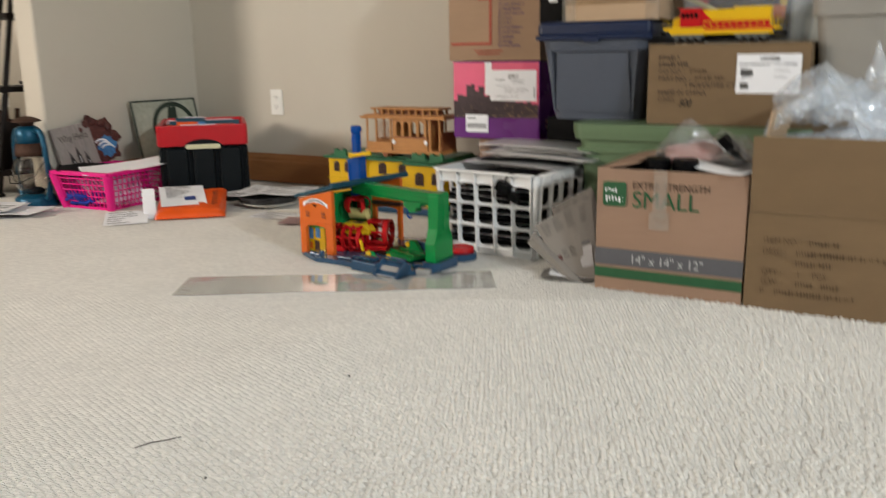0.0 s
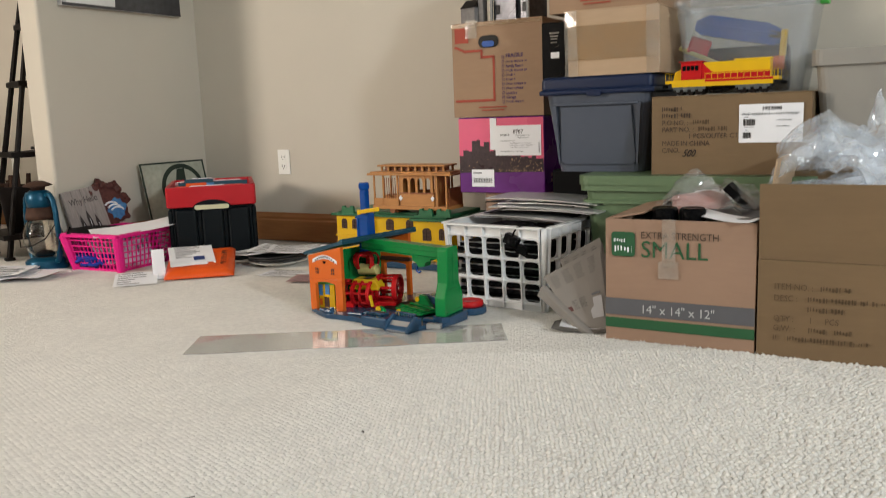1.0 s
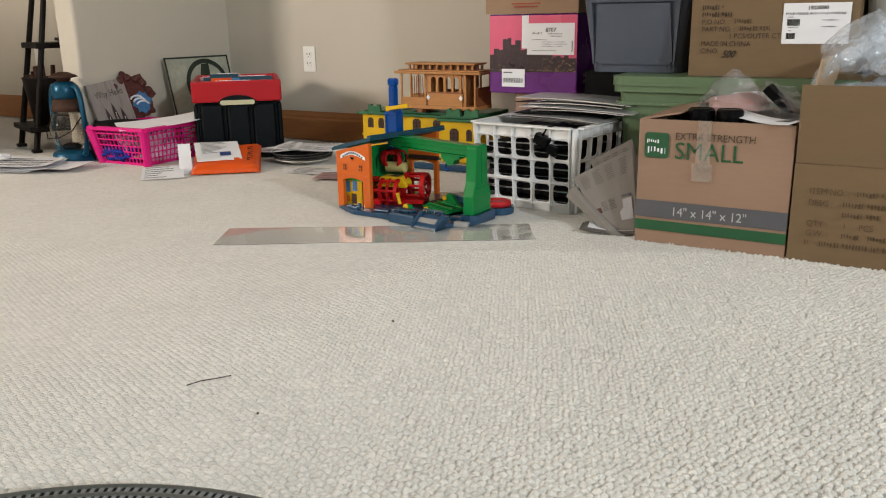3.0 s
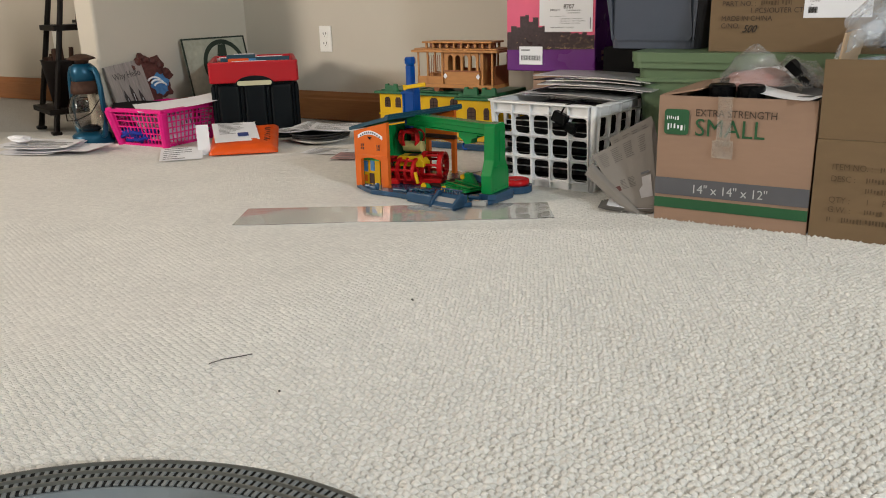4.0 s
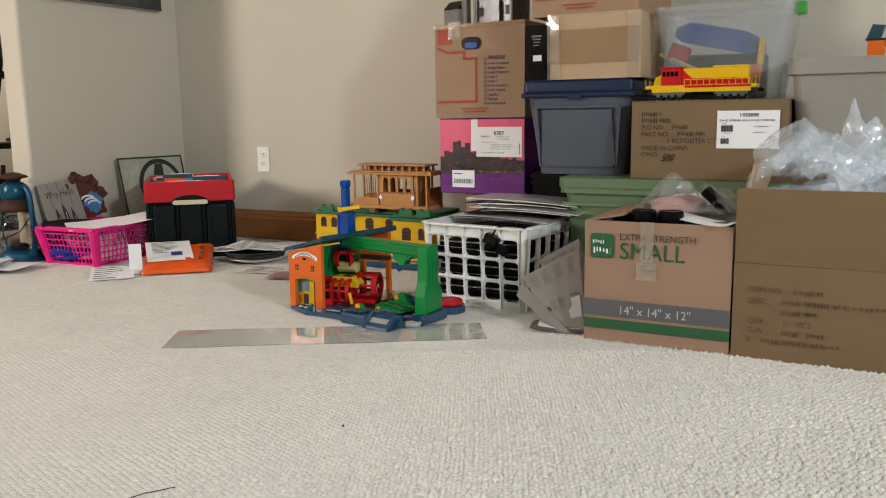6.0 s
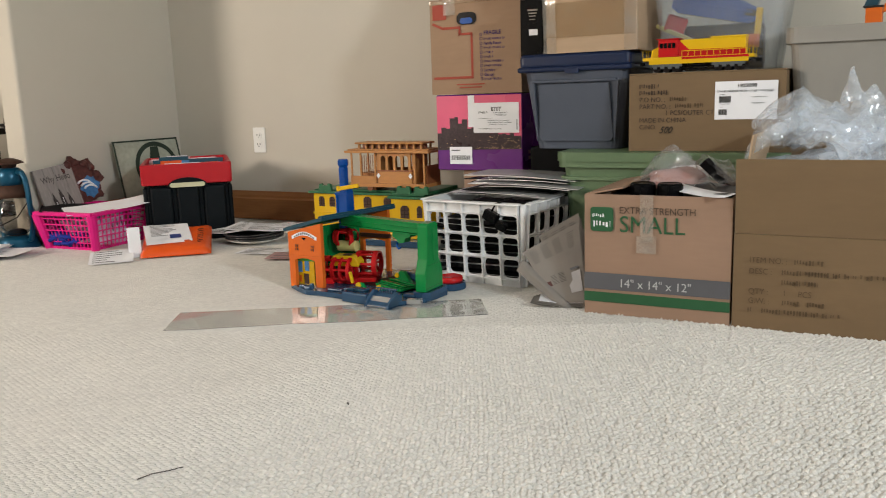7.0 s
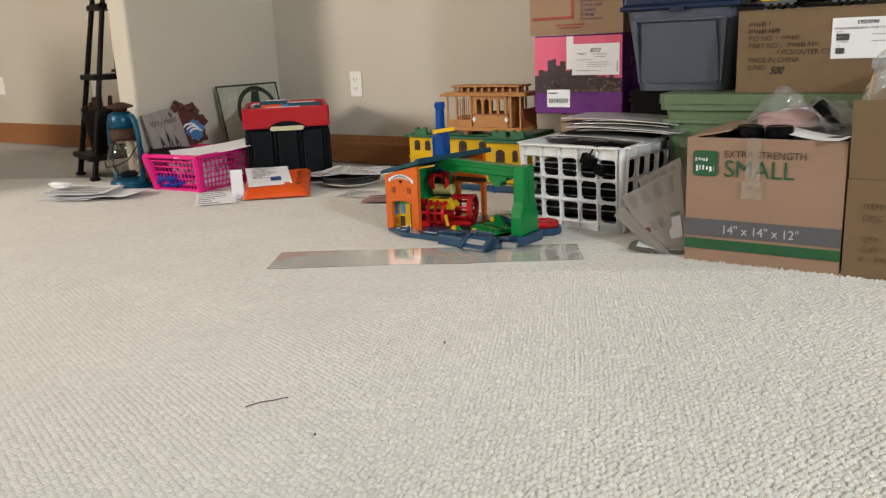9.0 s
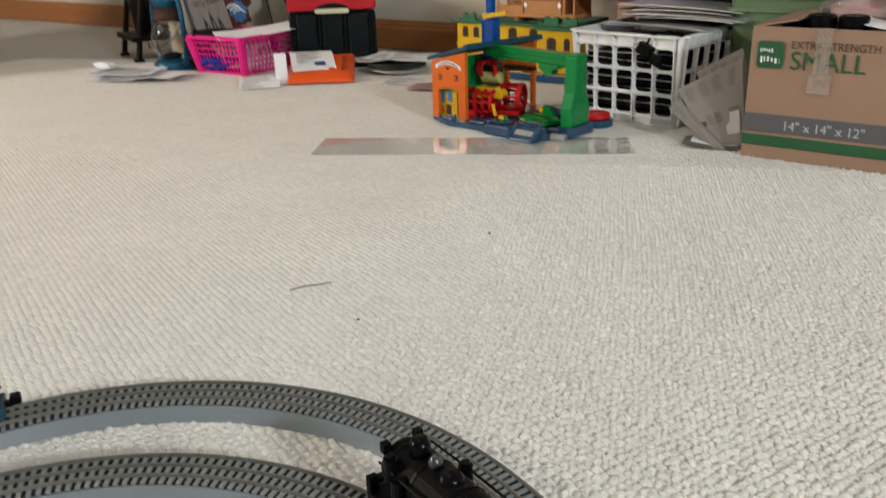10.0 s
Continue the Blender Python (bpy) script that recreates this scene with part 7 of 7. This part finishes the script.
box(bm, -0.006, TL + 0.016, 0.0, TD, 0.1342, 0.1385, bevel=0.001)
part("main_roof", bm, WOOD, tr)
for k in range(10):
    x = 0.03 + k * 0.032
    for yy in (0.024, TD - 0.030):
        part("clerestory_post", one_box(x, x + 0.008, yy, yy + 0.006, 0.1387, 0.154), WOOD, tr)
part("clerestory_back", one_box(0.028, 0.326, 0.058, 0.066, 0.1387, 0.1538), WOOD_DARK, tr)
part("clerestory_roof", one_box(0.02, 0.336, 0.014, TD - 0.014, 0.1542, 0.160, bevel=0.002), WOOD, tr)
for x in (0.137, 0.285):
    bm = bmnew()
    rod(bm, (x, 0.0015, 0.052), (x, -0.001, 0.052), 0.009, n=4)
    part("pale_mark", bm, PAPER, tr)

# ---- yellow and red diesel on the labelled carton ----
dl = thing("toy_locomotive", pose(0.030, 0.425, 0.595, 0, 0, 0) @ Matrix.Scale(0.95, 4), "yellow and red model diesel locomotive on a carton", "model train")
part("deck", one_box(0, 0.315, 0, 0.06, 0.034, 0.044, bevel=0.002), TOY_YELLOW, dl)
part("side_sill", one_box(0.02, 0.30, -0.0022, -0.0002, 0.024, 0.042), TOY_YELLOW, dl)
part("red_sill", one_box(0.115, 0.30, -0.0030, -0.0023, 0.036, 0.0425), TOY_RED, dl)
bm = bmnew()
prism(bm, [(0.105, 0.0442), (0.29, 0.0442), (0.29, 0.092), (0.11, 0.092), (0.105, 0.085)], -0.052, -0.008, UPRIGHT)
part("hood", bm, TOY_YELLOW, dl)
part("hood_cap", one_box(0.20, 0.292, 0.006, 0.054, 0.0922, 0.097, bevel=0.001), TOY_YELLOW, dl)
bm = bmnew()
rod(bm, (0.195, 0.03, 0.0922), (0.195, 0.03, 0.099), 0.006, n=12)
part("stack", bm, TOY_YELLOW, dl)
bm = bmnew()
prism(bm, [(0.105, 0.0445), (0.29, 0.0445), (0.29, 0.062), (0.135, 0.063), (0.118, 0.078), (0.105, 0.0915)], -0.0078, -0.0066, UPRIGHT)
part("red_stripe", bm, TOY_RED, dl)
part("cab", one_box(0.045, 0.104, 0.004, 0.056, 0.0442, 0.094, bevel=0.002), TOY_RED, dl, "red driver's cab")
part("cab_roof", one_box(0.04, 0.108, 0.0, 0.06, 0.0942, 0.097, bevel=0.001), TOY_RED, dl)
for x in (0.05, 0.062, 0.074, 0.086):
    part("cab_window", one_box(x, x + 0.009, 0.0026, 0.0038, 0.070, 0.084), BLACK, dl)
bm = bmnew()
prism(bm, [(0.02, 0.0442), (0.044, 0.0442), (0.044, 0.075), (0.026, 0.068)], -0.045, -0.015, UPRIGHT)
part("short_nose", bm, TOY_YELLOW, dl)
for y0 in (-0.004, 0.061):
    gr = part("guard_rail", one_box(0.115, 0.296, y0 - 0.0002, y0 + 0.0014, 0.0585, 0.0605), TOY_YELLOW, dl)
    for x in [0.115 + k * 0.0178 for k in range(11)]:
        part("guard_post", one_box(x, x + 0.0014, y0, y0 + 0.0012, 0.044, 0.0583), TOY_YELLOW, gr)
    for x in (0.002, 0.302):
        bm = bmnew()
        tube(bm, [(x, y0 + 0.0006, 0.044), (x, y0 + 0.0006, 0.065), (x + 0.011, y0 + 0.0006, 0.065), (x + 0.011, y0 + 0.0006, 0.044)], 0.0008, n=5)
        part("grab_iron", bm, TOY_YELLOW, dl)
for x in (0.07, 0.245):
    bm = bmnew()
    box(bm, x - 0.045, x + 0.045, 0.004, 0.056, 0.012, 0.0338, bevel=0.003)
    tk = part("bogie", bm, BLACK, dl)
    for dx in (-0.032, -0.011, 0.011, 0.032):
        part("spring_box", one_box(x + dx - 0.006, x + dx + 0.006, -0.001, 0.0032, 0.010, 0.027, bevel=0.0015), BOGIE, tk)
    part("side_frame", one_box(x - 0.046, x + 0.046, -0.0005, 0.0036, 0.016, 0.024, bevel=0.0015), BOGIE, tk)
    for dx in (-0.028, 0.0, 0.028):
        bm = bmnew()
        rod(bm, (x + dx, 0.003, 0.0125), (x + dx, 0.057, 0.0125), 0.0122, n=18)
        part("wheel", bm, IRON, tk)
part("fuel_tank", one_box(0.125, 0.19, 0.01, 0.05, 0.014, 0.0338, bevel=0.004), BLACK, dl)
part("coupler", one_box(-0.014, 0.0, 0.025, 0.035, 0.022, 0.032, bevel=0.002), BLACK, dl)
part("coupler", one_box(0.315, 0.332, 0.025, 0.035, 0.022, 0.032, bevel=0.002), BLACK, dl)


# ---- toy railway on the carpet ----
def railway(cx, cy, rc, a0, a1, label):
    """A curved track on moulded roadbed about a centre in world coordinates, from one angle to another."""
    tk = tagged(new("toy_track"), label, "toy track", group="curved toy track")
    n = int((a1 - a0) / 1.5)
    step = 22.5
    k = a0
    while k < a1 - 0.1:
        bm = bmnew()
        prof = [(-0.0375, 0.001), (-0.0355, 0.004), (-0.0295, 0.0172), (-0.0285, 0.0175), (0.0235, 0.0175), (0.0245, 0.0172), (0.032, 0.004), (0.033, 0.001)]
        prev = None
        m = 18
        for i in range(m + 1):
            a = radians(k + 0.01 + (step - 0.02) * i / m)
            row = [bm.verts.new((cx + (rc + d) * math.cos(a), cy + (rc + d) * math.sin(a), z)) for d, z in prof]
            if prev:
                for q in range(len(prof)):
                    w = (q + 1) % len(prof)
                    bm.faces.new((prev[q], prev[w], row[w], row[q]))
            else:
                bm.faces.new(row)
            prev = row
        bm.faces.new(list(reversed(prev)))
        part("roadbed", bm, ROADBED, tk)
        k += step
    bm = bmnew()
    prev = None
    for i in range(n + 1):
        a = radians(a0 + (a1 - a0) * i / n)
        row = [bm.verts.new((cx + (rc + d) * math.cos(a), cy + (rc + d) * math.sin(a), z)) for d, z in ((-0.026, 0.0176), (-0.026, 0.0184), (0.0215, 0.0184), (0.0215, 0.0176))]
        if prev:
            for q in range(4):
                bm.faces.new((prev[q], prev[(q + 1) % 4], row[(q + 1) % 4], row[q]))
        prev = row
    part("ballast_strip", bm, BALLAST, tk, "black strip between the ties")
    count = int(radians(a1 - a0) * rc / 0.0098)
    proto = one_box(-0.0272, 0.0222, -0.0024, 0.0024, 0, 0.0026, bevel=0.0005, seg=1)
    me = bpy.data.meshes.new("tie")
    proto.to_mesh(me)
    proto.free()
    me.materials.append(TIE)
    for i in range(count):
        a = a0 + (a1 - a0) * (i + 0.5) / count
        ob = new("tie", me)
        ob.parent = tk
        ob.matrix_basis = pose(cx + rc * math.cos(radians(a)), cy + rc * math.sin(radians(a)), 0.0182, 0, 0, a)
    for d in (-0.017, 0.0, 0.017):
        bm = bmnew()
        prev = None
        for i in range(n + 1):
            a = radians(a0 + (a1 - a0) * i / n)
            row = [bm.verts.new((cx + (rc + d + e) * math.cos(a), cy + (rc + d + e) * math.sin(a), z)) for e, z in ((-0.0008, 0.0205), (0.0008, 0.0205), (0.0008, 0.0250), (-0.0008, 0.0250))]
            if prev:
                for q in range(4):
                    bm.faces.new((prev[q], prev[(q + 1) % 4], row[(q + 1) % 4], row[q]))
            else:
                bm.faces.new(row)
            prev = row
        bm.faces.new(list(reversed(prev)))
        part("rail", bm, RAIL, tk)
    return tk


railway(-0.304, 0.141, 0.441, 0, 180, "grey plastic toy railway curve with dark ties, outer loop")
railway(-0.280, 0.040, 0.395, 0, 180, "grey plastic toy railway curve with dark ties, inner loop")


def on_track(a, cx=-0.304, cy=0.141, rc=0.441):
    """Frame on the outer loop at an angle: x runs on along falling angles, z up from the rail heads."""
    return pose(cx + rc * math.cos(radians(a)), cy + rc * math.sin(radians(a)), 0.0263, 0, 0, a - 90)


# black steam engine, its smokebox end towards the far side of the curve
en = tagged(new("toy_steam_engine"), "glossy black model steam engine on the toy track", "model train")
en.matrix_world = on_track(47.5, -0.280, 0.040, 0.395)
bm = bmnew()
rod(bm, (-0.085, 0, 0.062), (0.10, 0, 0.062), 0.0245, n=28)
part("boiler", bm, DARK, en, smooth=False)
for x in (-0.08, -0.045, 0.0, 0.06):
    bm = bmnew()
    rod(bm, (x, 0, 0.062), (x + 0.004, 0, 0.062), 0.0253, n=28)
    part("boiler_band", bm, BLACK, en)
for x, yy, z in ((-0.07, -0.024, 0.074), (-0.055, -0.027, 0.062), (-0.03, 0.026, 0.068), (0.02, -0.026, 0.070)):
    bm = bmnew()
    rod(bm, (x, yy, z - 0.011), (x, yy, z + 0.011), 0.0065, n=12)
    rod(bm, (x, yy, z + 0.0112), (x, yy, z + 0.015), 0.004, n=10)
    part("air_pump", bm, BLACK, en)
bm = bmnew()
lathe(bm, [(0.001, 0.086), (0.007, 0.086), (0.006, 0.092), (0.003, 0.096), (0.001, 0.097)], n=14)
part("bell", bm, PEWTER, en, "small silver bell", m=pose(-0.037, 0, 0), smooth=True)
for s in (-1, 1):
    part("front_step", one_box(-0.106, -0.098, s * 0.026 - 0.005, s * 0.026 + 0.005, 0.0345, 0.05, bevel=0.0015), DARK, en)
    part("marker_lamp", one_box(-0.094, -0.086, s * 0.017 - 0.004, s * 0.017 + 0.004, 0.077, 0.088, bevel=0.001), BLACK, en)
bm = bmnew()
rod(bm, (-0.0905, 0, 0.062), (-0.0852, 0, 0.062), 0.0225, n=28)
part("smokebox_door", bm, DARK, en)
bm = bmnew()
rod(bm, (-0.098, 0, 0.062), (-0.0907, 0, 0.062), 0.007, n=16)
part("headlamp", bm, SILVER, en)
for x, rr, z1 in ((-0.06, 0.010, 0.102), (-0.015, 0.012, 0.093), (0.04, 0.013, 0.094)):
    bm = bmnew()
    lathe(bm, [(0.001, 0.07), (rr, 0.07), (rr * 0.95, z1 - 0.006), (rr * 0.6, z1), (0.001, z1)], n=20)
    part("chimney" if rr < 0.012 else "dome", bm, BLACK, en, m=pose(x, 0, 0), smooth=True)
part("running_board", one_box(-0.10, 0.13, -0.031, 0.031, 0.030, 0.034, bevel=0.001), DARK, en)
part("cab", one_box(0.10, 0.14, -0.031, 0.031, 0.0342, 0.10, bevel=0.003), BLACK, en)
part("buffer_beam", one_box(-0.108, -0.1002, -0.03, 0.03, 0.012, 0.034, bevel=0.002), DARK, en)
bm = bmnew()
box(bm, -0.128, -0.1082, -0.006, 0.006, 0.010, 0.020, bevel=0.002)
box(bm, -0.136, -0.124, -0.009, 0.004, 0.007, 0.023, bevel=0.003)
part("coupler", bm, BLACK, en)
for s in (-1, 1):
    part("cylinder_block", one_box(-0.095, -0.06, s * 0.027 - 0.008, s * 0.027 + 0.008, 0.010, 0.0298, bevel=0.004), BLACK, en)
    for x in (-0.04, 0.005, 0.05):
        bm = bmnew()
        rod(bm, (x, s * 0.0155, 0.019), (x, s * 0.0195, 0.019), 0.019, n=22)
        part("driving_wheel", bm, DARK, en)
    part("side_rod", one_box(-0.05, 0.06, s * 0.0215 - 0.001, s * 0.0215 + 0.001, 0.013, 0.017), STEEL, en)
    bm = bmnew()
    tube(bm, [(-0.085, s * 0.027, 0.074), (-0.03, s * 0.028, 0.076), (0.09, s * 0.028, 0.076)], 0.0012, n=6)
    part("boiler_rail", bm, IRON, en)

# silver and green car end on the other side of the curve
cr = tagged(new("toy_rail_car"), "silver and dark green model rail car with black coupler", "model train")
cr.matrix_world = on_track(126.2) @ pose(-0.13, 0, 0)
bm = bmnew()
prism(bm, [(-0.16, 0.016), (0.097, 0.016), (0.107, 0.028), (0.090, 0.062), (0.072, 0.082), (-0.16, 0.082)], -0.028, 0.028, UPRIGHT)
part("car_body", bm, SILVER, cr)
part("underframe", one_box(-0.15, 0.110, -0.022, 0.022, 0.002, 0.0158, bevel=0.002), TOY_TEAL, cr)
bm = bmnew()
box(bm, 0.1102, 0.118, -0.004, 0.004, 0.008, 0.014)
box(bm, 0.116, 0.128, -0.007, 0.005, 0.0095, 0.0225, bevel=0.003)
part("coupler", bm, BLACK, cr)
bm = bmnew()
rod(bm, (0.108, 0.004, 0.03), (0.094, 0.004, 0.066), 0.0022, n=8)
rod(bm, (0.094, -0.006, 0.066), (0.094, 0.014, 0.066), 0.0022, n=8)
part("brake_wheel", bm, IRON, cr)
for x in (-0.10, 0.05):
    for s in (-1, 1):
        bm = bmnew()
        rod(bm, (x, s * 0.015, 0.0125), (x, s * 0.019, 0.0125), 0.0124, n=18)
        part("wheel", bm, DARK, cr)


# ---- carpet loops near the camera ----
def carpet_pile():
    """Staggered columns of flat-topped loops, a little uneven, finer where they lie near."""
    rnd = np.random.RandomState(12)
    ca, sa = math.cos(PILE_TURN), math.sin(PILE_TURN)
    reach = 4.6
    nx, ny = int(2 * reach / PILE_W), int(2 * reach / PILE_L)
    ci, ri = np.meshgrid(np.arange(nx), np.arange(ny), indexing="ij")
    gx = (ci * PILE_W - reach).ravel()
    gy = ((ri + 0.5 * (ci % 2)) * PILE_L - reach).ravel()
    wave = 0.004 * np.sin(gx * 5.1 + gy * 1.3) + 0.003 * np.sin(gy * 7.3 - gx * 2.0)
    gx = gx + wave + rnd.normal(0, 0.0009, gx.size)
    gy = gy + rnd.normal(0, 0.0012, gy.size)
    px, py = gx * ca - gy * sa, gx * sa + gy * ca
    inv = ROOM.inverted()
    u = inv[0][0] * px + inv[0][1] * py + inv[0][3]
    v = inv[1][0] * px + inv[1][1] * py + inv[1][3]
    inside = (v < W_V - 0.02) & (u > -3.4) & (u < EAST - 0.02) & ((u > STUB_U) | (v < STUB_V) | (u < STUB_U - 0.12))
    fan = (py > 0.3) & (np.abs(px + 0.06 * py) < 0.5 + 0.70 * py)
    verts_all, faces_all, start = [], [], 0
    for near in (True, False):
        keep = inside & fan & ((py < 1.72) if near else ((py >= 1.72) & (py < 3.3)))
        qx, qy = px[keep], py[keep]
        count = qx.size
        grid = (-1, -0.55, 0.0, 0.55, 1) if near else (-1, 0, 1)
        s, t = np.meshgrid(grid, grid, indexing="ij")
        a = b = len(grid)
        s, t = s.ravel(), t.ravel()
        lx0, ly0 = PILE_W * (s + t) / 2, PILE_L * (s - t) / 4
        dome = np.maximum(1 - 0.80 * (s * s + t * t), -0.35)
        turn = PILE_TURN + rnd.normal(0, 0.18, (count, 1))
        lx, ly = lx0 * rnd.uniform(1.25, 1.50, (count, 1)), ly0 * rnd.uniform(1.25, 1.50, (count, 1))
        vx = qx[:, None] + lx * np.cos(turn) - ly * np.sin(turn)
        vy = qy[:, None] + lx * np.sin(turn) + ly * np.cos(turn)
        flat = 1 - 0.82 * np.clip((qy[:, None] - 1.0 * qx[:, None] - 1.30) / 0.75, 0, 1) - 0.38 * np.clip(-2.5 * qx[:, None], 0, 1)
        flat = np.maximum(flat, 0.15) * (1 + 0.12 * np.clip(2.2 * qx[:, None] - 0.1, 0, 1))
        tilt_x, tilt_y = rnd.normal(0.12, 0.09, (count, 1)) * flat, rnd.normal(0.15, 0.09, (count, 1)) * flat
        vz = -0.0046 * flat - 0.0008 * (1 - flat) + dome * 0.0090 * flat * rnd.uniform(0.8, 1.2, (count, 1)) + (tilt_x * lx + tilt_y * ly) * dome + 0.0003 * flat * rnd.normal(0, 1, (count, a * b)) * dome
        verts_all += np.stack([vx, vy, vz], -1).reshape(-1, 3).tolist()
        quad = np.array([(i * b + j, (i + 1) * b + j, (i + 1) * b + j + 1, i * b + j + 1) for i in range(a - 1) for j in range(b - 1)])
        faces_all += (start + quad[None] + (np.arange(count) * a * b)[:, None, None]).reshape(-1, 4).tolist()
        start += count * a * b
    me = bpy.data.meshes.new("carpet_pile")
    me.from_pydata(verts_all, [], faces_all)
    me.materials.append(PILE)
    me.shade_smooth()
    return tagged(new("carpet_pile", me), "dense cream carpet loops in staggered rows", "carpet", kind="stuff")


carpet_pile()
